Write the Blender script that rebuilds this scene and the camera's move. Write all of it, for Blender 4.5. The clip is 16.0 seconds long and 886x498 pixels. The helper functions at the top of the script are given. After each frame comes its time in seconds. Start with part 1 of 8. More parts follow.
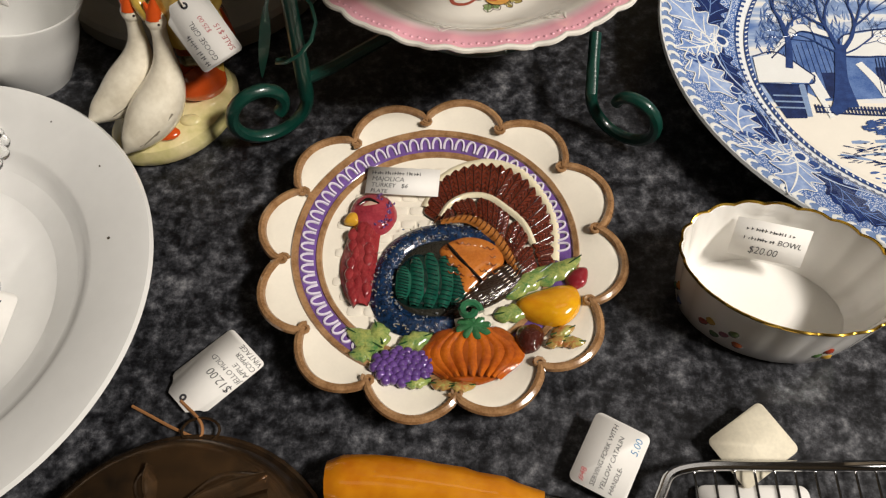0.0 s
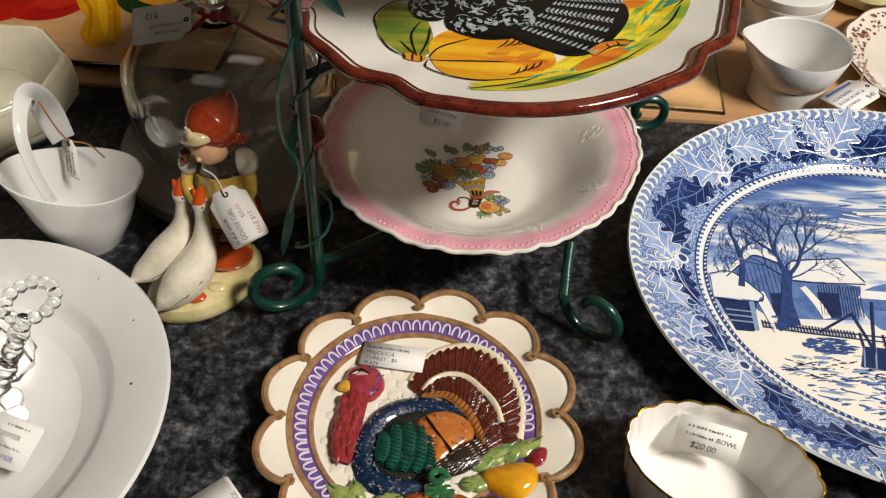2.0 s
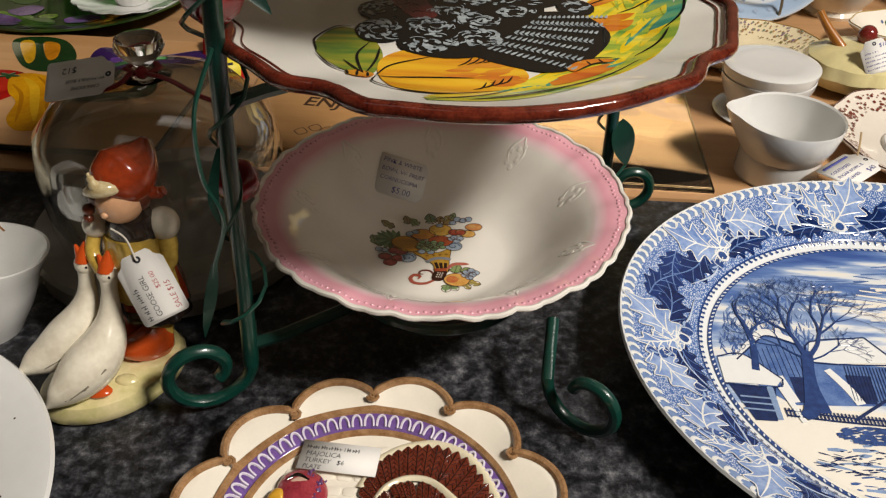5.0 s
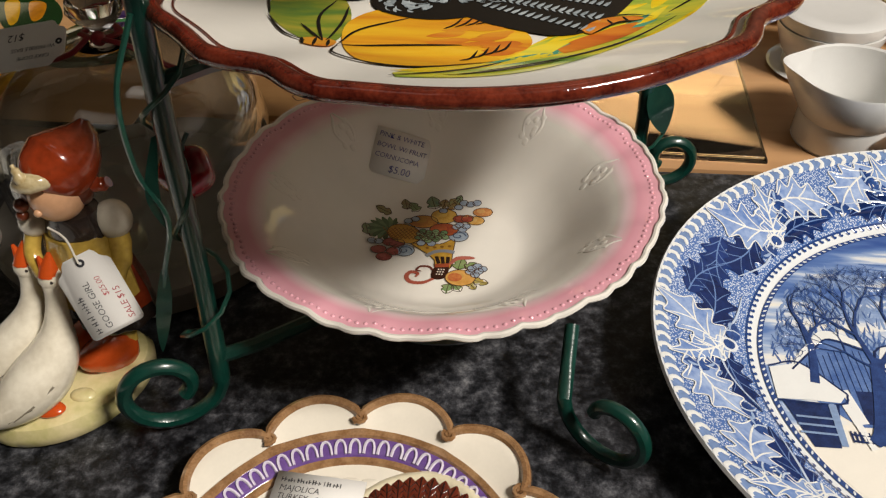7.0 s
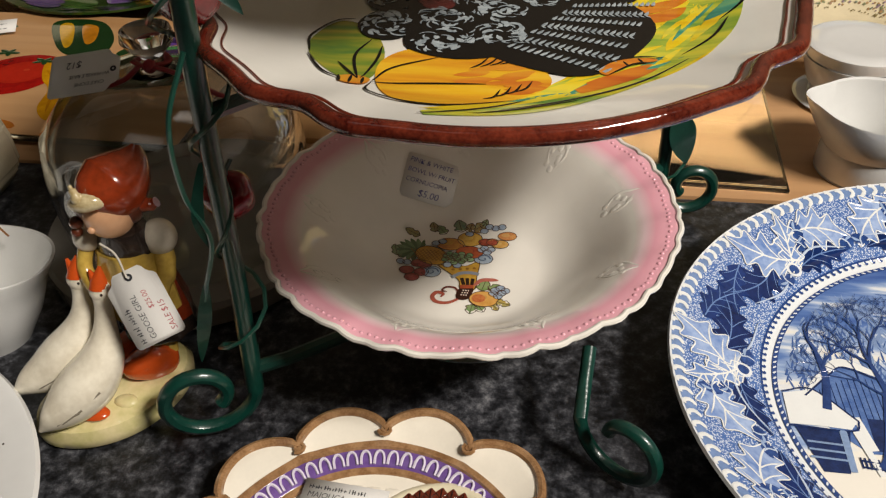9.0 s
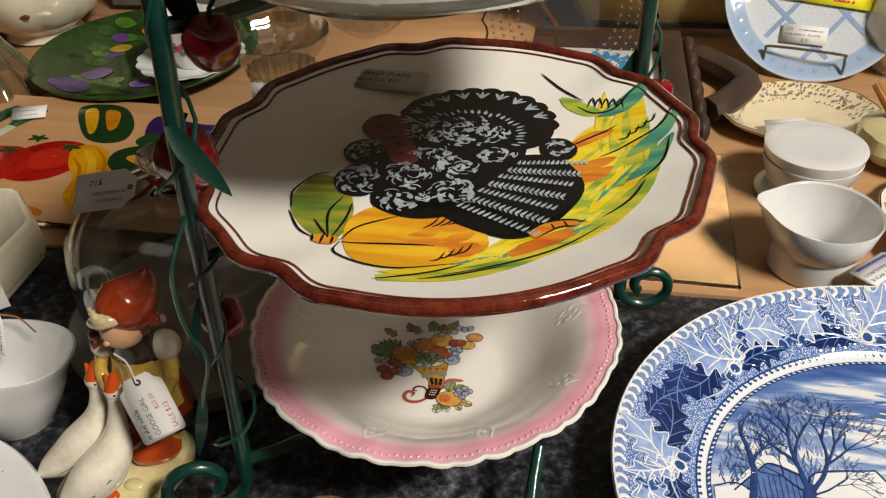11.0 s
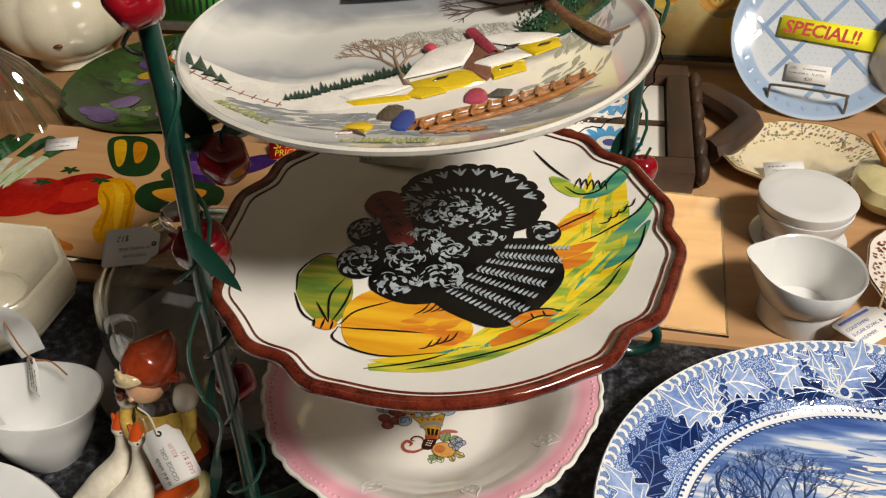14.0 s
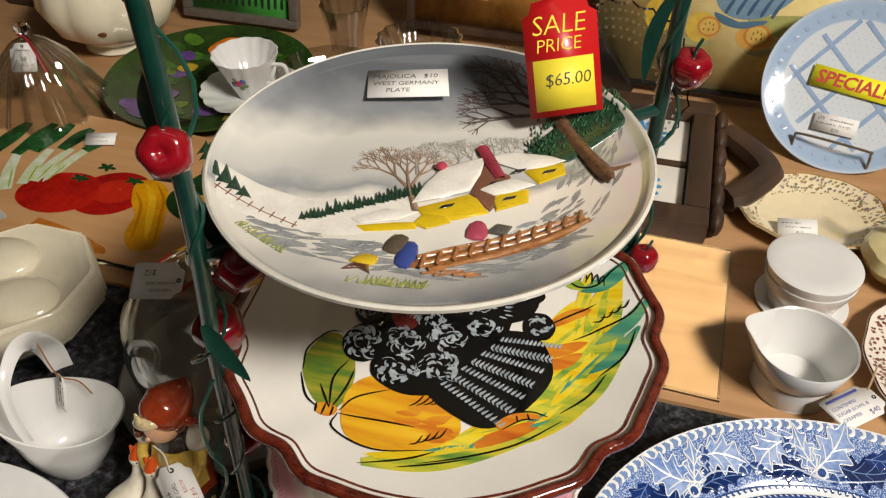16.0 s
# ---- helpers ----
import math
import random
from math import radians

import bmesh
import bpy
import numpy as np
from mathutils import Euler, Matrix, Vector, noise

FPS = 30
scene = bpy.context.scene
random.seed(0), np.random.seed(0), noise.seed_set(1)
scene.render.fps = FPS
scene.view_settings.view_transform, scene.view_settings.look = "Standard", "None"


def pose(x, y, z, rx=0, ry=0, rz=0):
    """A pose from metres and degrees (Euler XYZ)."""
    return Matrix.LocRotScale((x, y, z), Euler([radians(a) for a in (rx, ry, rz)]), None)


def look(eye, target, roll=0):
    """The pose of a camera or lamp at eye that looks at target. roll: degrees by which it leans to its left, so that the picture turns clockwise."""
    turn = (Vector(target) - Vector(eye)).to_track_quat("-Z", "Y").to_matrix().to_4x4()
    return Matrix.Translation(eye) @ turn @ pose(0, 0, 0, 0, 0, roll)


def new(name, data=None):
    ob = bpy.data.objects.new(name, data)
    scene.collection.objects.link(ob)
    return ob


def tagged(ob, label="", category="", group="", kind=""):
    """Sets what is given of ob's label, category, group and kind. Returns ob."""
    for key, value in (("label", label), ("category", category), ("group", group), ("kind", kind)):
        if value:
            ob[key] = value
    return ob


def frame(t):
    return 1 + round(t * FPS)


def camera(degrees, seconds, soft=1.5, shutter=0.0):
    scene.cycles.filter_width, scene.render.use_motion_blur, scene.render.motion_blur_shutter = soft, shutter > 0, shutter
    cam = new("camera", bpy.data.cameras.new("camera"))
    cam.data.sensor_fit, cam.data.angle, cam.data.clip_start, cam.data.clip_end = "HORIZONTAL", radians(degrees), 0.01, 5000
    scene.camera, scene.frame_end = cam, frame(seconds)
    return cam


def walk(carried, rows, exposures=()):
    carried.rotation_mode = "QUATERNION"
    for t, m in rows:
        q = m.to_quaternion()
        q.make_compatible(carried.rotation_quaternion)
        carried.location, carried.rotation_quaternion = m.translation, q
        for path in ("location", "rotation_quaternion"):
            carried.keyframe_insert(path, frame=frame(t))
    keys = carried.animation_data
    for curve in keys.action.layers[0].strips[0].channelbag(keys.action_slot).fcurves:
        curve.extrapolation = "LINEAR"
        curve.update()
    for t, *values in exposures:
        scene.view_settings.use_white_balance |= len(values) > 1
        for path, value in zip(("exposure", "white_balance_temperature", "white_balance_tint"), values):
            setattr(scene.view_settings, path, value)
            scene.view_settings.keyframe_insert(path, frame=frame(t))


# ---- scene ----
cam = camera(57.0, 16.0, soft=1.25)
PATH = [
    (0, (0.014, 0.013, 0.421), (-0.047, 1.02, -1.307), -3.3),
    (0.5, (0.022, 0.007, 0.437), (-0.048, 1.083, -1.247), -2.2),
    (1, (0.024, -0.008, 0.454), (-0.061, 1.175, -1.156), -1.3),
    (1.5, (0.031, -0.015, 0.471), (-0.073, 1.26, -1.067), -0.6),
    (2, (0.037, -0.024, 0.481), (-0.081, 1.321, -0.995), 0.4),
    (2.5, (0.036, -0.046, 0.457), (-0.078, 1.388, -0.933), 0.1),
    (3, (0.03, -0.07, 0.441), (-0.061, 1.468, -0.834), 0.2),
    (3.5, (0.037, -0.07, 0.428), (-0.032, 1.536, -0.762), 0.8),
    (4, (0.043, -0.05, 0.42), (-0.023, 1.564, -0.759), 1.2),
    (4.5, (0.041, -0.019, 0.4), (-0.025, 1.587, -0.791), 1.6),
    (5, (0.044, 0.01, 0.382), (-0.033, 1.602, -0.826), 1.1),
    (5.2, (0.044, 0.021, 0.378), (-0.035, 1.603, -0.843), 0.8),
    (7.3, (0.064, 0.088, 0.354), (-0.133, 1.591, -0.951), -1.9),
    (7.5, (0.062, 0.086, 0.354), (-0.148, 1.592, -0.946), -1.9),
    (8, (0.065, 0.082, 0.357), (-0.164, 1.595, -0.93), -2.0),
    (8.5, (0.068, 0.076, 0.365), (-0.178, 1.595, -0.912), -2.2),
    (9, (0.069, 0.072, 0.371), (-0.189, 1.596, -0.898), -2.4),
    (9.5, (0.073, 0.073, 0.392), (-0.196, 1.612, -0.856), -2.7),
    (10, (0.084, 0.074, 0.414), (-0.204, 1.624, -0.817), -3.0),
    (10.2, (0.088, 0.071, 0.424), (-0.204, 1.626, -0.8), -2.8),
    (12.3, (0.118, 0.053, 0.463), (-0.205, 1.609, -0.751), -3.1),
    (12.5, (0.118, 0.052, 0.464), (-0.204, 1.608, -0.752), -3.0),
    (13, (0.123, 0.051, 0.468), (-0.211, 1.605, -0.745), -3.2),
    (13.5, (0.123, 0.056, 0.489), (-0.23, 1.604, -0.727), -3.4),
    (14, (0.124, 0.064, 0.517), (-0.238, 1.588, -0.727), -3.3),
    (14.5, (0.123, 0.073, 0.54), (-0.249, 1.555, -0.75), -2.8),
    (15, (0.125, 0.088, 0.555), (-0.265, 1.526, -0.779), -2.0),
    (15.5, (0.128, 0.098, 0.577), (-0.268, 1.521, -0.772), -0.8),
    (16, (0.134, 0.099, 0.602), (-0.281, 1.529, -0.733), -0.5),
]
walk(cam, [(t, look(eye, target, roll)) for t, eye, target, roll in PATH])

# ---- light ----
world = bpy.data.worlds.new("shop_air")
scene.world = world
world.use_nodes = True
world.node_tree.nodes["Background"].inputs[0].default_value = (1.0, 0.93, 0.84, 1)
world.node_tree.nodes["Background"].inputs[1].default_value = 0.004
scene.view_settings.exposure = 0.0


def lamp(name, eye, target, sx, sy, watts, color):
    data = bpy.data.lights.new(name, "AREA")
    data.shape, data.size, data.size_y, data.energy, data.color = "RECTANGLE", sx, sy, watts, color
    ob = new(name, data)
    ob.matrix_world = look(eye, target)
    return ob


KEY = (1.70, -0.465, 2.235)
lamp("ceiling_tube_light", KEY, (0.1, 0.45, 0.1), 0.72, 0.32, 102, (1.0, 0.925, 0.84))
# Two weak fill lamps, added to lift the shade; no fixture hangs there.
lamp("overhead_fill_light", (-0.7, -0.3, 2.45), (-0.6, 0.1, 0), 1.2, 0.6, 0.9, (1.0, 0.92, 0.83))
lamp("overhead_fill_light", (0.3, 1.0, 2.45), (0.3, 1.0, 0), 1.2, 0.4, 1.2, (1.0, 0.92, 0.83))


# ---- materials ----
def hx(c):
    v = [int(c[i:i + 2], 16) / 255 for i in (0, 2, 4)]
    return tuple(a / 12.92 if a < 0.04045 else ((a + 0.055) / 1.055) ** 2.4 for a in v) + (1,)


def nodes_of(m):
    m.use_nodes = True
    nt = m.node_tree
    return nt, nt.nodes, nt.links, nt.nodes["Principled BSDF"]


def glaze(name, col, rough=0.12, var=0.18, scale=90.0, bump=0.0, coat=0.5, metal=0.0, col2=None, bscale=None):
    """A coloured surface with mottling at two scales and optional fine relief."""
    m = bpy.data.materials.new(name)
    nt, N, L, b = nodes_of(m)
    c = hx(col)
    d = hx(col2) if col2 else tuple(x * (1 - var) for x in c[:3]) + (1,)
    tc = N.new("ShaderNodeTexCoord")
    n1, n2 = N.new("ShaderNodeTexNoise"), N.new("ShaderNodeTexNoise")
    n1.inputs["Scale"].default_value, n2.inputs["Scale"].default_value = scale, scale * 6
    n1.inputs["Detail"].default_value = 4
    mx = N.new("ShaderNodeMix")
    mx.data_type = "FLOAT"
    mx.inputs[0].default_value = 0.35
    L.new(tc.outputs["Object"], n1.inputs[0]), L.new(tc.outputs["Object"], n2.inputs[0])
    L.new(n1.outputs[0], mx.inputs[2]), L.new(n2.outputs[0], mx.inputs[3])
    r = N.new("ShaderNodeValToRGB")
    r.color_ramp.elements[0].position, r.color_ramp.elements[1].position = 0.35, 0.65
    r.color_ramp.elements[0].color, r.color_ramp.elements[1].color = d, c
    L.new(mx.outputs[0], r.inputs[0]), L.new(r.outputs[0], b.inputs["Base Color"])
    b.inputs["Roughness"].default_value, b.inputs["Metallic"].default_value = rough, metal
    b.inputs["Coat Weight"].default_value, b.inputs["Coat Roughness"].default_value = coat, 0.04
    if bump:
        bp = N.new("ShaderNodeBump")
        bp.inputs["Strength"].default_value, bp.inputs["Distance"].default_value = bump, 0.0006
        if bscale:
            n1b = N.new("ShaderNodeTexNoise")
            n1b.inputs["Scale"].default_value = bscale
            L.new(tc.outputs["Object"], n1b.inputs[0]), L.new(n1b.outputs[0], bp.inputs["Height"])
        else:
            L.new(n2.outputs[0], bp.inputs["Height"])
        L.new(bp.outputs[0], b.inputs["Normal"])
    return m


_M = {}


def G(col, **k):
    """The glaze of that colour, made once."""
    key = col + str(sorted(k.items()))
    if key not in _M:
        _M[key] = glaze("glaze_" + col, col, **k)
    return _M[key]


def glass(name, col=(1, 1, 1, 1), rough=0.02):
    m = bpy.data.materials.new(name)
    nt, N, L, b = nodes_of(m)
    b.inputs["Base Color"].default_value = col
    b.inputs["Transmission Weight"].default_value, b.inputs["Roughness"].default_value, b.inputs["IOR"].default_value = 1.0, rough, 1.46
    return m


def thin_glass(name, tint=(0.985, 0.99, 0.985, 1), gloss=0.045, power=4.0):
    """Clear blown glass: see-through, with a mirror gloss that grows towards its edges."""
    m = bpy.data.materials.new(name)
    nt, N, L, b = nodes_of(m)
    tr, gl, fr, mx = (N.new("ShaderNode" + k) for k in ("BsdfTransparent", "BsdfGlossy", "LayerWeight", "MixShader"))
    pw, ma = N.new("ShaderNodeMath"), N.new("ShaderNodeMath")
    pw.operation, ma.operation = "POWER", "MULTIPLY_ADD"
    pw.inputs[1].default_value, ma.inputs[1].default_value, ma.inputs[2].default_value = power, 0.9, gloss
    tr.inputs[0].default_value = tint
    gl.inputs["Roughness"].default_value = 0.03
    fr.inputs["Blend"].default_value = 0.5
    L.new(fr.outputs["Facing"], pw.inputs[0]), L.new(pw.outputs[0], ma.inputs[0]), L.new(ma.outputs[0], mx.inputs[0]), L.new(tr.outputs[0], mx.inputs[1]), L.new(gl.outputs[0], mx.inputs[2])
    L.new(mx.outputs[0], N["Material Output"].inputs[0])
    return m


def radial(name, stops, rough=0.1, center=(0, 0)):
    """A glaze whose colour goes by the distance from the thing's axis (a banded decoration)."""
    m = glaze(name, "f2efe6", rough=rough, var=0.05)
    nt, N, L, b = nodes_of(m)
    tc, sp, ln, r = N.new("ShaderNodeTexCoord"), N.new("ShaderNodeVectorMath"), N.new("ShaderNodeVectorMath"), N.new("ShaderNodeValToRGB")
    sp.operation, ln.operation = "MULTIPLY", "LENGTH"
    sp.inputs[1].default_value = (5, 5, 0)
    L.new(tc.outputs["Object"], sp.inputs[0]), L.new(sp.outputs[0], ln.inputs[0]), L.new(ln.outputs["Value"], r.inputs[0])
    e = r.color_ramp.elements
    e[0].position, e[0].color = stops[0][0] * 5, hx(stops[0][1])
    e[1].position, e[1].color = stops[-1][0] * 5, hx(stops[-1][1])
    for p, c in stops[1:-1]:
        q = e.new(p * 5)
        q.color = hx(c)
    L.new(r.outputs[0], b.inputs["Base Color"])
    return m


def laminate():
    """Black counter laminate: soft grey clouds, flakes and pale specks."""
    m = glaze("black_laminate", "1a1b1d", rough=0.34, coat=0.0)
    nt, N, L, b = nodes_of(m)
    tc, n1, n2, n3, r, r2, mx = (N.new("ShaderNode" + k) for k in ("TexCoord", "TexNoise", "TexNoise", "TexNoise", "ValToRGB", "ValToRGB", "Mix"))
    n1.inputs["Scale"].default_value, n1.inputs["Detail"].default_value, n1.inputs["Roughness"].default_value = 120, 9, 0.72
    n2.inputs["Scale"].default_value, n2.inputs["Detail"].default_value = 34, 4
    n3.inputs["Scale"].default_value, n3.inputs["Detail"].default_value, n3.inputs["Roughness"].default_value = 330, 5, 0.7
    add = N.new("ShaderNodeMath")
    add.operation = "MULTIPLY_ADD"
    add.inputs[1].default_value = 0.34
    for n in (n1, n2, n3):
        L.new(tc.outputs["Object"], n.inputs[0])
    L.new(n2.outputs[0], add.inputs[0]), L.new(n1.outputs[0], add.inputs[2])
    e = r.color_ramp.elements
    e[0].position, e[0].color = 0.54, hx("0b0b0d")
    e[1].position, e[1].color = 0.92, hx("858688")
    for p, c in ((0.64, "212225"), (0.72, "3a3b3f"), (0.80, "57585c")):
        q = e.new(p)
        q.color = hx(c)
    f = r2.color_ramp.elements
    f[0].position, f[0].color = 0.60, (0, 0, 0, 1)
    f[1].position, f[1].color = 0.74, (0.35, 0.35, 0.35, 1)
    mx.data_type = "RGBA"
    L.new(add.outputs[0], r.inputs[0]), L.new(n3.outputs[0], r2.inputs[0])
    L.new(r2.outputs[0], mx.inputs[0]), L.new(r.outputs[0], mx.inputs[6])
    mx.inputs[7].default_value = hx("6f7072")
    L.new(mx.outputs[2], b.inputs["Base Color"])
    b.inputs["Specular IOR Level"].default_value = 0.25
    return m


def wood(name, light, dark, scale=(3, 60, 60), rough=0.45, bump=0.15):
    m = glaze(name, light, rough=rough, coat=0.1)
    nt, N, L, b = nodes_of(m)
    tc, mp, n1, n2, r = (N.new("ShaderNode" + k) for k in ("TexCoord", "Mapping", "TexNoise", "TexNoise", "ValToRGB"))
    mp.inputs["Scale"].default_value = scale
    n1.inputs["Scale"].default_value, n1.inputs["Detail"].default_value, n1.inputs["Distortion"].default_value = 1.0, 8, 0.6
    n2.inputs["Scale"].default_value = 9
    mx = N.new("ShaderNodeMix")
    mx.data_type = "FLOAT"
    mx.inputs[0].default_value = 0.3
    L.new(tc.outputs["Object"], mp.inputs[0]), L.new(mp.outputs[0], n1.inputs[0]), L.new(tc.outputs["Object"], n2.inputs[0])
    L.new(n1.outputs[0], mx.inputs[2]), L.new(n2.outputs[0], mx.inputs[3])
    r.color_ramp.elements[0].position, r.color_ramp.elements[1].position = 0.3, 0.68
    r.color_ramp.elements[0].color, r.color_ramp.elements[1].color = hx(dark), hx(light)
    L.new(mx.outputs[0], r.inputs[0]), L.new(r.outputs[0], b.inputs["Base Color"])
    bp = N.new("ShaderNodeBump")
    bp.inputs["Strength"].default_value, bp.inputs["Distance"].default_value = bump, 0.001
    L.new(n1.outputs[0], bp.inputs["Height"]), L.new(bp.outputs[0], b.inputs["Normal"])
    return m


LAMINATE, MAPLE = laminate(), wood("maple_board", "c0966a", "a98058")
DARKWOOD = wood("dark_carved_wood", "4a3220", "24170e", (40, 6, 40), 0.6, 0.5)
CLEAR, GREENISH = glass("clear_glass"), glass("greenish_glass", (0.93, 0.98, 0.94, 1))
BLOWN = thin_glass("blown_glass", (0.97, 0.98, 0.97, 1), 0.07, 1.9)
PRESSED = thin_glass("pressed_glass", (0.84, 0.84, 0.82, 1), 0.12, 1.3)
WHITE = glaze("white_porcelain", "dededb", rough=0.14, var=0.03)
CREAM = glaze("cream_ceramic", "e6ddc3", rough=0.2, var=0.08, scale=40)
IVORY = glaze("ivory_glaze", "efe8d8", rough=0.12, var=0.05)
PAPER = glaze("white_card", "e9e7e2", rough=0.7, var=0.03, coat=0)
INK, BLUEINK, REDINK = (glaze(n, c, rough=0.7, coat=0, var=0.1) for n, c in (("black_ink", "2a2a30"), ("blue_ink", "4a4f9a"), ("red_ink", "c2474c")))
GREENWIRE = glaze("green_enamel_wire", "0f3d33", rough=0.3, var=0.35, scale=120, bump=0.2)
GREENLEAF = glaze("green_enamel_leaf", "17493c", rough=0.35, var=0.35, scale=80)
APPLE = glaze("red_apple_lacquer", "8c0f1c", rough=0.18, var=0.35, scale=60)
BROWNRIM = glaze("brown_glaze_band", "a8835d", rough=0.12, var=0.3, scale=150, col2="7d5a3a")
MAROON = glaze("maroon_rim_glaze", "74301f", rough=0.09, var=0.4, scale=130, col2="40130d", bump=0.5, bscale=260)
CHROME = glaze("chrome", "c9c9c9", rough=0.12, metal=1.0, var=0.1, coat=0)
PLASTER = glaze("shop_wall_paint", "6a5e4c", rough=0.8, coat=0, scale=3)
STRING = glaze("hemp_string", "9a6a3e", rough=0.8, coat=0)
SATIN = glaze("red_satin", "8e1420", rough=0.4, coat=0.1, var=0.3)


# ---- builders ----
PLACE = {}


def thing(name, label, category, m, group=""):
    """An Empty at a thing's base, under which its parts hang."""
    ob = tagged(new(name), label, category, group)
    ob.matrix_world = m
    ob.empty_display_size = 0.02
    PLACE[ob.name] = m.copy()
    return ob


def finish(me, smooth=40):
    me.polygons.foreach_set("use_smooth", [True] * len(me.polygons))
    if smooth:
        me.set_sharp_from_angle(angle=radians(smooth))


def part(name, bm, material, parent, label="", world=False, smooth=40):
    """Links a bmesh as ONE mesh object under a thing or a part."""
    if world:
        bm.transform(PLACE[parent.name].inverted())
    bmesh.ops.recalc_face_normals(bm, faces=bm.faces)
    me = bpy.data.meshes.new(name)
    bm.to_mesh(me)
    bm.free()
    for k in (material if isinstance(material, (list, tuple)) else [material]):
        me.materials.append(k)
    finish(me, smooth)
    ob = new(name, me)
    if parent:
        ob.parent = parent
    PLACE[ob.name] = PLACE.get(parent.name, Matrix()) if parent else Matrix()
    if material in (CLEAR, GREENISH, BLOWN, PRESSED):
        ob.visible_shadow = False
    return tagged(ob, label)


def steps(a, b, n):
    """n + 1 even values from a to b."""
    return [a + (b - a) * i / n for i in range(n + 1)]


def lathe(prof, seg=72, sx=1.0, sy=1.0, mod=None, bm=None, z0=0.0):
    """A turned form; mod(angle, r, z) may shape each ring."""
    bm = bm or bmesh.new()
    rings = []
    for r, z in prof:
        if r < 1e-6:
            rings.append([bm.verts.new((0, 0, z + z0))])
            continue
        ring = []
        for i in range(seg):
            a = 2 * math.pi * i / seg
            rr, zz = mod(a, r, z) if mod else (r, z)
            ring.append(bm.verts.new((rr * math.cos(a) * sx, rr * math.sin(a) * sy, zz + z0)))
        rings.append(ring)
    for a, b in zip(rings, rings[1:]):
        for i in range(seg):
            j = (i + 1) % seg
            q = [a[i % len(a)], a[j % len(a)], b[j % len(b)], b[i % len(b)]]
            q = list(dict.fromkeys(q))
            if len(q) > 2:
                bm.faces.new(q)
    return bm


def spline(pts, n=8, closed=False):
    """Catmull-Rom through points of any size."""
    P = [np.array(p, float) for p in pts]
    k = len(P)
    out = []
    for i in range(k if closed else k - 1):
        p0, p1 = (P[i - 1] if closed or i else 2 * P[0] - P[1]), P[i]
        p2 = P[(i + 1) % k]
        p3 = P[(i + 2) % k] if closed or i + 2 < k else 2 * P[-1] - P[-2]
        for j in range(n):
            t = j / n
            out.append(0.5 * (2 * p1 + (p2 - p0) * t + (2 * p0 - 5 * p1 + 4 * p2 - p3) * t * t + (3 * p1 - p0 - 3 * p2 + p3) * t ** 3))
    if not closed:
        out.append(P[-1])
    return out


def tube(path, radius, seg=8, bm=None, closed=False, flat=1.0):
    """A round bar along a path; radius may be a number or a list, one for each point."""
    bm = bm or bmesh.new()
    P = [Vector(p[:3]) for p in path]
    n = len(P)
    R = radius if isinstance(radius, (list, tuple)) else [radius] * n
    up = Vector((0.13, 0.21, 0.97)).normalized()
    rings = []
    for i in range(n):
        d = (P[(i + 1) % n] - P[i - 1]) if closed or 0 < i < n - 1 else (P[1] - P[0] if i == 0 else P[-1] - P[-2])
        d.normalize()
        x = d.cross(up)
        if x.length < 1e-3:
            x = d.orthogonal()
        x.normalize()
        up = x.cross(d).normalized()
        rings.append([bm.verts.new(P[i] + (x * math.cos(a) + up * (math.sin(a) * flat)) * R[i]) for a in (2 * math.pi * k / seg for k in range(seg))])
    for i in range(n if closed else n - 1):
        a, b = rings[i], rings[(i + 1) % n]
        for k in range(seg):
            bm.faces.new((a[k], a[(k + 1) % seg], b[(k + 1) % seg], b[k]))
    if not closed:
        bm.faces.new(rings[0]), bm.faces.new(rings[-1])
    return bm


def slab(outline, z0, z1, bm=None, bevel=0.0):
    """A plate of even thickness over an outline."""
    bm = bm or bmesh.new()
    top = [bm.verts.new((p[0], p[1], z1)) for p in outline]
    bot = [bm.verts.new((p[0], p[1], z0)) for p in outline]
    f = bm.faces.new(top)
    bm.faces.new(list(reversed(bot)))
    n = len(top)
    for i in range(n):
        bm.faces.new((top[i], bot[i], bot[(i + 1) % n], top[(i + 1) % n]))
    if bevel:
        bmesh.ops.bevel(bm, geom=[e for e in bm.edges], offset=bevel, segments=2, affect="EDGES", profile=0.6)
    return bm


def block(x0, x1, y0, y1, z0, z1, bevel=0.002, bm=None):
    return slab([(x0, y0), (x1, y0), (x1, y1), (x0, y1)], z0, z1, bm, bevel)


def ball(c, r, sx=1.0, sy=1.0, sz=1.0, bm=None, seg=12, rings=8):
    bm = bm or bmesh.new()
    prof = [(r * math.sin(math.pi * i / rings), -r * math.cos(math.pi * i / rings)) for i in range(rings + 1)]
    k = len(bm.verts)
    bm.verts.ensure_lookup_table()
    lathe(prof, seg, bm=bm)
    bm.verts.ensure_lookup_table()
    for v in bm.verts[k:]:
        v.co = Vector((v.co.x * sx + c[0], v.co.y * sy + c[1], v.co.z * sz + c[2]))
    return bm


MM = 0.001


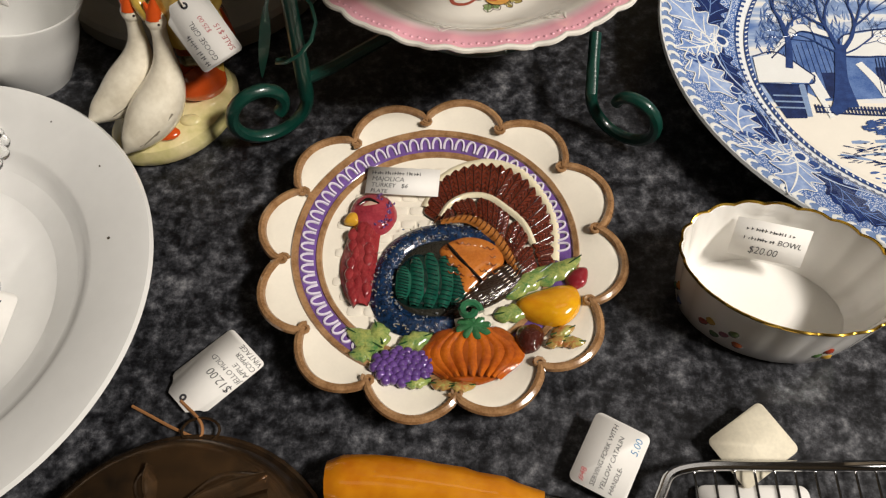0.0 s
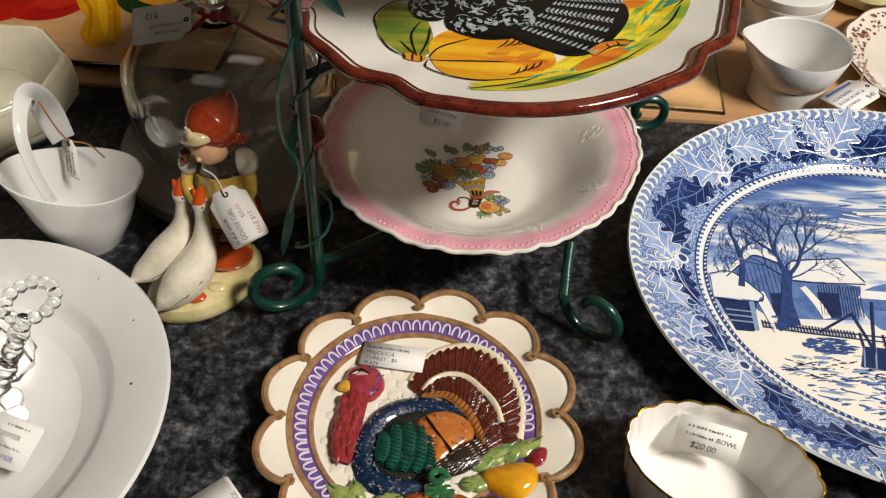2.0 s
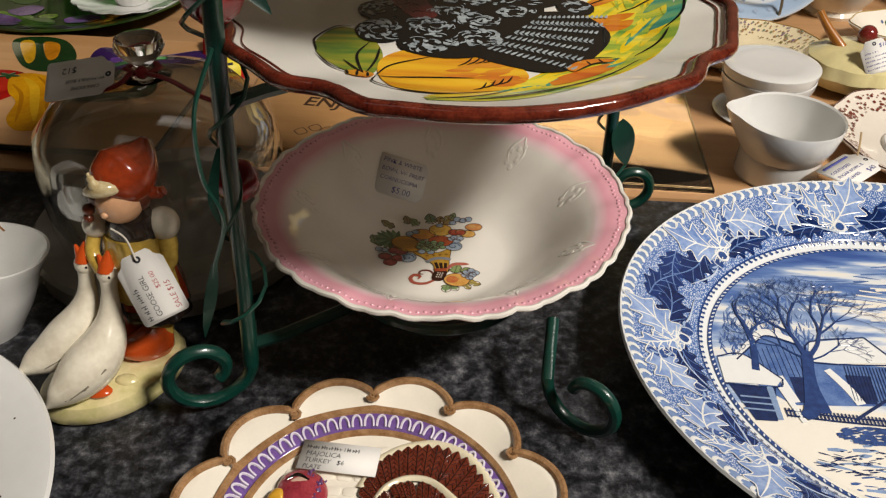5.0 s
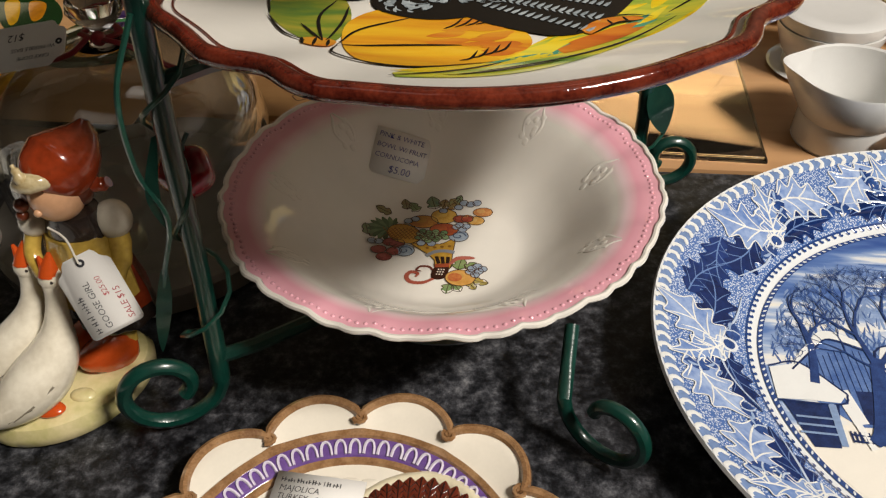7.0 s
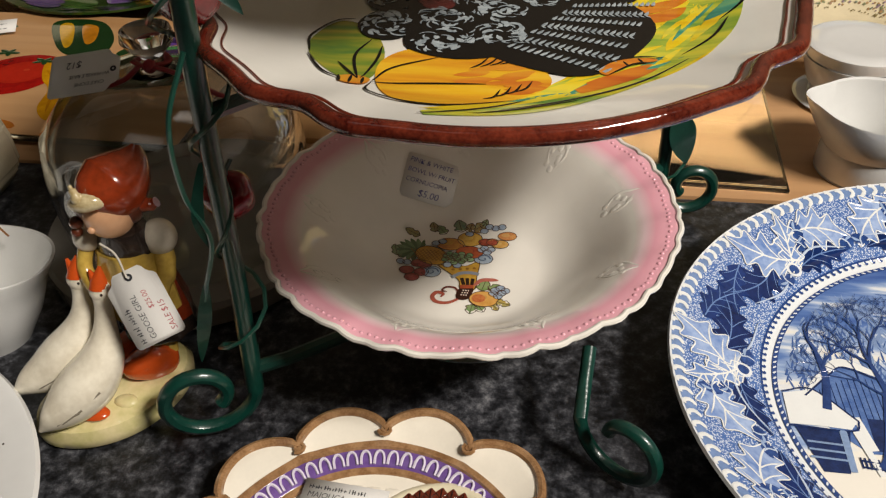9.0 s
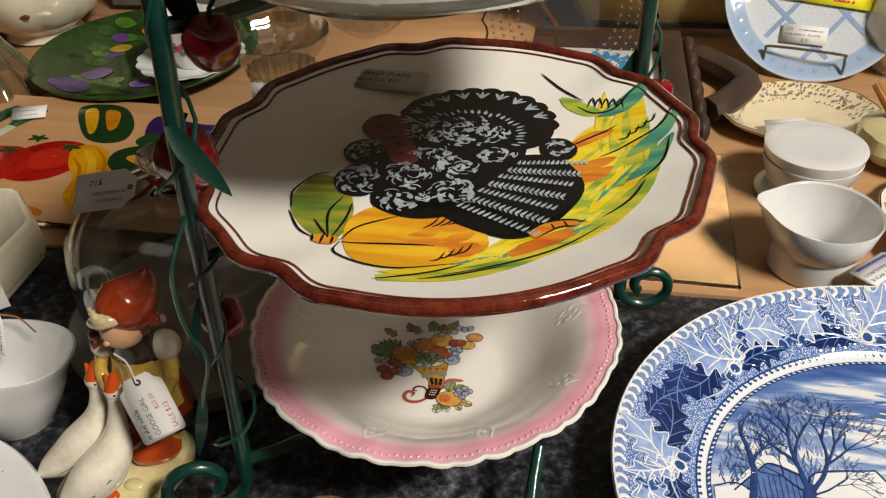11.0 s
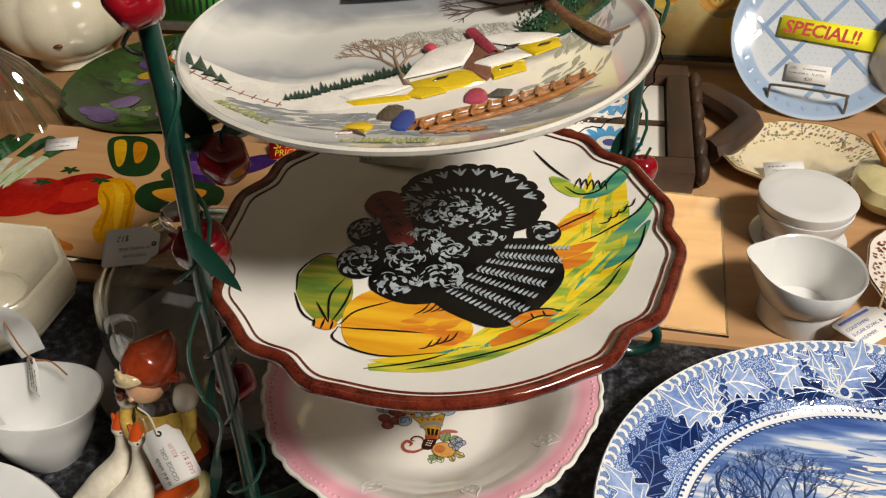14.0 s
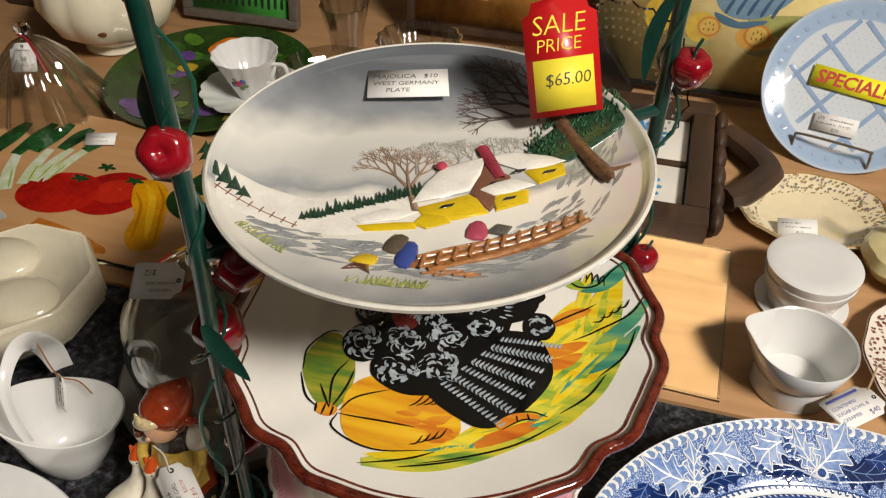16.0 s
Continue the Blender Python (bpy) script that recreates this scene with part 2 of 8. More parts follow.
def blob(pts, S, h=1.5, lift=0.2, bm=None, n=5, ridge=None):
    """A moulded or painted patch over a smooth outline in millimetres, lying on the surface S(x, y)."""
    bm = bm or bmesh.new()
    P = [p * MM for p in spline([q[:2] for q in pts], n, True)]
    c = sum(P) / len(P)
    rings = []
    for s in ((1.0, 0.93, 0.75, 0.5, 0.22) if max(abs(p - c).max() for p in P) < 0.02 else (1.0, 0.94, 0.86, 0.76, 0.66, 0.55, 0.44, 0.33, 0.2)):
        ring = []
        for p in P:
            q = c + (p - c) * s
            z = h * MM * math.sqrt(max(0, 1 - s * s))
            if ridge:
                z += ridge(q[0] - c[0], q[1] - c[1]) * MM * (1 - s * s)
            ring.append(bm.verts.new((q[0], q[1], S(q[0], q[1]) + lift * MM + z - (0.4 * MM if s == 1.0 and h > 0.6 else 0))))
        rings.append(ring)
    top = bm.verts.new((c[0], c[1], S(c[0], c[1]) + (lift + h) * MM))
    k = len(P)
    for a, b in zip(rings, rings[1:]):
        for i in range(k):
            bm.faces.new((a[i], a[(i + 1) % k], b[(i + 1) % k], b[i]))
    for i in range(k):
        bm.faces.new((rings[-1][i], rings[-1][(i + 1) % k], top))
    return bm


def stroke(pts, S, w=2.0, h=0.5, lift=0.2, bm=None, n=6, taper=(1, 1)):
    """A brush stroke or moulded band along points in millimetres; points may carry their own width."""
    bm = bm or bmesh.new()
    Q = spline([(p[0], p[1], p[2] if len(p) > 2 else w) for p in pts], n)
    k = len(Q)
    rows = []
    m = max(4, 2 * int(max(q[2] for q in Q) / 6))
    cuts = [-1 + 2 * j / m for j in range(m + 1)]
    for i, q in enumerate(Q):
        d = Q[min(i + 1, k - 1)] - Q[max(i - 1, 0)]
        l = math.hypot(d[0], d[1]) or 1
        nx, ny = -d[1] / l, d[0] / l
        u = i / (k - 1)
        ww = q[2] / 2 * (taper[0] + (1 - taper[0]) * math.sin(1.571 * min(1, u * 2.4)) ** 0.8) * (taper[1] + (1 - taper[1]) * math.sin(1.571 * min(1, (1 - u) * 2.4)) ** 0.8)
        row = []
        for s in cuts:
            x, y = (q[0] + nx * ww * s) * MM, (q[1] + ny * ww * s) * MM
            row.append(bm.verts.new((x, y, S(x, y) + (lift + h * (1 - s * s)) * MM)))
        rows.append(row)
    for a, b in zip(rows, rows[1:]):
        for j in range(m):
            bm.faces.new((a[j], a[j + 1], b[j + 1], b[j]))
    return bm


def drape(bm, S, x=0.0, y=0.0, lift=0.0):
    """Moves a flat bmesh on to a surface."""
    for v in bm.verts:
        v.co.x += x
        v.co.y += y
        v.co.z += S(v.co.x, v.co.y) + lift
    return bm


def axes(o, x, y):
    """A pose at o whose x and y axes go as given."""
    x, y = Vector(x).normalized(), Vector(y)
    z = x.cross(y).normalized()
    y = z.cross(x)
    m = Matrix((x, y, z)).transposed().to_4x4()
    m.translation = o
    return m


def lettering(body, size, m, material, parent, name="lettering", world=False, weight=-0.012):
    """Writing in the built-in font as flat mesh; m puts its left base line."""
    cu = bpy.data.curves.new("writing", "FONT")
    cu.body, cu.size, cu.extrude, cu.resolution_u = body, size, 0.00004, 2
    cu.shear, cu.offset, cu.space_character = 0.12, weight * size, 0.96
    tmp = bpy.data.objects.new("writing", cu)
    me = bpy.data.meshes.new_from_object(tmp)
    bpy.data.objects.remove(tmp)
    me.name = name
    me.transform(m)
    me.materials.clear()
    me.materials.append(material)
    ob = new(name, me)
    ob.parent = parent
    return ob


def bars(rows, parent, material, z, name="faint_writing"):
    """Writing too faint to read, as plain bars (x, y, width, height) in millimetres."""
    bm = bmesh.new()
    for x, y, w, h in rows:
        slab([(x * MM, y * MM), ((x + w) * MM, y * MM), ((x + w) * MM, (y + h) * MM), (x * MM, (y + h) * MM)], z, z + 0.0001, bm)
    return part(name, bm, material, parent, smooth=0)


def card(name, label, m, w, h, rows, ink=None, smudges=(), tag=True, material=None, turn=0, size=None, curl=0.0):
    """A price card: w across, h along; rows of (text, x, y, size, ink) in millimetres from its middle; turn: degrees of the writing."""
    ob = tagged(thing(name, label, "price tag", m), label, "price tag", "price tags and labels")
    w2, h2 = w / 2, h / 2

    def corner(x, y, r, a0):
        return [(x + r * math.cos(radians(a0 + 22.5 * i)), y + r * math.sin(radians(a0 + 22.5 * i))) for i in range(5)]

    r = 0.09 * w if tag or name == "price_tag" else 0.0
    if tag:
        head = [(w2, h2 - 0.30 * w), (w2 * 0.93, h2 - 0.24 * w), (w2 * 0.80, h2 - 0.20 * w), (w2 * 0.70, h2 - 0.15 * w), (w2 * 0.62, h2 - 0.06 * w), (w2 * 0.50, h2)]
        out = corner(-w2 + r, -h2 + r, r, 180) + corner(w2 - r, -h2 + r, r, 270) + head + [(-x, y) for x, y in reversed(head)]
    elif r:
        out = corner(-w2 + r, -h2 + r, r, 180) + corner(w2 - r, -h2 + r, r, 270) + corner(w2 - r, h2 - r, r, 0) + corner(-w2 + r, h2 - r, r, 90)
    else:
        out = [(-w2, -h2), (w2, -h2), (w2, h2), (-w2, h2)]
    bm = slab([(x * MM, y * MM) for x, y in out], 0, 0.0004)
    if curl:
        for v in bm.verts:
            v.co.z += curl * v.co.x * v.co.x
    part("card", bm, material or PAPER, ob, smooth=0)
    if tag:
        part("eyelet", drape(lathe([(0.0008, 0.0004), (0.0020, 0.0004), (0.0020, 0.0007), (0.0008, 0.0007), (0.0008, 0.0004)], 14), lambda x, y: 0, 0, (h2 - 4) * MM), INK, ob, "dark punched hole")
    for text, x, y, s, k in rows:
        lettering(text, s * MM, pose(0, 0, 0.0006, 0, 0, turn) @ pose(x * MM, y * MM, 0), k or ink or INK, ob)
    if smudges:
        bm = bmesh.new()
        rng = random.Random(len(smudges) + int(w * 10))
        for x, y, ww, hh in smudges:
            q = x
            while q < x + ww:
                wd, hi = rng.uniform(0.25, 0.5), hh * rng.uniform(0.45, 0.8)
                for dx, x0, x1, y0, y1 in ((0, 0, wd, 0, hi), (0, 0, 1.1, hi * 0.4, hi * 0.4 + 0.35))[:rng.choice((1, 2, 2))]:
                    slab([((q + x0) * MM, (y + y0) * MM), ((q + x1) * MM, (y + y0) * MM), ((q + x1) * MM, (y + y1) * MM), ((q + x0) * MM, (y + y1) * MM)], 0.0005, 0.0007, bm)
                q += rng.choice((1.3, 1.5, 1.8, 2.6))
        bm.transform(pose(0, 0, 0, 0, 0, turn))
        part("faint_writing", bm, ink or INK, ob, smooth=0)
    return ob


# ---- the room and the tables ----
def wall_box(name, x0, x1, y0, y1, z0, z1, material, label):
    ob = part(name, block(x0, x1, y0, y1, z0, z1, 0), material, None, smooth=0)
    return tagged(ob, label, "wall" if "wall" in name else name.split("_")[0], kind="structure")


FLOORING = wood("shop_floor_boards", "6e5a44", "4c3b2b", (2, 14, 14), 0.5)
CEIL = glaze("ceiling_board", "625d54", rough=0.9, coat=0, scale=5)
# Unseen ceiling, south, west and east walls, added dark to hold down bounce.
wall_box("floor", -2.6, 2.8, -2.6, 2.0, -0.85, -0.75, FLOORING, "worn brown wooden shop floor")
wall_box("ceiling", -2.6, 2.8, -2.6, 2.0, 2.55, 2.65, CEIL, "unseen dark grey-brown ceiling closing the room")
wall_box("wall_north", -2.6, 2.8, 1.42, 1.52, -0.75, 2.55, PLASTER, "plain tan painted wall behind the tables")
wall_box("wall_south", -2.6, 2.8, -2.6, -2.5, -0.75, 2.55, PLASTER, "unseen plain dark tan wall closing the room")
wall_box("wall_west", -2.6, -2.5, -2.5, 1.42, -0.75, 2.55, PLASTER, "unseen plain dark tan wall closing the room")
wall_box("wall_east", 2.7, 2.8, -2.5, 1.42, -0.75, 2.55, PLASTER, "unseen plain dark tan wall closing the room")


def table(name, label, x0, x1, y0, y1, top, material):
    ob = thing(name, label, "table", pose((x0 + x1) / 2, (y0 + y1) / 2, -0.75))
    part("tabletop", block(x0, x1, y0, y1, top - 0.03, top, 0.003), material, ob, world=True)
    for x in (x0 + 0.06, x1 - 0.06):
        for y in (y0 + 0.06, y1 - 0.06):
            part("leg", block(x - 0.025, x + 0.025, y - 0.025, y + 0.025, -0.75, top - 0.03, 0.003), DARKWOOD, ob, world=True)
    return ob


table("counter_table", "black speckled laminate counter with dishes on it", -1.1, 1.25, -0.35, 0.597, 0.0, LAMINATE)
table("wooden_table", "light maple table pushed against the black counter", -1.1, 1.25, 0.599, 1.40, 0.001, MAPLE)


# ---- the moulded plate with the bird relief ----
def turkey_plate():
    ob = thing("relief_plate", "scalloped cream majolica plate with moulded turkey and harvest fruit", "plate", pose(-0.002, 0.2495, 0))
    off = 6.0

    def R(a):
        u = ((math.degrees(a) - off) / 30) % 1
        return 0.0925 + 0.0135 * math.sin(math.pi * u) ** 0.75

    def flare(a, r):
        return 1 + (R(a) / 0.1 - 1) * min(1, max(0, (r - 0.08) / 0.012))

    def S(x, y):
        r, a = math.hypot(x, y), math.atan2(y, x)
        q = r
        for _ in range(6):
            q = r / flare(a, q)
        return float(np.interp(q, (0.066, 0.074, 0.083, 0.092, 0.0985), (0.0115, 0.0133, 0.0163, 0.0195, 0.0212)))

    def edge(a, r, z):
        return (r * flare(a, r), z)

    prof = [(0, 0.004), (0.055, 0.004), (0.058, 0.0), (0.062, 0.0), (0.066, 0.006), (0.085, 0.012), (0.099, 0.0185), (0.1, 0.0205), (0.0985, 0.0212), (0.092, 0.0195), (0.0875, 0.0179), (0.083, 0.0163), (0.074, 0.0133), (0.066, 0.0115), (0.04, 0.0115), (0, 0.0115)]
    part("dish", lathe(prof, 144, mod=edge), IVORY, ob)
    rim = [(R(2 * math.pi * i / 240) * 0.985 * math.cos(2 * math.pi * i / 240), R(2 * math.pi * i / 240) * 0.985 * math.sin(2 * math.pi * i / 240), 0.0208) for i in range(240)]
    part("rim_band", tube(rim, 0.0026, 8, closed=True), BROWNRIM, ob, "raised brown scalloped edge")
    for k in range(12):
        a = radians(off + 30 * k)
        curl = [((0.0895 + (0.0036 - 0.00022 * i) * math.cos(i * 0.7 + a)) * math.cos(a) - (0.0036 - 0.00022 * i) * math.sin(i * 0.7 + a) * math.sin(a),
                 (0.0895 + (0.0036 - 0.00022 * i) * math.cos(i * 0.7 + a)) * math.sin(a) + (0.0036 - 0.00022 * i) * math.sin(i * 0.7 + a) * math.cos(a), 0.0212) for i in range(13)]
        part("curl", tube(curl, 0.0012, 6), BROWNRIM, ob)

    def ring(r0, r1, z, n=120):
        return lathe([(r0, 0), (r0 + 0.0008, z), (r1 - 0.0008, z), (r1, 0)], n)

    cx, cy = -0.003, 0.002
    part("purple_band", drape(ring(0.069, 0.079, 0.0006), S, cx, cy), G("74559a", var=0.35, scale=200), ob, "purple glazed ring")
    part("inner_ring", drape(ring(0.0655, 0.0695, 0.0014), S, cx, cy), BROWNRIM, ob)
    part("outer_ring", drape(ring(0.0785, 0.083, 0.0016), S, cx, cy), BROWNRIM, ob)
    arches = bmesh.new()
    n = 64
    for k in range(n):
        a = 2 * math.pi * k / n
        if -1.25 < (a + math.pi) % (2 * math.pi) - math.pi < -0.05:
            continue
        path = []
        for i in range(9):
            b = math.pi * i / 8
            rr, da = 0.0705 + 0.0068 * math.sin(b) ** 0.7, 0.036 * math.cos(b)
            x, y = cx + rr * math.cos(a + da), cy + rr * math.sin(a + da)
            path.append((x, y, S(x, y) + 0.0012))
        tube(path, 0.0008, 5, arches)
    tagged(part("arch_band", arches, G("e4dcec"), ob, "row of white arches"), kind="stuff")
    # woven ground
    weave = bmesh.new()
    for i in range(-6, 7):
        for j in range(-6, 7):
            x, y = i * 9.5 + (j % 2) * 4.7, j * 9.5
            if math.hypot(x, y) < 61:
                blob([(x - 4, y - 2.4), (x, y - 3), (x + 4, y - 2.4), (x + 4, y + 2.4), (x, y + 3), (x - 4, y + 2.4)], S, 0.7, 0.1, weave, 2)
    tagged(part("woven_ground", weave, IVORY, ob), kind="stuff")
    # tail: two fans of single feathers over cream tips
    brown, groove, straw = G("6e2f1d", var=0.4, scale=240, col2="4f1e12", bump=0.5), G("35120a"), G("e9dfc0", var=0.12)

    def feather(p, q, w, mat, lift, h, name="feather", barbs=5):
        """A pointed moulded feather from p out to q, with a midrib and barbs."""
        d = np.array(q, float) - np.array(p, float)
        l = math.hypot(*d)
        d /= l
        o = np.array((-d[1], d[0]))
        f = lambda u, v: tuple(np.array(p) + d * (u * l) + o * (v * w))
        ft = part(name, blob([f(0, 0.34), f(0.4, 0.5), f(0.8, 0.5), f(0.93, 0.25), f(1.0, 0), f(0.93, -0.25), f(0.8, -0.5), f(0.4, -0.5), f(0, -0.34)], S, h, lift, n=3), mat, ob)
        if barbs:
            bm = bmesh.new()
            stroke([f(0.05, 0), f(0.92, 0)], S, 0.7, 0.2, lift + h * 0.95, bm, 3)
            for i in range(barbs):
                u = 0.12 + 0.72 * i / barbs
                for sg in (-1, 1):
                    stroke([f(u, 0), f(u + 0.13, sg * 0.36)], S, 0.5, 0.15, lift + h * 0.85, bm, 2)
            tagged(part("barbing", bm, groove, ft), kind="stuff")

    outer = spline([(-9, 30), (-1, 49), (14, 60), (31, 62), (48, 54), (60, 37), (66, 17), (65, -7)], 3)
    inner = spline([(0, 22), (8, 34), (24, 38), (39, 28), (51, 13), (56, -8)], 4)
    low = spline([(-1, 20), (17, 22), (30, 13), (40, -2), (45, -16)], 5)
    at = lambda Q, u: tuple(Q[int(round(u * (len(Q) - 1)))])
    part("tail_edge", stroke([(x * 1.0, y * 1.0, 7) for x, y in outer[::3]], S, h=2.2, lift=0.4), straw, ob, "cream moulded tail edge")
    for i in range(22):
        u = i / 21
        feather(at(inner, u), at(outer, u), 7.4, brown, 2.2 + 0.05 * (i % 2), 1.0)
    part("tail_stripe", stroke([(x, y, 4.2) for x, y in inner[::3]], S, h=1.6, lift=3.0), straw, ob)
    for i in range(17):
        u = i / 16
        a, b = np.array(at(low, u)), np.array(at(inner, u))
        feather(tuple(a), tuple(a + (b - a) * 0.90), 6.0, brown, 3.4 + 0.05 * (i % 2), 1.0)
    part("gold_band", stroke([(0, 18, 3), (16, 20, 6), (29, 11, 7), (38, -3, 6), (43, -15, 4)], S, h=2, lift=4.2), G("b9773a", var=0.3, col2="8a5424", scale=200), ob)
    gl_ = bmesh.new()
    for i in range(26):
        p = np.array(at(low, i / 25))
        stroke([tuple(p + (-2.6, -4)), tuple(p + (0.8, 1.5))], S, 0.7, 0.2, 6.2, gl_, 2)
    tagged(part("gold_notching", gl_, G("5e3416"), ob), kind="stuff")
    # body
    body = G("16365c", scale=420, bump=1.0, bscale=900, col2="060d18")
    part("body_blue", stroke([(34, 2, 8), (16, 11, 12), (-7, 11, 13), (-24, 1, 14), (-32, -17, 13), (-31, -34, 15), (-21, -45, 15), (-5, -47, 12), (8, -44, 8)], S, h=4, lift=1), body, ob, "dark blue stippled body")
    part("body_ground", blob([(-28, -18), (-18, 2), (5, 9), (30, 2), (40, -14), (20, -38), (-6, -44), (-24, -34)], S, 4, 0.5), G("2b2a24", bump=1, bscale=600), ob)
    fk_ = bmesh.new()
    ring_ = spline([(34, 2), (16, 11), (-7, 11), (-24, 1), (-32, -17), (-31, -34), (-21, -45), (-5, -47)], 12)
    for i in range(230):
        q = ring_[random.randrange(len(ring_))] + np.array((random.uniform(-6.5, 6.5), random.uniform(-6.5, 6.5)))
        a = random.uniform(0, 3.14)
        stroke([(q[0], q[1]), (q[0] + 1.4 * math.cos(a), q[1] + 1.4 * math.sin(a))], S, 0.7, 0.25, 4.4, fk_, 2)
    tagged(part("body_stipple", fk_, G("4a6a92", var=0.5, col2="9a8a60", scale=300), ob, "pale stipple on the body"), kind="stuff")
    green = G("1c5a48", var=0.4, scale=160, col2="0e3a30")
    part("wing_ground", blob([(-26, -18), (-18, -4), (-4, -2), (9, -10), (12, -30), (6, -38), (-14, -38), (-26, -29)], S, 4, 1.8, n=6), G("0f2f28"), ob)
    for i, p in enumerate(([(9, -12), (11, -24), (9, -37)], [(2, -6), (4.5, -22), (2, -38)], [(-6, -4), (-3.5, -21), (-6, -38)], [(-14, -7), (-12, -22), (-14, -37)], [(-21, -13), (-20, -23), (-21, -33)])):
        row = part("wing_band", stroke([(x, y, 9.0) for x, y in p], S, h=1.6, lift=4.4 + 0.25 * i, taper=(0.5, 0.5), n=8), green, ob, "green wing plumage")
        bm = bmesh.new()
        for j in range(11):
            y = p[0][1] + (p[2][1] - p[0][1]) * (j + 0.5) / 11
            x = p[0][0] + (p[1][0] - p[0][0]) * math.sin(math.pi * (j + 0.5) / 11)
            stroke([(x - 2.6, y + 0.6), (x + 2.8, y - 1.0)], S, 0.6, 0.2, 6.0 + 0.25 * i, bm, 2)
        tagged(part("barbing", bm, G("0b2a24"), row), kind="stuff")
    part("wing_orange", blob([(-1, -1), (13, 8), (29, 5), (37, -7), (24, -22), (13, -30), (8, -16)], S, 4.5, 3.0, n=6), G("c77a34", var=0.3, scale=150, col2="a85c22"), ob)
    bm = bmesh.new()
    for i in range(8):
        for j in range(5):
            x, y = 4 + i * 3.6 + j * 0.6, 3 - i * 0.8 - j * 5.2
            if ((x - 19) / 17) ** 2 + ((y + 9) / 16) ** 2 < 0.9:
                stroke([(x - 1.6, y + 1.8), (x, y), (x + 1.8, y + 1.4)], S, 0.7, 0.2, 6.6, bm, 2)
    tagged(part("orange_scoring", bm, G("7a3c14"), ob), kind="stuff")
    part("wing_slash", stroke([(4, 2), (9, -5), (14, -11), (24, -23)], S, 2.4, 0.6, 7.0, taper=(0.4, 0.6)), G("17110d"), ob)
    part("flank", blob([(24, -18), (36, -10), (47, -9), (46, -22), (32, -34), (14, -41), (0, -44), (10, -34)], S, 5, 2.2, n=5), G("33261d", var=0.4, scale=200, bump=0.6), ob)
    fl = bmesh.new()
    for i in range(7):
        for j in range(9):
            x, y = 4 + j * 4.6 + i * 1.3, -42 + j * 3.4 - i * 1.6 + 4
            if ((x - 27) * 0.85 + (y + 26) * 0.55) ** 2 / 500 + ((y + 26) * 0.85 - (x - 27) * 0.55) ** 2 / 95 < 1:
                stroke([(x, y), (x + 2.6, y + 1.9)], S, 0.9, 0.25, 6.6, fl, 2, (0.3, 0.2))
    tagged(part("feather_flecking", fl, G("6f6250"), ob), kind="stuff")
    # head and neck
    red = G("9a383a", var=0.4, scale=180, col2="782026", bump=0.5, bscale=500)
    part("neck", stroke([(-42, 24, 15), (-45, 8, 19), (-47, -9, 21), (-46, -24, 18), (-44, -36, 8)], S, h=5.5, lift=1), red, ob, "deep red wattled neck")
    for i in range(20):
        y = 14 - i * 2.35
        wx = -46 + 5.0 * math.sin(i * 2.3)
        part("wattle", blob([(wx + dx, y + dy) for dx, dy in ((-3.2, 0), (0, 4.6), (3.2, 0), (0, -6))], S, 1.8, 5.0, n=3), red, ob)
    part("head", blob([(-54, 23), (-52, 35), (-42, 40), (-30, 35), (-26, 23), (-33, 12), (-46, 12)], S, 7, 1), G("a8404a", var=0.3, scale=120, col2="8a2c38", bump=0.8, bscale=420), ob)
    np_ = bmesh.new()
    for i in range(60):
        x, y = random.uniform(-38, -27), random.uniform(8, 36)
        if ((x + 41) / 15) ** 2 + ((y - 24) / 16) ** 2 < 0.85:
            stroke([(x, y), (x + random.uniform(-1.5, 1.5), y + 1.6)], S, 1.5, 0.5, 6.2, np_, 2, (0.4, 0.4))
    tagged(part("nape_stipple", np_, G("6f4a80", var=0.4, scale=300), ob, "purple stipple on the nape"), kind="stuff")
    part("beak", blob([(-57, 18), (-54, 25), (-48, 24), (-48, 17)], S, 4, 3), G("dca636"), ob, "yellow beak")
    part("eye_white", blob([(-46, 28), (-42, 31), (-37, 29), (-41, 27)], S, 0.6, 7.4, n=4), G("d8b4a0"), ob)
    part("eye", stroke([(-48, 28, 0.8), (-43, 32, 2.2), (-36, 29, 0.8)], S, h=0.4, lift=8), G("1a1210"), ob)
    # fruit
    orange = G("c4671c", var=0.4, scale=90, col2="9a4412", bump=0.3)
    part("pumpkin", blob([(-8, -63), (-4, -53), (6, -49), (19, -50), (32, -48), (41, -54), (44, -64), (38, -76), (27, -82), (18, -84), (6, -81), (-4, -74)], S, 6.5, 1.5, n=6), G("a8521a", var=0.4), ob, "orange glazed moulded pumpkin")
    for i in range(11):
        u = -1 + 2 * i / 10
        bx = 18 + 25 * math.sin(u * 1.45)
        part("pumpkin_rib", stroke([(18 + (bx - 18) * 0.42, -51, 4), (bx, -65, 8.8 - 2.2 * abs(u)), (18 + (bx - 18) * 0.55, -81, 4)], S, h=1.6, lift=6.8 - 4.4 * u * u, taper=(0.7, 0.6), n=8), orange, ob)
    part("pumpkin_stem", tube([(0.017 + 0.006 * math.cos(i * 0.6) * (1 - i * 0.05), -0.044 + 0.006 * math.sin(i * 0.6) * (1 - i * 0.05), 0.023 + 0.0004 * i) for i in range(11)], 0.0022, 7), G("2f6a48"), ob)
    for i in range(8):
        a = 0.2 + i * 0.785
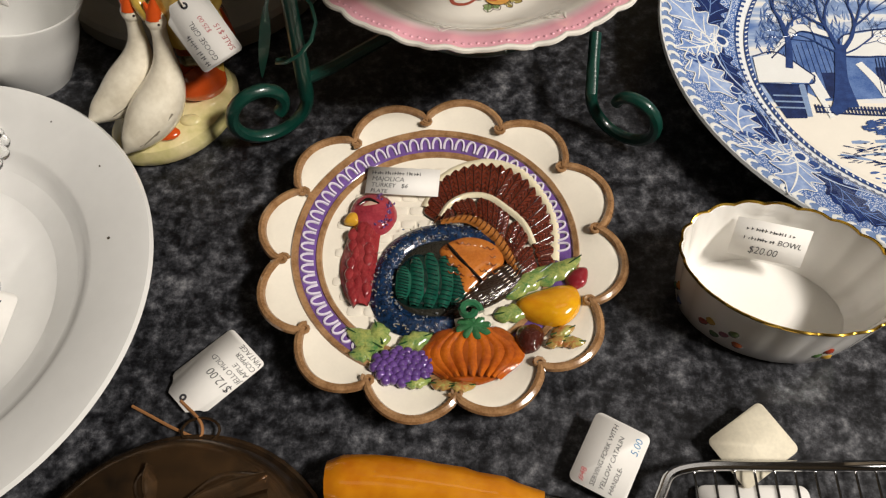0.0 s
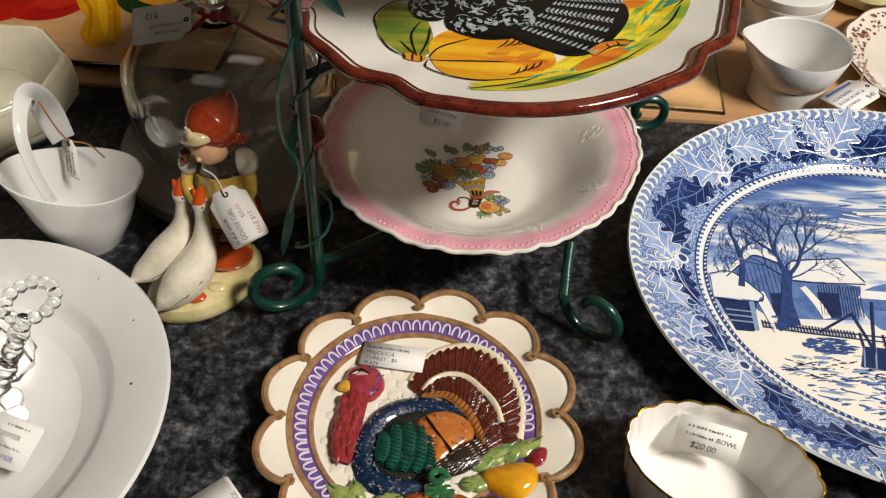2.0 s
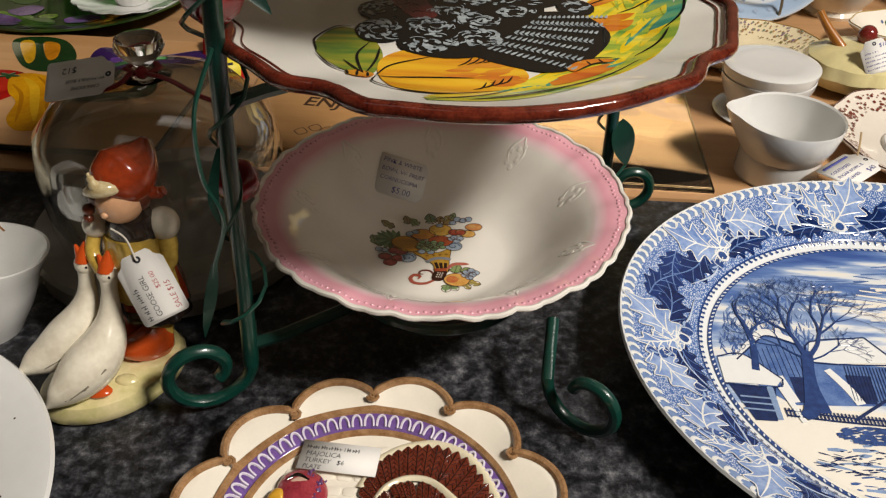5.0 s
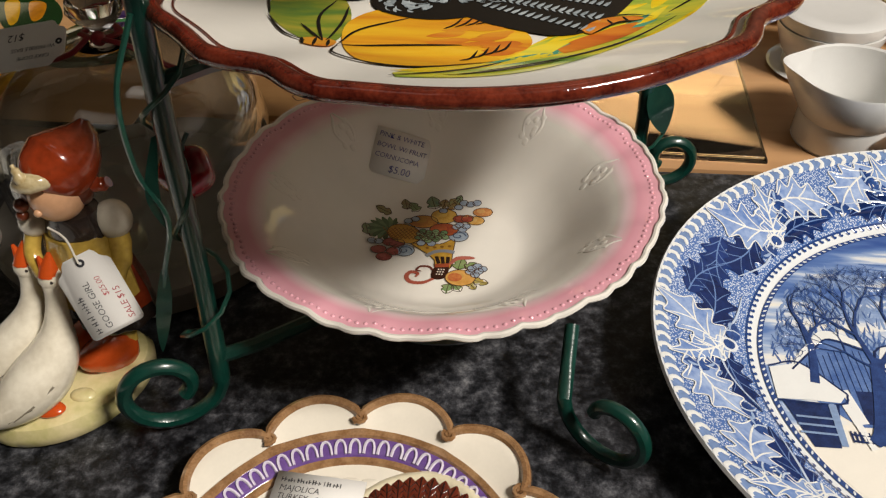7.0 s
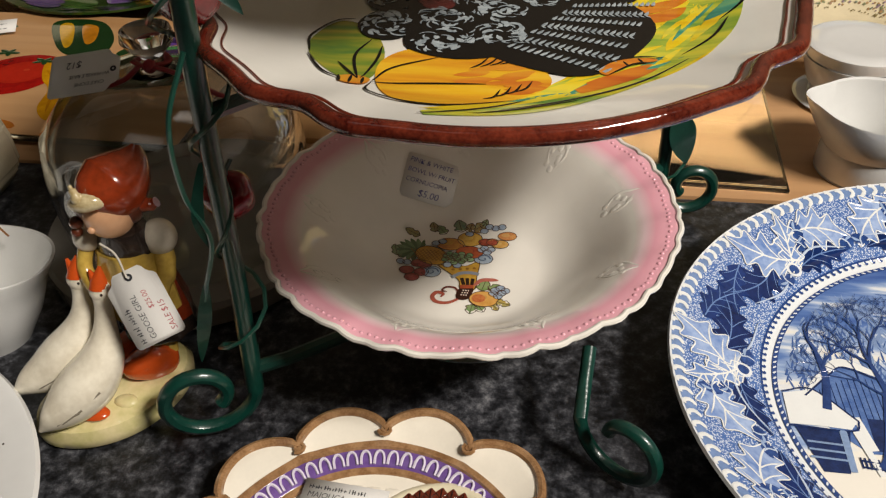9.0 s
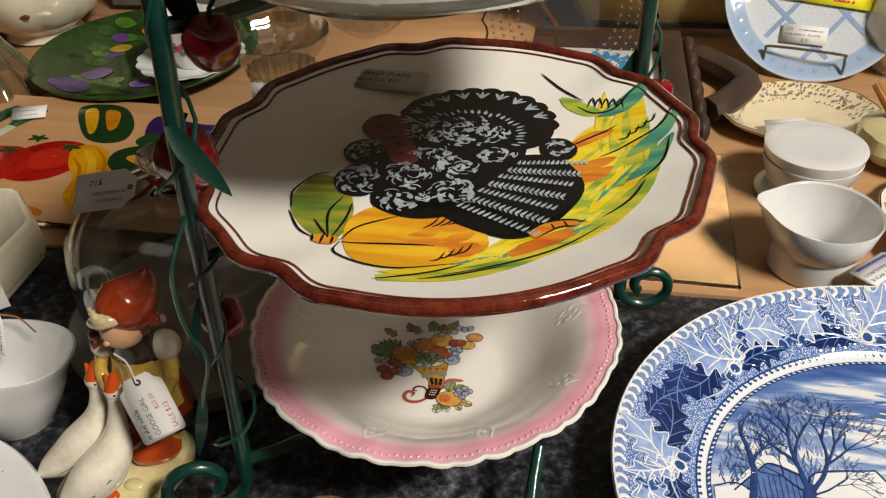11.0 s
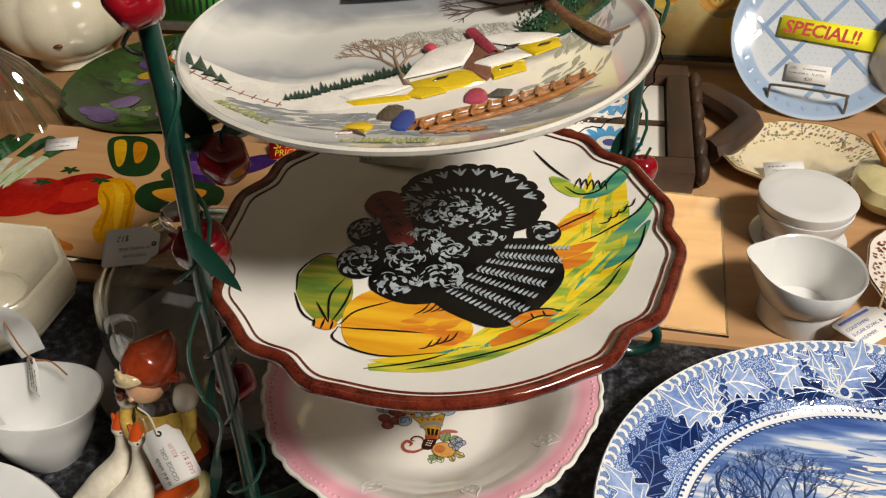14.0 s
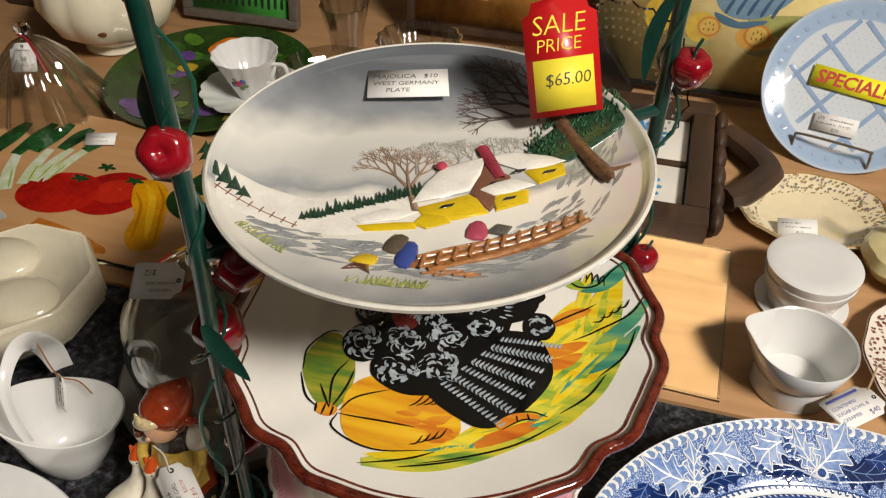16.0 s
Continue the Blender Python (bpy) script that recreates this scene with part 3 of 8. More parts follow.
        part("pumpkin_leaf", stroke([(19, -50), (19 + 7 * math.cos(a), -51 + 5 * math.sin(a)), (19 + 10 * math.cos(a + 0.15), -52 + 7 * math.sin(a + 0.15))], S, 3.8, 0.8, 8.4, taper=(0.8, 0.1)), G("3a7448", var=0.5, scale=200, col2="2a5434"), ob)
    for k in range(44):
        a, r = k * 2.4, math.sqrt(k / 44)
        x, y = -19 + 16 * r * math.cos(a), -73 + 11 * r * math.sin(a)
        part("grape", ball((x * MM, y * MM, S(x * MM, y * MM) + (0.0055 - 0.003 * r)), 0.0031, seg=10, rings=6), G("66468c", var=0.4), ob)

    def leaf(x, y, ang, l, w, col="48753f", h=3.0, lift=2.0, vein=True):
        c, s = math.cos(radians(ang)), math.sin(radians(ang))
        shape = [(0, 0), (0.2, 0.42), (0.35, 0.36), (0.5, 0.5), (0.65, 0.38), (0.8, 0.3), (1, 0), (0.8, -0.3), (0.65, -0.38), (0.5, -0.5), (0.35, -0.36), (0.2, -0.42)]
        lf = part("leaf", blob([(x + (u * l) * c - v * w * s, y + (u * l) * s + v * w * c) for u, v in shape], S, h, lift, n=3), G(col, var=0.5, scale=150, col2="a9ae62" if vein else None), ob)
        if vein:
            part("vein", stroke([(x, y), (x + l * c, y + l * s)], S, 0.9, 0.3, lift + h - 0.6), G("234a28"), lf)

    for a in ((-30, -62, 150, 24, 14), (-30, -60, 110, 16, 13), (-22, -60, 20, 20, 12), (-34, -64, 190, 14, 12), (37, -31, 38, 34, 13), (54, -22, 30, 30, 13), (30, -42, 10, 22, 12)):
        leaf(*a)
    leaf(-17, -84, 15, 14, 8, "2f6a3d")
    part("pear", blob([(42, -34), (52, -28), (68, -24), (77, -29), (76, -42), (66, -50), (54, -47), (45, -41)], S, 9, 1.5), G("e2a81c", var=0.3, scale=40, col2="d2861a"), ob, "yellow pear")
    part("pomegranate", blob([(70, -20), (76, -14), (83, -15), (81, -25), (74, -27)], S, 4, 1.5), G("8e2a32"), ob)
    part("acorn", blob([(43, -50), (52, -48), (57, -54), (53, -64), (45, -66), (41, -58)], S, 7, 2), G("4a2018", bump=1, bscale=700), ob)
    for p in ((66, -56), (63, -62), (70, -60), (2, -83), (12, -86)):
        leaf(p[0] - 6, p[1], random.uniform(-20, 30), 14, 8, "a84a2c", 2.5, 2, True)
    return ob


turkey_plate()


# ---- the fluted oval bowl ----
def fluted_bowl():
    ob = thing("oval_bowl", "white fluted oval porcelain bowl with gold rim and fruit sprays", "bowl", pose(0.1785, 0.2165, 0, 0, 0, -17) @ Matrix.Diagonal((0.915, 0.955, 1.04, 1)))

    def flute(a, r, z):
        k = min(1, z / 0.02)
        return (r * (1 + 0.022 * k * abs(math.sin(a * 10))), z + 0.0012 * abs(math.sin(a * 10)) * k * (z > 0.03))

    prof = [(0, 0.003), (0.044, 0.003), (0.046, 0), (0.049, 0), (0.053, 0.005), (0.0555, 0.018), (0.0578, 0.033), (0.060, 0.0485), (0.0605, 0.0505), (0.0590, 0.050), (0.0562, 0.033), (0.053, 0.014), (0.047, 0.0065), (0, 0.006)]
    part("shell", lathe(prof, 160, 1, 0.63, flute), glaze("bone_china", "f0eee9", rough=0.1, var=0.02), ob)
    ring = [(0.0602 * (1 + 0.022 * abs(math.sin(a * 10))) * math.cos(a), 0.63 * 0.0602 * (1 + 0.022 * abs(math.sin(a * 10))) * math.sin(a), 0.0505 + 0.0012 * abs(math.sin(a * 10))) for a in (2 * math.pi * i / 160 for i in range(160))]
    part("gold_rim", tube(ring, 0.0008, 6, closed=True), glaze("gilding", "c9a240", rough=0.18, metal=1, coat=0), ob, "thin gold band")
    for a0, cols in ((-2.0, ("9a3a24", "c8a040", "4a6a38", "8a4a5a", "5a6e40", "b05a30")), (-2.75, ("4a6a50", "c07a30", "5a6a90")), (-0.9, ("4a6a38", "9a3a24", "c8a040"))):
        for i, c in enumerate(cols):
            a = a0 + (i - len(cols) / 2) * 0.09
            z = 0.020 + 0.006 * math.sin(i * 2.1)
            r = 0.0562 + (z - 0.018) * 0.15
            part("fruit_spray", ball(((r - 0.0026) * math.cos(a), 0.63 * (r - 0.0026) * math.sin(a), z), 0.0042, 1, 0.7, 0.9, seg=10, rings=6), G(c), ob)
    return ob


fluted_bowl()


# ---- the blue and white platter ----
BLUES = ("1d3468", "33528f", "6f8fc0", "a9bfdd")


def transfer_ground():
    m = glaze("blue_stipple_transfer", "5f80b8", rough=0.1)
    nt, N, L, b = nodes_of(m)
    tc, v, r, n = (N.new("ShaderNode" + k) for k in ("TexCoord", "TexVoronoi", "ValToRGB", "TexNoise"))
    v.inputs["Scale"].default_value = 880
    L.new(tc.outputs["Object"], v.inputs["Vector"]), L.new(v.outputs["Distance"], r.inputs[0])
    e = r.color_ramp.elements
    e[0].position, e[0].color = 0.26, hx("d6e0ee")
    e[1].position, e[1].color = 0.52, hx("4f70ac")
    L.new(r.outputs[0], b.inputs["Base Color"])
    return m


def scene_ground():
    """Painted winter sky over snow: streaks of blue wash on cream."""
    m = glaze("blue_wash_scene", "eee9dc", rough=0.1)
    nt, N, L, b = nodes_of(m)
    tc, mp, n, r = (N.new("ShaderNode" + k) for k in ("TexCoord", "Mapping", "TexNoise", "ValToRGB"))
    mp.inputs["Scale"].default_value = (12, 70, 1)
    dt, ad = N.new("ShaderNodeVectorMath"), N.new("ShaderNodeMath")
    dt.operation, dt.inputs[1].default_value = "DOT_PRODUCT", (0.9, -1.7, 0)
    L.new(tc.outputs["Object"], dt.inputs[0]), L.new(dt.outputs["Value"], ad.inputs[1])
    n.inputs["Scale"].default_value, n.inputs["Detail"].default_value = 1.0, 5
    L.new(tc.outputs["Object"], mp.inputs[0]), L.new(mp.outputs[0], n.inputs[0]), L.new(n.outputs[0], ad.inputs[0]), L.new(ad.outputs[0], r.inputs[0])
    e = r.color_ramp.elements
    e[0].position, e[0].color = 0.10, hx("35569c")
    e[1].position, e[1].color = 0.50, hx("f0ece0")
    for p, c in ((0.26, "5b7cb8"), (0.36, "9db3d6"), (0.42, "e2e6ea")):
        q = e.new(p)
        q.color = hx(c)
    L.new(r.outputs[0], b.inputs["Base Color"])
    return m


def blue_platter():
    A, Bx = 0.207, 0.186
    ob = thing("blue_platter", "large oval blue and white platter with winter farm scene", "platter", pose(0.345, 0.398, 0))
    k = Bx / A

    def S(x, y):
        r = math.hypot(x, y / k)
        if r < 0.143:
            return 0.008
        if r < 0.161:
            u = (r - 0.143) / 0.018
            return 0.008 + 0.008 * u * u * (3 - 2 * u)
        return 0.016 + (r - 0.161) * 0.42

    prof = [(0, 0.003), (0.12, 0.003), (0.123, 0), (0.128, 0), (0.14, 0.006), (0.16, 0.0125), (0.204, 0.0305), (0.207, 0.0335), (0.206, 0.0352), (0.203, 0.0338)]
    prof += [(r, S(r, 0)) for r in steps(0.2, 0.143, 28) + [0.1, 0.06]] + [(0, 0.008)]
    part("dish", lathe(prof, 160, 1, k), glaze("cool_white_ware", "e6eaec", rough=0.1, var=0.03), ob)

    def band(r0, r1, material, name, lift=0.0003, n=4, label=""):
        part(name, drape(lathe([(r0 + (r1 - r0) * i / n, 0) for i in range(n + 1)], 180, 1, k), S, lift=lift), material, ob, label)

    band(0.1515, 0.1985, transfer_ground(), "stippled_border", n=8, label="blue stippled border")
    band(0.1985, 0.2048, G("7f9ac8", var=0.3, scale=90), "edge_band", 0.0004, 2)
    band(0.1508, 0.1520, G("2d4a86"), "border_line", 0.0006, 1)
    band(0.0, 0.1425, scene_ground(), "painted_scene", n=6, label="blue wash winter scene")
    band(0.1418, 0.1448, G("2d4a86"), "chain_band", 0.0005, 1)
    white = bmesh.new()
    n = 150
    for i in range(n):
        a = 2 * math.pi * i / n
        r = 0.2012
        p = [(1000 * (r + dr) * math.cos(a + da), 1000 * (r + dr) * k * math.sin(a + da)) for dr, da in ((0.0036, 0.022), (0.0030, 0.008), (-0.0005, 0.002), (-0.0026, 0.012), (-0.0034, 0.022))]
        stroke(p, S, 2.7, 0.2, 0.6, white, 2, (0.8, 0.3))
    tagged(part("scroll_edging", white, G("eef0ee"), ob, "white scrolled edging"), kind="stuff")
    beads = bmesh.new()
    n = 190
    for i in range(n):
        a = 2 * math.pi * i / n
        p = [(1000 * (0.1433 + dr) * math.cos(a + da), 1000 * (0.1433 + dr) * k * math.sin(a + da)) for dr, da in ((-0.0008, -0.007), (0.0008, 0.007))]
        stroke(p, S, 1.3, 0.1, 0.7, beads, 2, (0.5, 0.5))
    tagged(part("chain_edge", beads, G("e6ecf2"), ob, "fine white chain line"), kind="stuff")
    hooks = bmesh.new()
    n = 170
    for i in range(n):
        a = 2 * math.pi * i / n
        p = [(1000 * (0.1505 + dr) * math.cos(a + da), 1000 * (0.1505 + dr) * k * math.sin(a + da)) for dr, da in ((0.0006, 0.012), (-0.0016, 0.006), (-0.0012, -0.004))]
        stroke(p, S, 1.5, 0.1, 0.7, hooks, 2, (1, 0.3))
    tagged(part("scallop_edge", hooks, G("2d4a86"), ob, "dark blue scalloped line"), kind="stuff")
    # leaves and acorns round the border
    rng = random.Random(5)
    shape = [(0, 0.05), (0.12, 0.28), (0.2, 0.2), (0.3, 0.46), (0.4, 0.26), (0.52, 0.5), (0.6, 0.25), (0.74, 0.38), (0.8, 0.16), (1, 0), (0.8, -0.16), (0.74, -0.38), (0.6, -0.25), (0.52, -0.5), (0.4, -0.26), (0.3, -0.46), (0.2, -0.2), (0.12, -0.28), (0, -0.05)]

    def leaf(r, a, ang, l, w, fill, line, lift, bend=0.3, rim=True):
        x, y = 1000 * r * math.cos(a), 1000 * r * k * math.sin(a)
        t = a + ang
        c, s = math.cos(t), math.sin(t)

        def f(u, v):
            v2 = v + bend * (u - 0.5) ** 2 * 1.6
            return (x + (u - 0.5) * l * c - v2 * w * s, y + (u - 0.5) * l * s + v2 * w * c)

        lf = part("oak_leaf", blob([f(u, v) for u, v in shape], S, 0.3, lift, n=4), G(fill, var=0.5, scale=50, col2="5f80bc" if line[0] == "f" else None), ob)
        vb = bmesh.new()
        stroke([f(0, 0), f(0.35, 0.02), f(0.7, 0), f(1, 0)], S, 1.2 if rim else 0.8, 0.1, lift + 0.35, vb, 4, (1, 0.2))
        for u in (0.22, 0.42, 0.62):
            for sg in (1, -1):
                stroke([f(u - 0.12, 0), f(u, 0.16 * sg), f(u + 0.10, 0.36 * sg)], S, 0.9 if rim else 0.5, 0.1, lift + 0.33, vb, 4, (1, 0.1))
        if rim:
            stroke([f(u, v) for u, v in shape], S, 0.8, 0.1, lift + 0.3, vb, 4)
        part("vein", vb, G(line), lf)

    PALE_SPINE, WHITE_SPINE = "6c8ac0", "f4f5f2"

    def acorn(r, a, t, size=8.0):
        """A nut in its cup, pointing along t."""
        x, y = 1000 * r * math.cos(a), 1000 * r * k * math.sin(a)
        c, s_ = math.cos(t), math.sin(t)
        f = lambda u, v: (x + size * (u * c - v * s_), y + size * (u * s_ + v * c))
        ac = part("acorn", blob([f(-0.2, 0.62), f(0.5, 0.55), f(1.0, 0.2), f(1.25, 0), f(1.0, -0.2), f(0.5, -0.55), f(-0.2, -0.62), f(-0.7, -0.4), f(-0.85, 0), f(-0.7, 0.4)], S, 0.3, 0.95, n=3), G("1d3468", col2="3c5c9c", scale=150), ob)
        part("highlight", stroke([f(0.1, 0.22), f(0.6, 0.2), f(0.95, 0.06)], S, size * 0.26, 0.05, 1.3, taper=(0.3, 0.2)), G("9fb6da"), ac)
        part("cup_line", stroke([f(-0.1, 0.6), f(0.08, 0), f(-0.1, -0.6)], S, 1.0, 0.05, 1.3), G("c4d3e8"), ac)

    for i in range(9):
        a = 2 * math.pi * i / 9 + 0.29
        flip = 1 if i % 2 == 0 else -1
        j = lambda q: rng.uniform(-q, q)
        # dark leaves lie behind, white ones over them
        leaf(0.170 + j(0.002), a - flip * 0.20, flip * (-1.25 + j(0.2)), 50, 28, "1a3068", PALE_SPINE, 0.5, flip * 0.5, False)
        leaf(0.181 + j(0.002), a - flip * 0.30, flip * (-1.75 + j(0.2)), 40, 22, "203a78", PALE_SPINE, 0.55, -flip * 0.4, False)
        leaf(0.164, a + flip * 0.17, flip * (1.7 + j(0.2)), 44, 22, "1c336c", PALE_SPINE, 0.6, flip * 0.4, False)
        leaf(0.180 + j(0.002), a - flip * 0.055, flip * (-0.55 + j(0.15)), 52, 34, "a9bde0", WHITE_SPINE, 0.8, flip * 0.35)
        leaf(0.179, a + flip * 0.075, flip * (0.45 + j(0.15)), 44, 20, "9db4da", WHITE_SPINE, 0.85, -flip * 0.4)
        leaf(0.182 + j(0.003), a + flip * 0.235, flip * (2.0 + j(0.2)), 46, 31, "aec1e2", WHITE_SPINE, 0.75, flip * 0.5)
        for da, rr, tt, sz in ((0.150, 0.184, 0.4, 7.0), (0.120, 0.175, 1.2, 6.0), (-0.075, 0.160, -1.4, 7.0), (0.315, 0.166, 1.5, 6.5)):
            acorn(rr, a + flip * da, a + flip * (tt + j(0.3)), sz)
        x, y = 1000 * 0.1625 * math.cos(a), 1000 * 0.1625 * k * math.sin(a)
        part("rosette", blob([(x + 5.2 * math.cos(q), y + 5.2 * math.sin(q)) for q in (0, 1.05, 2.1, 3.14, 4.2, 5.2)], S, 0.15, 1.1, n=4), G("e8edf2"), ob)
        part("rosette_heart", blob([(x + 3.4 * math.cos(q), y + 3.4 * math.sin(q)) for q in (0, 1.05, 2.1, 3.14, 4.2, 5.2)], S, 0.1, 1.35, n=4), G("3a5a98", col2="1d3468", scale=200), ob)
        tw = []
        for q in range(5):
            rr, aa = 0.163 + 0.007 * math.sin(q * 1.6 + i), a + flip * (-0.30 + q * 0.15)
            tw.append((1000 * rr * math.cos(aa), 1000 * rr * k * math.sin(aa)))
        part("twig", stroke(tw, S, 1.5, 0.2, 1.0, taper=(0.3, 0.3)), G("c3d2e8"), ob)
    # farm scene; points in millimetres from the platter's middle
    Bark = G("2c4a86", var=0.4, scale=200, col2="1c3468")
    D, Mid, Pale = G(BLUES[0], var=0.5, scale=200), G("3f609f", var=0.5, scale=160, col2="6886bb"), G("8ea8d0", var=0.3, scale=90)
    Sn, Cream = G("eef0ee", var=0.04), G("f1ece0", var=0.03)
    inside = lambda x, y, m=0.0: math.hypot(x, y / k) < 141 - m

    def patch(name, pts, mat, lift, label="", n=1, h=0.03):
        return part(name, blob(pts, S, h, lift, n=n), mat, ob, label)

    def hatch(name, mat, count, spot, ang, length, width, lift, label=""):
        """Many short engraved strokes scattered by spot()."""
        bm = bmesh.new()
        for i in range(count):
            x, y = spot()
            t, l = rng.uniform(*ang), rng.uniform(*length)
            if inside(x, y, 3) and inside(x + l * math.cos(t), y + l * math.sin(t), 3):
                stroke([(x, y), (x + l * math.cos(t), y + l * math.sin(t))], S, rng.uniform(*width), 0.03, lift, bm, 2, (0.7, 0.2))
        tagged(part(name, bm, mat, ob, label), kind="stuff")

    def around(cx, cy, rx, ry):
        def pick():
            t, q = rng.uniform(0, 6.283), math.sqrt(rng.random())
            return cx + rx * q * math.cos(t), cy + ry * q * math.sin(t)
        return pick

    patch("far_hill", [(-30, -6), (0, 8), (50, 14), (100, 8), (136, -6), (134, -40), (60, -46), (-10, -44), (-30, -30)], G("6f8cc0", var=0.5, scale=80, col2="4f70ae"), 0.32, n=4)
    hatch("far_wood", G("8aa4d0", var=0.3, scale=120), 300, around(-98, 40, 44, 44), (0.9, 2.3), (4, 12), (1.0, 2.6), 0.34, "hatched blue woodland")
    hatch("far_wood", G("4a6aa8", var=0.3, scale=120), 260, around(-106, 28, 36, 34), (0.9, 2.3), (4, 11), (0.6, 1.5), 0.38, "hatched blue woodland")
    hatch("cloud_streak", G("5f80bc", var=0.4, scale=60), 60, around(10, 84, 100, 26), (-0.15, 0.2), (10, 34), (0.8, 3.0), 0.33, "blue sky streaks")
    hatch("cloud_streak", Cream, 50, around(20, 66, 90, 24), (-0.15, 0.2), (12, 40), (1.0, 4.0), 0.36, "white cloud streaks")
    patch("snow_ground", [(-132, -44), (-90, -38), (-20, -40), (60, -40), (122, -46), (108, -82), (60, -112), (0, -125), (-60, -112), (-104, -84)], Cream, 0.42, "snow-covered farmyard", 4)
    # the barn
    patch("barn_wall", [(-128, 4), (-110, 24), (-102, 28), (-84, 19), (-63, 3), (-28, 1), (-37, -32), (-60, -34), (-102, -36), (-120, -20)], Mid, 0.5)
    patch("barn_roof", [(-82, 3), (-76, 21), (-38, 28), (-24, 5), (-44, 4), (-63, 2)], Sn, 0.7, "snow-covered barn roof")
    part("gable_snow", stroke([(-128, 2, 3), (-112, 22, 5), (-102, 29, 6), (-84, 21, 4)], S, h=0.05, lift=0.75), Sn, ob)
    patch("doorway", [(-98, -12), (-82, -12), (-82, -34), (-98, -34)], D, 0.65)
    patch("doorway", [(-62, -8), (-46, -8), (-50, -32), (-64, -32)], D, 0.65)
    part("pillar", stroke([(-72, -4, 5), (-64, -20, 6), (-60, -33, 6)], S, h=0.05, lift=0.8), Sn, ob)
    part("pillar", stroke([(-104, -12, 4), (-99, -34, 4)], S, h=0.05, lift=0.8), Sn, ob)
    # the open shed
    patch("shed_wall", [(-138, -20), (-109, -22), (-115, -50), (-128, -50)], D, 0.7)
    patch("shed_roof", [(-140, -20), (-140, 2), (-123, 6), (-103, -14), (-108, -21), (-124, -20)], Sn, 0.9)
    for a, b in (((-106, -22), (-99, -50)), ((-113, -22), (-113, -49))):
        part("post", stroke([(a[0], a[1], 4), (b[0], b[1], 3.4)], S, h=0.05, lift=1.0), Pale if a[0] < -110 else Sn, ob)
    for y in (-31, -36, -41):
        part("rail", stroke([(-133, y), (-114, y - 1)], S, 1.3, 0.05, 1.0), Pale, ob)
    for x, y in ((-20, -8), (20, -4), (58, -8)):
        patch("far_house", [(x - 10, y), (x + 12, y), (x + 12, y - 14), (x - 10, y - 13)], Mid, 0.55)
        patch("far_roof", [(x - 13, y - 3), (x - 8, y + 5), (x + 10, y + 5), (x + 15, y - 3)], Sn, 0.7)
    # trees
    tr = None

    def limb(x, y, ang, l, w, d):
        x2, y2 = x + l * math.cos(ang), y + l * math.sin(ang)
        if not inside(x2, y2, 5):
            return
        stroke([(x, y, w), ((x + x2) / 2 + rng.uniform(-1.5, 1.5), (y + y2) / 2, w * 0.85), (x2, y2, w * 0.68)], S, w, 0.1, 1.1, tr, 3)
        if d:
            for q in (-0.5, 0.45) + ((0.0,) if d > 2 else ()):
                limb(x2, y2, ang + q + rng.uniform(-0.3, 0.3), l * rng.uniform(0.6, 0.85), max(0.35, w * 0.52), d - 1)

    tr = bmesh.new()
    stroke([(-98, -46, 6), (-91, -38, 10), (-86, -16, 8), (-82, 8, 6)], S, h=0.1, lift=1.1, bm=tr, n=4)
    stroke([(-84, -42, 7), (-86, -16, 8), (-79, 12, 5)], S, h=0.1, lift=1.1, bm=tr, n=4)
    limb(-82, 6, 1.75, 24, 3.6, 5), limb(-79, 8, 1.05, 24, 3.2, 5), limb(-82, 4, 2.45, 18, 1.6, 4), limb(-79, 4, 0.55, 16, 1.5, 4)
    part("bare_tree", tr, Bark, ob, "bare dark blue tree")
    tr = bmesh.new()
    stroke([(-118, -8, 5), (-114, 16, 4), (-115, 34, 3)], S, h=0.1, lift=1.0, bm=tr, n=4)
    limb(-115, 32, 1.8, 14, 2.4, 3), limb(-114, 24, 1.0, 14, 2.2, 3)
    part("bare_tree", tr, Bark, ob, "bare dark blue tree")
    tr = bmesh.new()
    limb(28, -12, 1.5, 14, 3, 4), limb(74, -8, 1.6, 16, 3, 4)
    part("bare_tree", tr, Bark, ob, "bare dark blue tree")
    # fence, gate, trough and a dark rounded shape in the yard
    fe = bmesh.new()
    for i in range(30):
        x = -108 + i * 2.2
        stroke([(x, -39 - i * 0.15), (x + 0.3, -46 - i * 0.15)], S, 0.9, 0.05, 1.0, fe, 2)
    for y0, y1 in ((-41, -52), (-45, -57)):
        stroke([(-108, y0), (-60, y0 - 4), (110, y1)], S, 1.2, 0.05, 1.0, fe, 4)
    for i in range(9):
        stroke([(-40 + i * 16, -44 - i * 0.5), (-40 + i * 16, -60 - i * 0.5)], S, 1.6, 0.05, 1.0, fe, 2)
    for p in ([(-68, -46), (-40, -26)], [(-41, -28), (-33, -60)], [(-24, -14), (-34, -62)]):
        stroke(p, S, 2.0, 0.05, 1.05, fe, 2)
    part("fence", fe, D, ob)
    hatch("yard_shape", G("3f5f9c", var=0.4, scale=130, col2="22396e"), 120, around(-66, -58, 17, 7), (-0.2, 0.3), (3, 8), (0.8, 2.0), 0.9)
    patch("trough", [(-40, -56), (0, -57), (-4, -78), (-46, -74)], D, 0.9)
    for i in range(5):
        part("trough_bar", stroke([(-40 + i * 8, -57), (-44 + i * 8, -75)], S, 1.2, 0.05, 1.0), Pale, ob)
    hatch("snow_shading", Pale, 110, around(-10, -86, 100, 34), (-0.25, 0.2), (6, 22), (0.8, 3.2), 0.5)
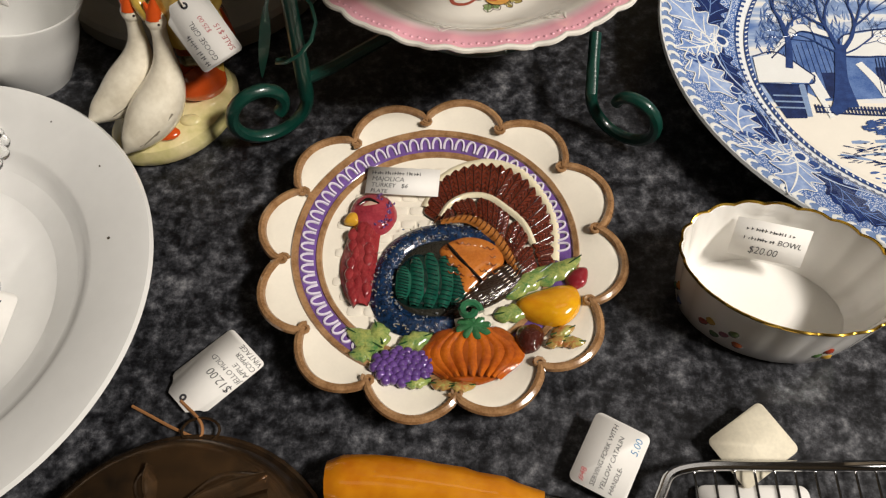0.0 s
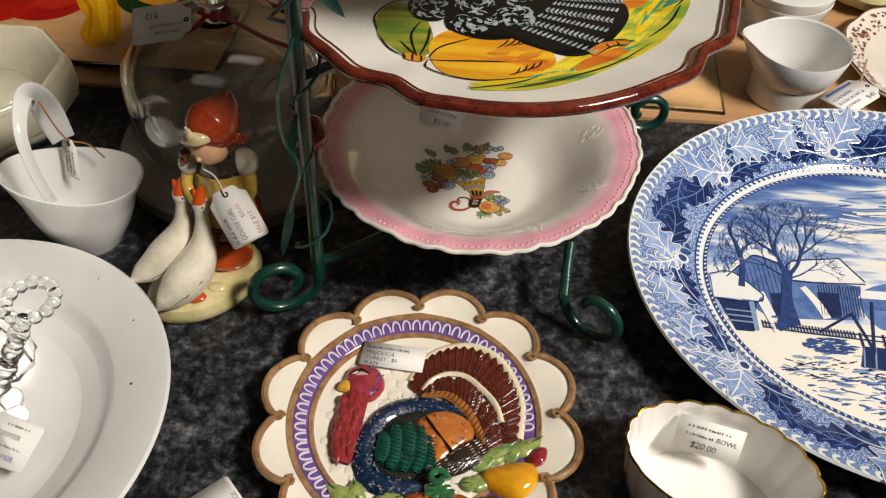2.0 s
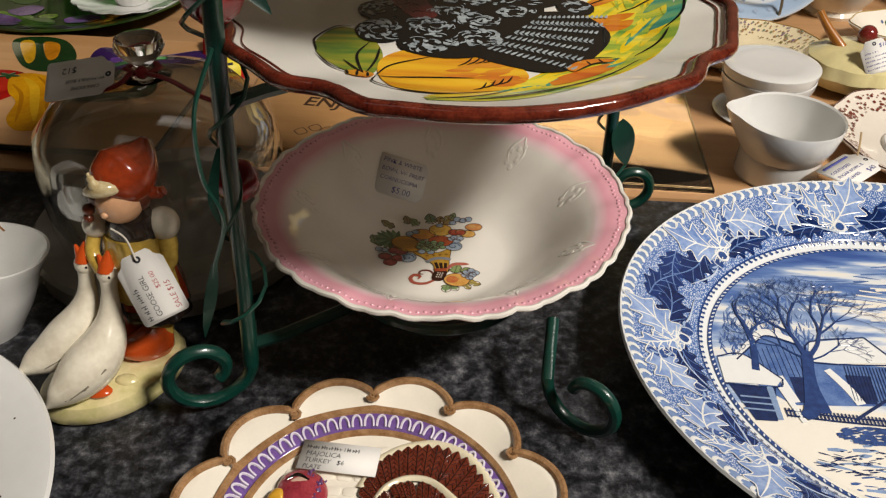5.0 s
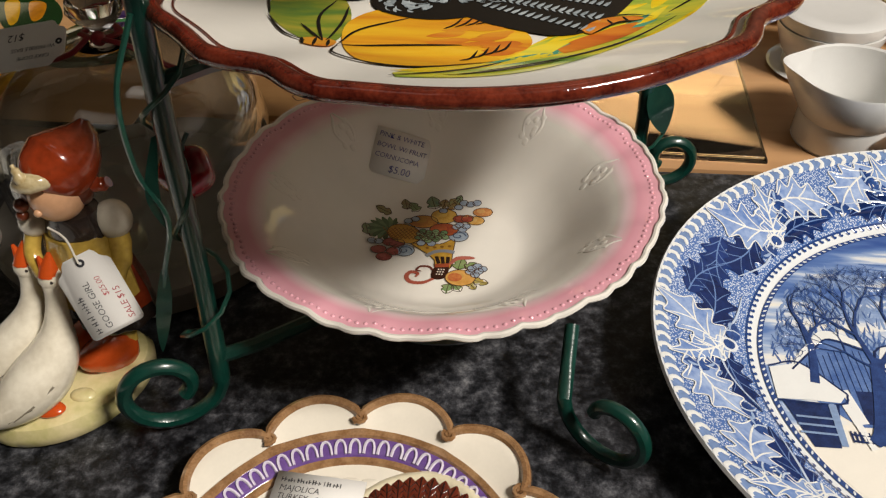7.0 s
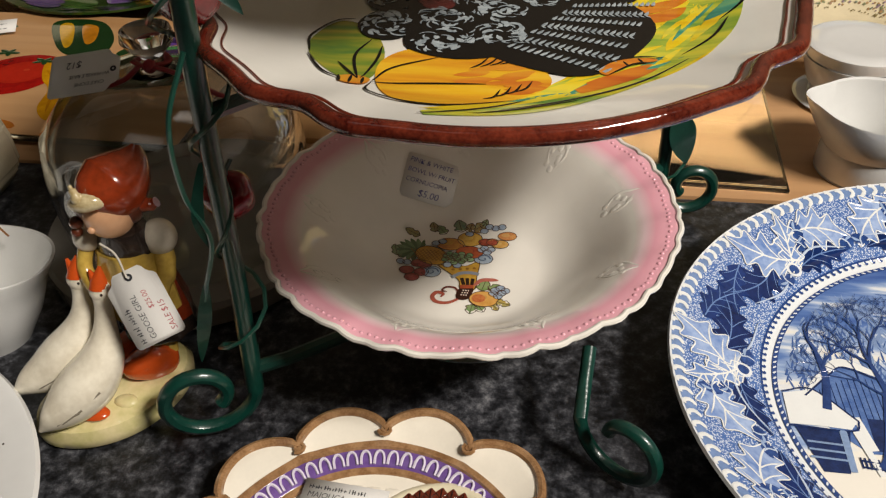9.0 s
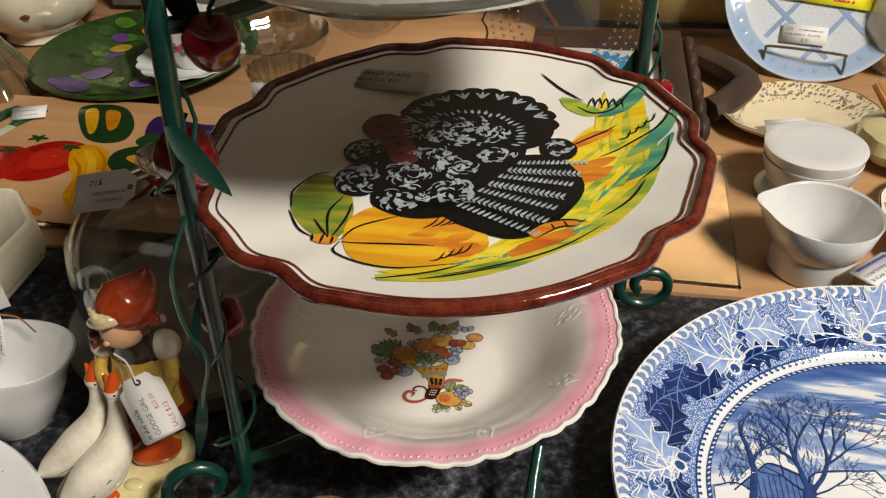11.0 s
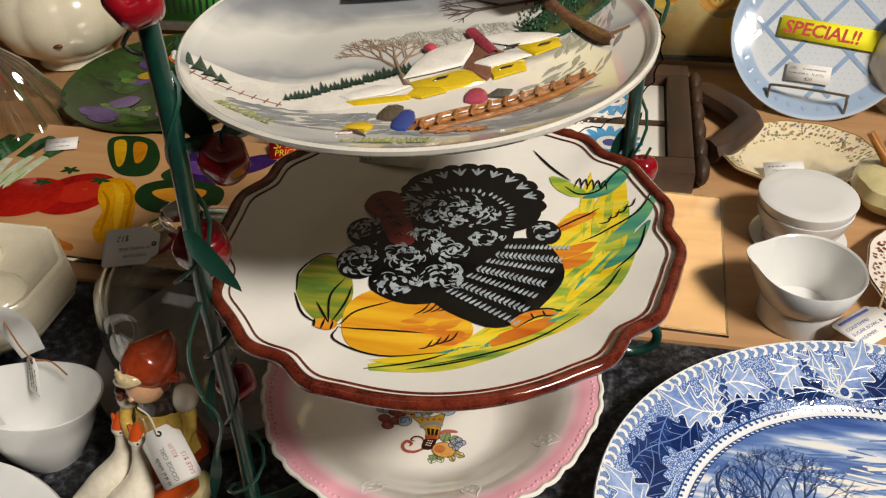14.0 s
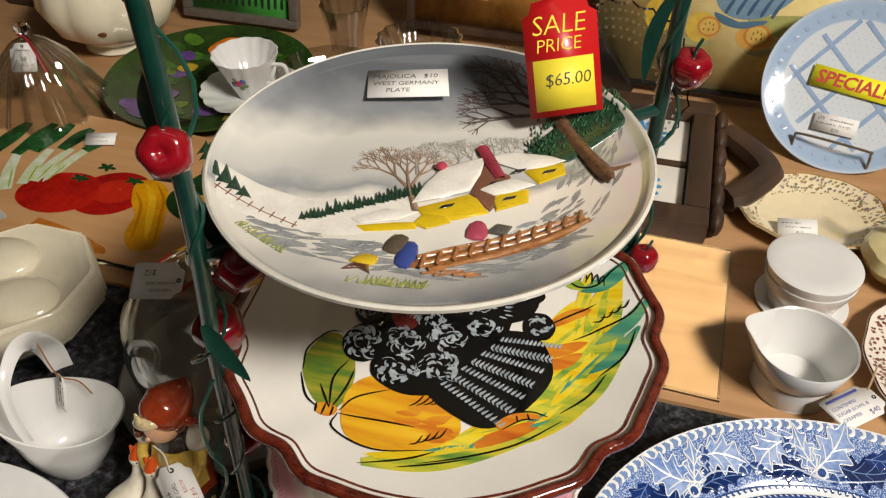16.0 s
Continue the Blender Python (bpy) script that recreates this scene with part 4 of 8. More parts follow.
    hatch("snow_shading", G("4a6aa8", var=0.3, scale=120), 120, around(-40, -100, 62, 16), (-0.3, 0.3), (3, 12), (0.6, 2.2), 0.55)
    hatch("yard_hatching", D, 90, around(-72, -78, 40, 10), (-0.3, 0.4), (2, 7), (0.5, 1.4), 0.6)
    ro = bmesh.new()
    for p in ([(-82, 3), (-76, 21), (-38, 28)], [(-38, 28), (-24, 5)], [(-82, 2), (-63, 1), (-24, 3)], [(-128, 1), (-110, 20), (-102, 25), (-84, 17)], [(-140, -21), (-108, -22), (-103, -15)], [(-103, -15), (-123, 6), (-140, 3)]):
        stroke(p, S, 1.1, 0.03, 1.0, ro, 4)
    for i in range(16):
        x = -60 + i * 2.0
        stroke([(x, 0), (x - 3, -30)], S, 0.5, 0.03, 0.85, ro, 2)
    for i in range(12):
        x = -126 + i * 3.4
        stroke([(x, 2 + min(i, 7) * 2.2), (x + 1, -14)], S, 0.5, 0.03, 0.62, ro, 2)
    tagged(part("outline_drawing", ro, D, ob, "dark blue engraved outlines"), kind="stuff")
    return ob


blue_platter()


# ---- the three-tier stand and its dishes ----
TIERS = ((0.022, 0.437, 0.045, 0.060), (0.032, 0.445, 0.203, 0.085), (0.012, 0.466, 0.322, 0.075))


def tier_stand():
    ob = thing("plate_stand", "dark green wire three-tier plate stand twined with apple vine", "plate stand", pose(0.03, 0.45, 0))
    LP = [(-0.0865, 0.352, 0.030), (-0.0845, 0.358, 0.10), (-0.0825, 0.360, 0.17), (-0.079, 0.360, 0.24), (-0.071, 0.360, 0.33), (-0.068, 0.360, 0.40), (-0.066, 0.36, 0.55)]
    RP = [(0.146, 0.575, 0.012), (0.145, 0.575, 0.08), (0.142, 0.57, 0.19), (0.143, 0.568, 0.30), (0.144, 0.566, 0.40), (0.145, 0.566, 0.55)]
    for P in (LP, RP):
        part("pole", tube(spline(P, 6), 0.0048, 10), GREENWIRE, ob, world=True)
    for cx, cy, z, r in TIERS:
        part("tier_ring", tube([(cx + r * math.cos(a), cy + r * math.sin(a), z - 0.004) for a in (2 * math.pi * i / 48 for i in range(48))], 0.0036, 8, closed=True), GREENWIRE, ob, world=True)
        for P in (LP, RP):
            q = min((p for p in spline(P, 10)), key=lambda p: abs(p[2] - z + 0.004))
            d = Vector((cx - q[0], cy - q[1], 0))
            e = Vector((cx, cy, z - 0.004)) - d.normalized() * r
            part("arm", tube([q, (q[0] + d.x * 0.15, q[1] + d.y * 0.15, z - 0.004), e], 0.0040, 8), GREENWIRE, ob, world=True)

    def scroll(top, start, direction, big, turns=1.3, wire=0.0042):
        """A foot: down from top, then a spiral in the upright plane along direction."""
        d = Vector(direction).normalized()
        c = Vector(start) + d * big
        c.z = big + 0.0042
        pts = [Vector(top), Vector(top) * 0.5 + Vector(start) * 0.5]
        for i in range(30):
            a = math.pi + i / 29 * turns * 2 * math.pi * 0.86
            r = big * (1 - 0.62 * i / 29)
            pts.append(c + d * (r * math.cos(a)) + Vector((0, 0, r * math.sin(a))))
        part("scroll_foot", tube([tuple(p) for p in pts], wire, 9), GREENWIRE, ob, world=True)

    scroll((-0.0850, 0.356, 0.06), (-0.0855, 0.352, 0.033), (-0.80, -0.38, 0), 0.0285)
    scroll((0.094, 0.385, 0.048), (0.0905, 0.350, 0.030), (0.66, -0.46, 0), 0.027, 1.1, 0.0038)
    scroll((0.146, 0.575, 0.06), (0.144, 0.572, 0.030), (0.9, 0.1, 0), 0.0225)
    scroll((-0.03, 0.48, 0.041), (-0.06, 0.56, 0.030), (-0.5, 0.8, 0), 0.026)
    rng = random.Random(3)
    for P, ph in ((LP, 0.0), (RP, 1.5)):
        Q = spline(P, 12)
        vine = [Q[i] + np.array((math.cos(i * 0.62 + ph), math.sin(i * 0.62 + ph), 0)) * (0.0095 + 0.005 * math.sin(i * 0.23)) for i in range(4, len(Q))]
        part("vine_wire", tube(vine, 0.0012, 6), GREENLEAF, ob, "thin twisted green wire", world=True)
    loop = [(-0.079, 0.352, 0.23), (-0.090, 0.345, 0.20), (-0.092, 0.345, 0.165), (-0.085, 0.345, 0.14), (-0.094, 0.345, 0.11), (-0.102, 0.345, 0.085)]
    part("vine_wire", tube(spline(loop, 8), 0.0012, 6), GREENLEAF, ob, world=True)

    def apple(x, y, z, r=0.0125, tilt=0):
        prof = [(0, -0.72), (0.25, -0.86), (0.52, -0.84), (0.80, -0.52), (0.98, 0.05), (0.96, 0.5), (0.74, 0.86), (0.42, 0.94), (0.16, 0.78), (0, 0.62)]
        lobes = lambda a, rr, zz: (rr * (1 + 0.05 * math.cos(5 * a)), zz + (0.05 * r * math.cos(5 * a) if zz < 0 else 0))
        bm = lathe([(q[0] * r, q[1] * r) for q in prof], 40, mod=lobes)
        bm.transform(pose(x, y, z, tilt, tilt * 0.6, 0))
        ap = part("apple", bm, APPLE, ob, "small glossy red apple ornament", world=True, smooth=0)
        part("stem", tube([(x, y, z + 0.5 * r), (x + 0.002, y, z + 1.3 * r), (x + 0.004, y + 0.003, z + 1.6 * r)], 0.0011, 5), GREENWIRE, ap, world=True)

    for a in ((-0.061, 0.345, 0.399, 0.0118, 50), (-0.052, 0.366, 0.312, 0.0122, 20), (-0.083, 0.375, 0.247, 0.0155, 10), (-0.085, 0.372, 0.145, 0.0125, 30), (0.156, 0.566, 0.350, 0.0125, 8), (0.152, 0.555, 0.202, 0.0105, -12)):
        apple(*a)

    def foil(pts, w):
        """A tin leaf along three points."""
        Q = spline(pts, 8)
        bm = bmesh.new()
        rows = []
        for i, q in enumerate(Q):
            u = i / (len(Q) - 1)
            ww = w * math.sin(math.pi * min(1, u * 0.92 + 0.08)) ** 0.8
            sd = np.array((0.8, 0.5, 0.25)) * ww
            rows.append([bm.verts.new(q - sd), bm.verts.new(q - np.array((0, 0, ww * 0.3))), bm.verts.new(q + sd)])
        for a, b in zip(rows, rows[1:]):
            bm.faces.new((a[0], a[1], b[1], b[0])), bm.faces.new((a[1], a[2], b[2], b[1]))
        bmesh.ops.solidify(bm, geom=bm.faces[:], thickness=0.0006)
        part("leaf", bm, GREENLEAF, ob, "curled green tin leaf", world=True)

    foil([(-0.073, 0.350, 0.281), (-0.062, 0.345, 0.268), (-0.047, 0.343, 0.250)], 0.0055)
    foil([(-0.084, 0.352, 0.178), (-0.088, 0.345, 0.155), (-0.087, 0.345, 0.135)], 0.0032)
    foil([(-0.094, 0.345, 0.112), (-0.100, 0.343, 0.085), (-0.107, 0.342, 0.058)], 0.0042)
    foil([(-0.072, 0.364, 0.43), (-0.079, 0.366, 0.41), (-0.083, 0.368, 0.385)], 0.006)
    foil([(-0.070, 0.368, 0.352), (-0.066, 0.372, 0.33), (-0.060, 0.375, 0.305)], 0.0065)
    foil([(0.142, 0.560, 0.41), (0.132, 0.556, 0.38), (0.130, 0.552, 0.345)], 0.0065)
    foil([(0.146, 0.575, 0.235), (0.138, 0.570, 0.22), (0.131, 0.566, 0.20)], 0.009)
    foil([(0.150, 0.575, 0.085), (0.155, 0.570, 0.07), (0.160, 0.568, 0.05)], 0.011)
    return ob


tier_stand()


BR = np.linspace(0.0, 0.124, 125)
BZ = np.interp(BR, (0, 0.042, 0.052, 0.066, 0.080, 0.092, 0.100, 0.108, 0.124), (0.006, 0.006, 0.0088, 0.0185, 0.0330, 0.0450, 0.0500, 0.0526, 0.0560))
BZ = np.convolve(np.pad(BZ, 6, mode="edge"), np.ones(13) / 13, mode="valid")


def pink_bowl():
    cx, cy, z0, _ = TIERS[0]
    ob = thing("pink_bowl", "white porcelain bowl with pink scalloped rim and fruit decal", "bowl", pose(cx, cy, z0 + 0.002) @ Matrix.Scale(0.984, 4))

    def S(x, y):
        r = math.hypot(x, y)
        return float(np.interp(r, BR, BZ))

    def rim(a, r, z):
        """Shallow lobes, two small ones between the large, and a soft up and down."""
        k = max(0, (r - 0.092) / 0.026)
        return (r * (1 + k * (0.016 + 0.006 * math.cos(a * 11 + 1.0)) * abs(math.sin(a * 22 + 0.4)) ** 0.7), z + k * 0.0009 * math.cos(a * 22 + 0.8))

    china = glaze("cream_china", "e6e2d8", rough=0.09, var=0.04, scale=20)
    prof = [(0, 0.003), (0.04, 0.003), (0.042, 0), (0.046, 0), (0.056, 0.006), (0.072, 0.020), (0.090, 0.039), (0.104, 0.0475), (0.1155, 0.0515), (0.1172, 0.0535), (0.1155, 0.0545)]
    prof += [(r, S(r, 0)) for r in steps(0.114, 0.042, 32) + [0.03]] + [(0, 0.006)]
    part("shell", lathe(prof, 216, mod=rim), china, ob)
    pink = radial("pink_banded_glaze", [(0.0, "e6e2d8"), (0.0945, "e6e0d7"), (0.0995, "e8cccf"), (0.1050, "e5a5b3"), (0.1160, "e8adb9"), (0.125, "ecc0c8")], rough=0.09)
    part("pink_band", lathe([(r, S(r, 0) + 0.0003 * min(1, 0.1 + (r - 0.0945) / 0.004)) for r in steps(0.0945, 0.1142, 14)], 216, mod=rim), pink, ob, "broad pink band inside the rim")
    lip = [(0, 0)] * 216
    for i in range(216):
        a = 2 * math.pi * i / 216
        r, z = rim(a, 0.1158, 0.0540)
        lip[i] = (r * math.cos(a), r * math.sin(a), z)
    part("rim_edge", tube(lip, 0.0016, 8, closed=True), china, ob, "rounded white edge")
    bd = bmesh.new()
    for i in range(170):
        a = 2 * math.pi * i / 170
        r, z = rim(a, 0.1108, S(0.1108, 0))
        ball((r * math.cos(a), r * math.sin(a), z - 0.0003), 0.0014, bm=bd, seg=7, rings=5)
    tagged(part("bead_edging", bd, G("e5a9b6", var=0.1), ob, "row of small raised pink beads"), kind="stuff")
    em = bmesh.new()
    for i in range(9):
        a = 2 * math.pi * i / 9 + 0.3
        for sg in (-1, 1):
            p = []
            for j in range(6):
                rr, aa = 84 + j * 3.6, a + sg * (0.035 + 0.030 * math.sin(j * 0.9))
                p.append((rr * math.cos(aa), rr * math.sin(aa)))
            stroke(p, S, 2.0, 0.35, 0.05, em, 4, (0.3, 0.3))
        for j in range(7):
            rr, aa = 82 + j * 2.2, a + 0.05 * math.sin(j * 1.9)
            x, y = rr * math.cos(aa), rr * math.sin(aa)
            blob([(x - 2, y), (x, y + 2), (x + 2, y), (x, y - 2)], S, 0.35, 0.05, em, 2)
    tagged(part("embossing", em, china, ob, "embossed white scrolls"), kind="stuff")
    # decal of a cornucopia: each fruit has a shade, a light side and a thin dark outline
    DL = G("4a3426", var=0.2)

    def oval(x, y, rx, ry, tilt=0.0, n=9):
        c, s_ = math.cos(tilt), math.sin(tilt)
        return [(x + rx * math.cos(q) * c - ry * math.sin(q) * s_, y + rx * math.cos(q) * s_ + ry * math.sin(q) * c) for q in (2 * math.pi * i / n for i in range(n))]

    def put(name, pts, col, lift=0.15, line=True, **kw):
        p = part(name, blob(pts, S, 0.05, lift, n=3), G(col, var=0.3, scale=260, **kw), ob)
        if line:
            part("outline", stroke(list(pts) + [pts[0]], S, 0.5, 0.02, lift + 0.08, n=3), DL, p)
        return p

    def fruit(x, y, rx, ry, dark, light, lift=0.3, tilt=0.0):
        p = put("fruit", oval(x, y, rx, ry, tilt), dark, lift, col2=light)
        part("light_side", blob(oval(x - rx * 0.22, y + ry * 0.22, rx * 0.44, ry * 0.42, tilt, 7), S, 0.02, lift + 0.1, n=3), G(light, var=0.25, scale=240), p)

    def leaf(x, y, a, l, w, col="5d7448", lift=0.2):
        c, s_ = math.cos(a), math.sin(a)
        f = lambda u, v: (x + l * u * c - w * v * s_, y + l * u * s_ + w * v * c)
        p = put("decal_leaf", [f(0, 0), f(0.25, 0.5), f(0.45, 0.32), f(0.65, 0.45), f(1, 0), f(0.65, -0.45), f(0.45, -0.32), f(0.25, -0.5)], col, lift, col2="8a9468")
        part("vein", stroke([f(0, 0), f(0.95, 0)], S, 0.4, 0.02, lift + 0.09), DL, p)

    for x, y, a, l, w, c in ((-45, 7, 1.9, 9, 6, "5d7448"), (-44, 6, 0.9, 8, 5, "5d7448"), (-34, 28, 2.9, 10, 6, "8d6d42"), (-25, 33, 1.9, 8, 6, "7a4a34"), (-18, 32, 2.3, 9, 7, "627a50"), (-8, 35, 1.9, 11, 9, "5f7c68"), (-2, 36, 0.8, 12, 9, "9a7038"), (-4, 35, 1.4, 9, 7, "96683a"), (4, 40, 1.2, 8, 5, "6a8068"), (10, -19, 1.4, 10, 8, "6a8a48"), (6, -18, 2.4, 8, 7, "6a8a48"), (14, -18, 0.7, 8, 6, "718f50"), (6, -31, 4.6, 8, 7, "6a9058"), (9, -31, 5.3, 7, 6, "6a9058"), (19, -27, -0.3, 9, 6, "b99a44"), (17, -29, -1.0, 7, 5, "b99a44")):
        leaf(x, y, a, l, w, c)
    for i in range(11):
        a = 1.2 + i * 0.34
        part("pineapple_leaf", stroke([(-34, 14), (-34 + 8 * math.cos(a), 14 + 6 * math.sin(a)), (-34 + 13 * math.cos(a + 0.12), 14 + 11 * math.sin(a + 0.12))], S, 3.4, 0.03, 0.22 + 0.01 * i, taper=(0.5, 0.05)), G(("4f6a40", "6a8458")[i % 2], var=0.3, scale=300), ob)
    fruit(-24, 10, 11, 8, "b88428", "cf9d3a", 0.45, -0.5)
    px = bmesh.new()
    for i in range(-4, 5):
        for sg in (-1, 1):
            stroke([(-24 + i * 2.4 - 4, 10 + sg * 5), (-24 + i * 2.4 + 4, 10 - sg * 5)], S, 0.4, 0.02, 0.62, px, 2)
    part("pineapple_net", px, G("8a5a1c"), ob)
    fruit(-14, 22, 9, 6, "a85a2c", "cf9a3c", 0.4), fruit(-2, 28, 8, 7, "b9862c", "d6ae52", 0.42), fruit(-1, 15, 8.5, 6, "8a3424", "b05a30", 0.5), fruit(8, 26, 4.5, 3.5, "8a3424", "a8503a", 0.45), fruit(12, 26, 3.5, 3, "8a3424", "a8503a", 0.5)
    for x, y in ((-37, -5), (-33, -11), (-28, -6), (-27, 1), (-31, 2)):
        fruit(x, y, 4.6, 3.6, "7c2e28", "a3524a", 0.4)
    for i in range(17):
        a, r = i * 2.4, math.sqrt(i / 17)
        put("green_grape", oval(-8 + 10 * r * math.cos(a), 9 + 5 * r * math.sin(a), 2.3, 2.1, 0, 6), ("68885c", "86a274")[i % 2], 0.55 + 0.004 * i)
    for x, y in ((-19, 24), (-23, 22), (9, 41), (13, 40), (17, 41), (6, 37), (6, 18), (10, 16), (8, 20), (12, 19), (-13, 2), (-7, 2), (-42, 2), (-38, 2), (18, -18), (21, -16), (22, -20), (17, -21), (24, -18), (20, -23), (-3, 33)):
        put("blue_berry", oval(x, y, 2.7, 2.4, 0, 6), "7f8fa4", 0.5, col2="a9b6c2")
    for x, y in ((-22, -5), (8, 10)):
        put("blue_curl", oval(x, y, 6, 5), "7f90a2", 0.4, col2="a3b0ba")
        part("curl_line", stroke([(x + (4.5 - 0.4 * i) * math.cos(i * 0.8), y + (3.7 - 0.33 * i) * math.sin(i * 0.8)) for i in range(10)], S, 0.8, 0.02, 0.55), G("4c5a72"), ob)
    fruit(17, 25, 5.5, 4, "bf8a3c", "d6b06a", 0.4), fruit(21, 33, 6, 4, "b4683a", "d2a060", 0.4), fruit(12, 27, 4, 3, "b06038", "cc8a50", 0.42)
    # the horn
    put("horn", [(-19, 1), (-12, 3), (-2, 2), (6, 7), (6, -6), (6, -16), (4, -20), (-3, -18), (-4, -12), (-10, -6)], "c49c3a", 0.35, col2="a87c2c")
    part("horn_band", stroke([(-9, -9), (-4, -5), (2, -4), (7, -5)], S, 2.6, 0.05, 0.55), G("8a8f98", var=0.2), ob)
    for i in range(3):
        part("horn_slot", stroke([(-3 + i * 3.4, -9), (-1 + i * 2.4, -15)], S, 2.1, 0.03, 0.5), G("2a160e"), ob)
    for i in range(4):
        part("horn_dot", blob(oval(-9 + i * 4.2, -2 + i * 0.8, 1.1, 0.9, 0, 6), S, 0.02, 0.5, n=2), G("8a5f1e"), ob)
    part("horn_ring", stroke([(-3, -17), (5, -16)], S, 3.0, 0.05, 0.55), G("a04a2c", var=0.3), ob)
    put("horn_tip", [(-3, -18), (5, -17), (3, -27), (-4, -27)], "35180f", 0.5, False)
    for i in range(3):
        for j in range(3):
            part("tip_dot", blob(oval(-0.6 + j * 1.5 - i * 0.4, -20 - i * 2.0, 0.5, 0.6, 0, 5), S, 0.02, 0.62, n=2), G("d8cfc0"), ob)
    for p, w, c in (([(-1, -26), (-8, -31), (-15, -31), (-18, -27), (-16, -23), (-12, -24), (-13, -27)], 2.6, "ad5846"), ([(-3, -22), (-6, -18), (-11, -18), (-13, -21), (-10, -22)], 1.5, "74382c"), ([(5, -15), (9, -10), (15, -9), (19, -9)], 3.0, "b86858")):
        part("scroll", stroke(p, S, w, 0.04, 0.45, taper=(0.6, 0.3)), G(c, var=0.3, scale=240), ob)
    fruit(12, -26, 8.5, 6.5, "c08a40", "d2a258", 0.5), put("peach_stone", oval(9, -26, 4, 3.4), "a4482c", 0.75, False, col2="c07840")
    return ob


pink_bowl()
card("paper_label", "white handwritten paper label stuck inside the pink bowl", axes((-0.0098, 0.4985, 0.0722), (1, 0.10, -0.38), (-0.20, 0.68, 0.70)), 35, 29,
     [("PINK & WHITE", -16, 9, 4.6, BLUEINK), ("BOWL W/ FRUIT", -16, 2.5, 4.4, BLUEINK), ("CORNUCOPIA", -16, -4, 4.4, BLUEINK), ("$5.00", -6, -12, 6.5, BLUEINK)], tag=False)


def majolica_plate():
    cx, cy, z0, _ = TIERS[1]
    ob = thing("painted_plate", "white majolica plate painted with black turkey, squash and leaves", "plate", pose(cx, cy, z0))

    SX, SY, K = 0.0080, -0.0058, 0.927

    def flat(r):
        u = max(0, (r - 0.095) / 0.05)
        return 0.012 + 0.013 * min(u, 1.1) ** 1.2

    corners = [radians(d) for d in (-118, -35, 8, 48, 110, 165, 205)]

    def edge(a):
        """Edge radius: long lobes that meet in small ogee notches."""
        near = min(abs((a - c + math.pi) % (2 * math.pi) - math.pi) for c in corners)
        return 0.1440 + 0.004 * math.cos(a - 3.6) - 0.0042 * math.exp(-(near / 0.085) ** 2) + 0.0022 * math.exp(-((near - 0.17) / 0.08) ** 2)

    flare = lambda a, r: 1 + (edge(a) / 0.145 - 1) * max(0, (r - 0.09) / 0.055)
    mod = lambda a, r, z: (r * flare(a, r), z)

    def S(x, y):
        r, a = math.hypot(x - SX, y - SY) / K, math.atan2(y - SY, x - SX)
        q = r
        for _ in range(4):
            q = r / flare(a, q)
        return flat(q)

    prof = [(0, 0.003), (0.075, 0.003), (0.078, 0), (0.083, 0), (0.095, 0.006), (0.12, 0.010), (0.142, 0.0205), (0.1455, 0.0235), (0.1455, 0.026), (0.143, 0.0262)]
    prof += [(r, flat(r)) for r in steps(0.140, 0.094, 24) + [0.06]] + [(0, 0.012)]
    part("dish", drape(lathe(prof, 200, K, K, mod), lambda x, y: 0, SX, SY), glaze("tin_glaze_white", "e9e6dd", rough=0.1, var=0.04, scale=30), ob)
    ring = lambda f, z: [(SX + K * edge(a) * f * math.cos(a), SY + K * edge(a) * f * math.sin(a), z) for a in (2 * math.pi * i / 240 for i in range(240))]
    part("rim_band", tube(ring(0.996, 0.0236), 0.0037, 12, closed=True), MAROON, ob, "thick hand-painted maroon rim")
    ln = ring(0.945, 0)
    part("rim_line", tube([(x, y, S(x, y) + 0.0003) for x, y, _ in ln], 0.0007, 5, closed=True), MAROON, ob)

    rng = random.Random(11)
    black, whitep = G("0c0d0f", var=0.4, scale=200, rough=0.15, coat=0.4), G("b6c0c4", var=0.5, scale=140, col2="78838a")

    def brush(name, ang, stops):
        """Glaze laid on with a broad brush: streaks along ang."""
        m = glaze(name, "e0c41e", rough=0.1)
        nt, N, L, b = nodes_of(m)
        tc, mp, n, r = (N.new("ShaderNode" + k) for k in ("TexCoord", "Mapping", "TexNoise", "ValToRGB"))
        mp.inputs["Rotation"].default_value = (0, 0, -radians(ang))
        mp.inputs["Scale"].default_value = (11, 95, 1)
        n.inputs["Scale"].default_value, n.inputs["Detail"].default_value, n.inputs["Distortion"].default_value = 1.0, 5, 0.4
        L.new(tc.outputs["Object"], mp.inputs[0]), L.new(mp.outputs[0], n.inputs[0]), L.new(n.outputs[0], r.inputs[0])
        e = r.color_ramp.elements
        e[0].position, e[0].color = 0.30, hx(stops[0])
        e[1].position, e[1].color = 0.70, hx(stops[-1])
        for i, c in enumerate(stops[1:-1]):
            q = e.new(0.30 + 0.40 * (i + 1) / (len(stops) - 1))
            q.color = hx(c)
        L.new(r.outputs[0], b.inputs["Base Color"])
        return m

    yel = brush("yellow_brush_glaze", 42, ("dcb21a", "e6c822", "e9d23a", "c8c44a"))
    grn = brush("green_brush_glaze", 38, ("5f8f3c", "93ab3a", "c9c640", "dfcb36"))
    tea = brush("teal_brush_glaze", 50, ("2c7464", "4f9a7c", "8fb05a"))
    orn = brush("orange_brush_glaze", 30, ("b9581a", "cf7a22", "dfa02c"))
    gou = brush("gourd_brush_glaze", 78, ("3f7038", "71862c", "a39a34", "b3a840"))
    squ = brush("squash_brush_glaze", 12, ("cc7a1c", "dd9a1e", "e8b426", "ebc03a"))

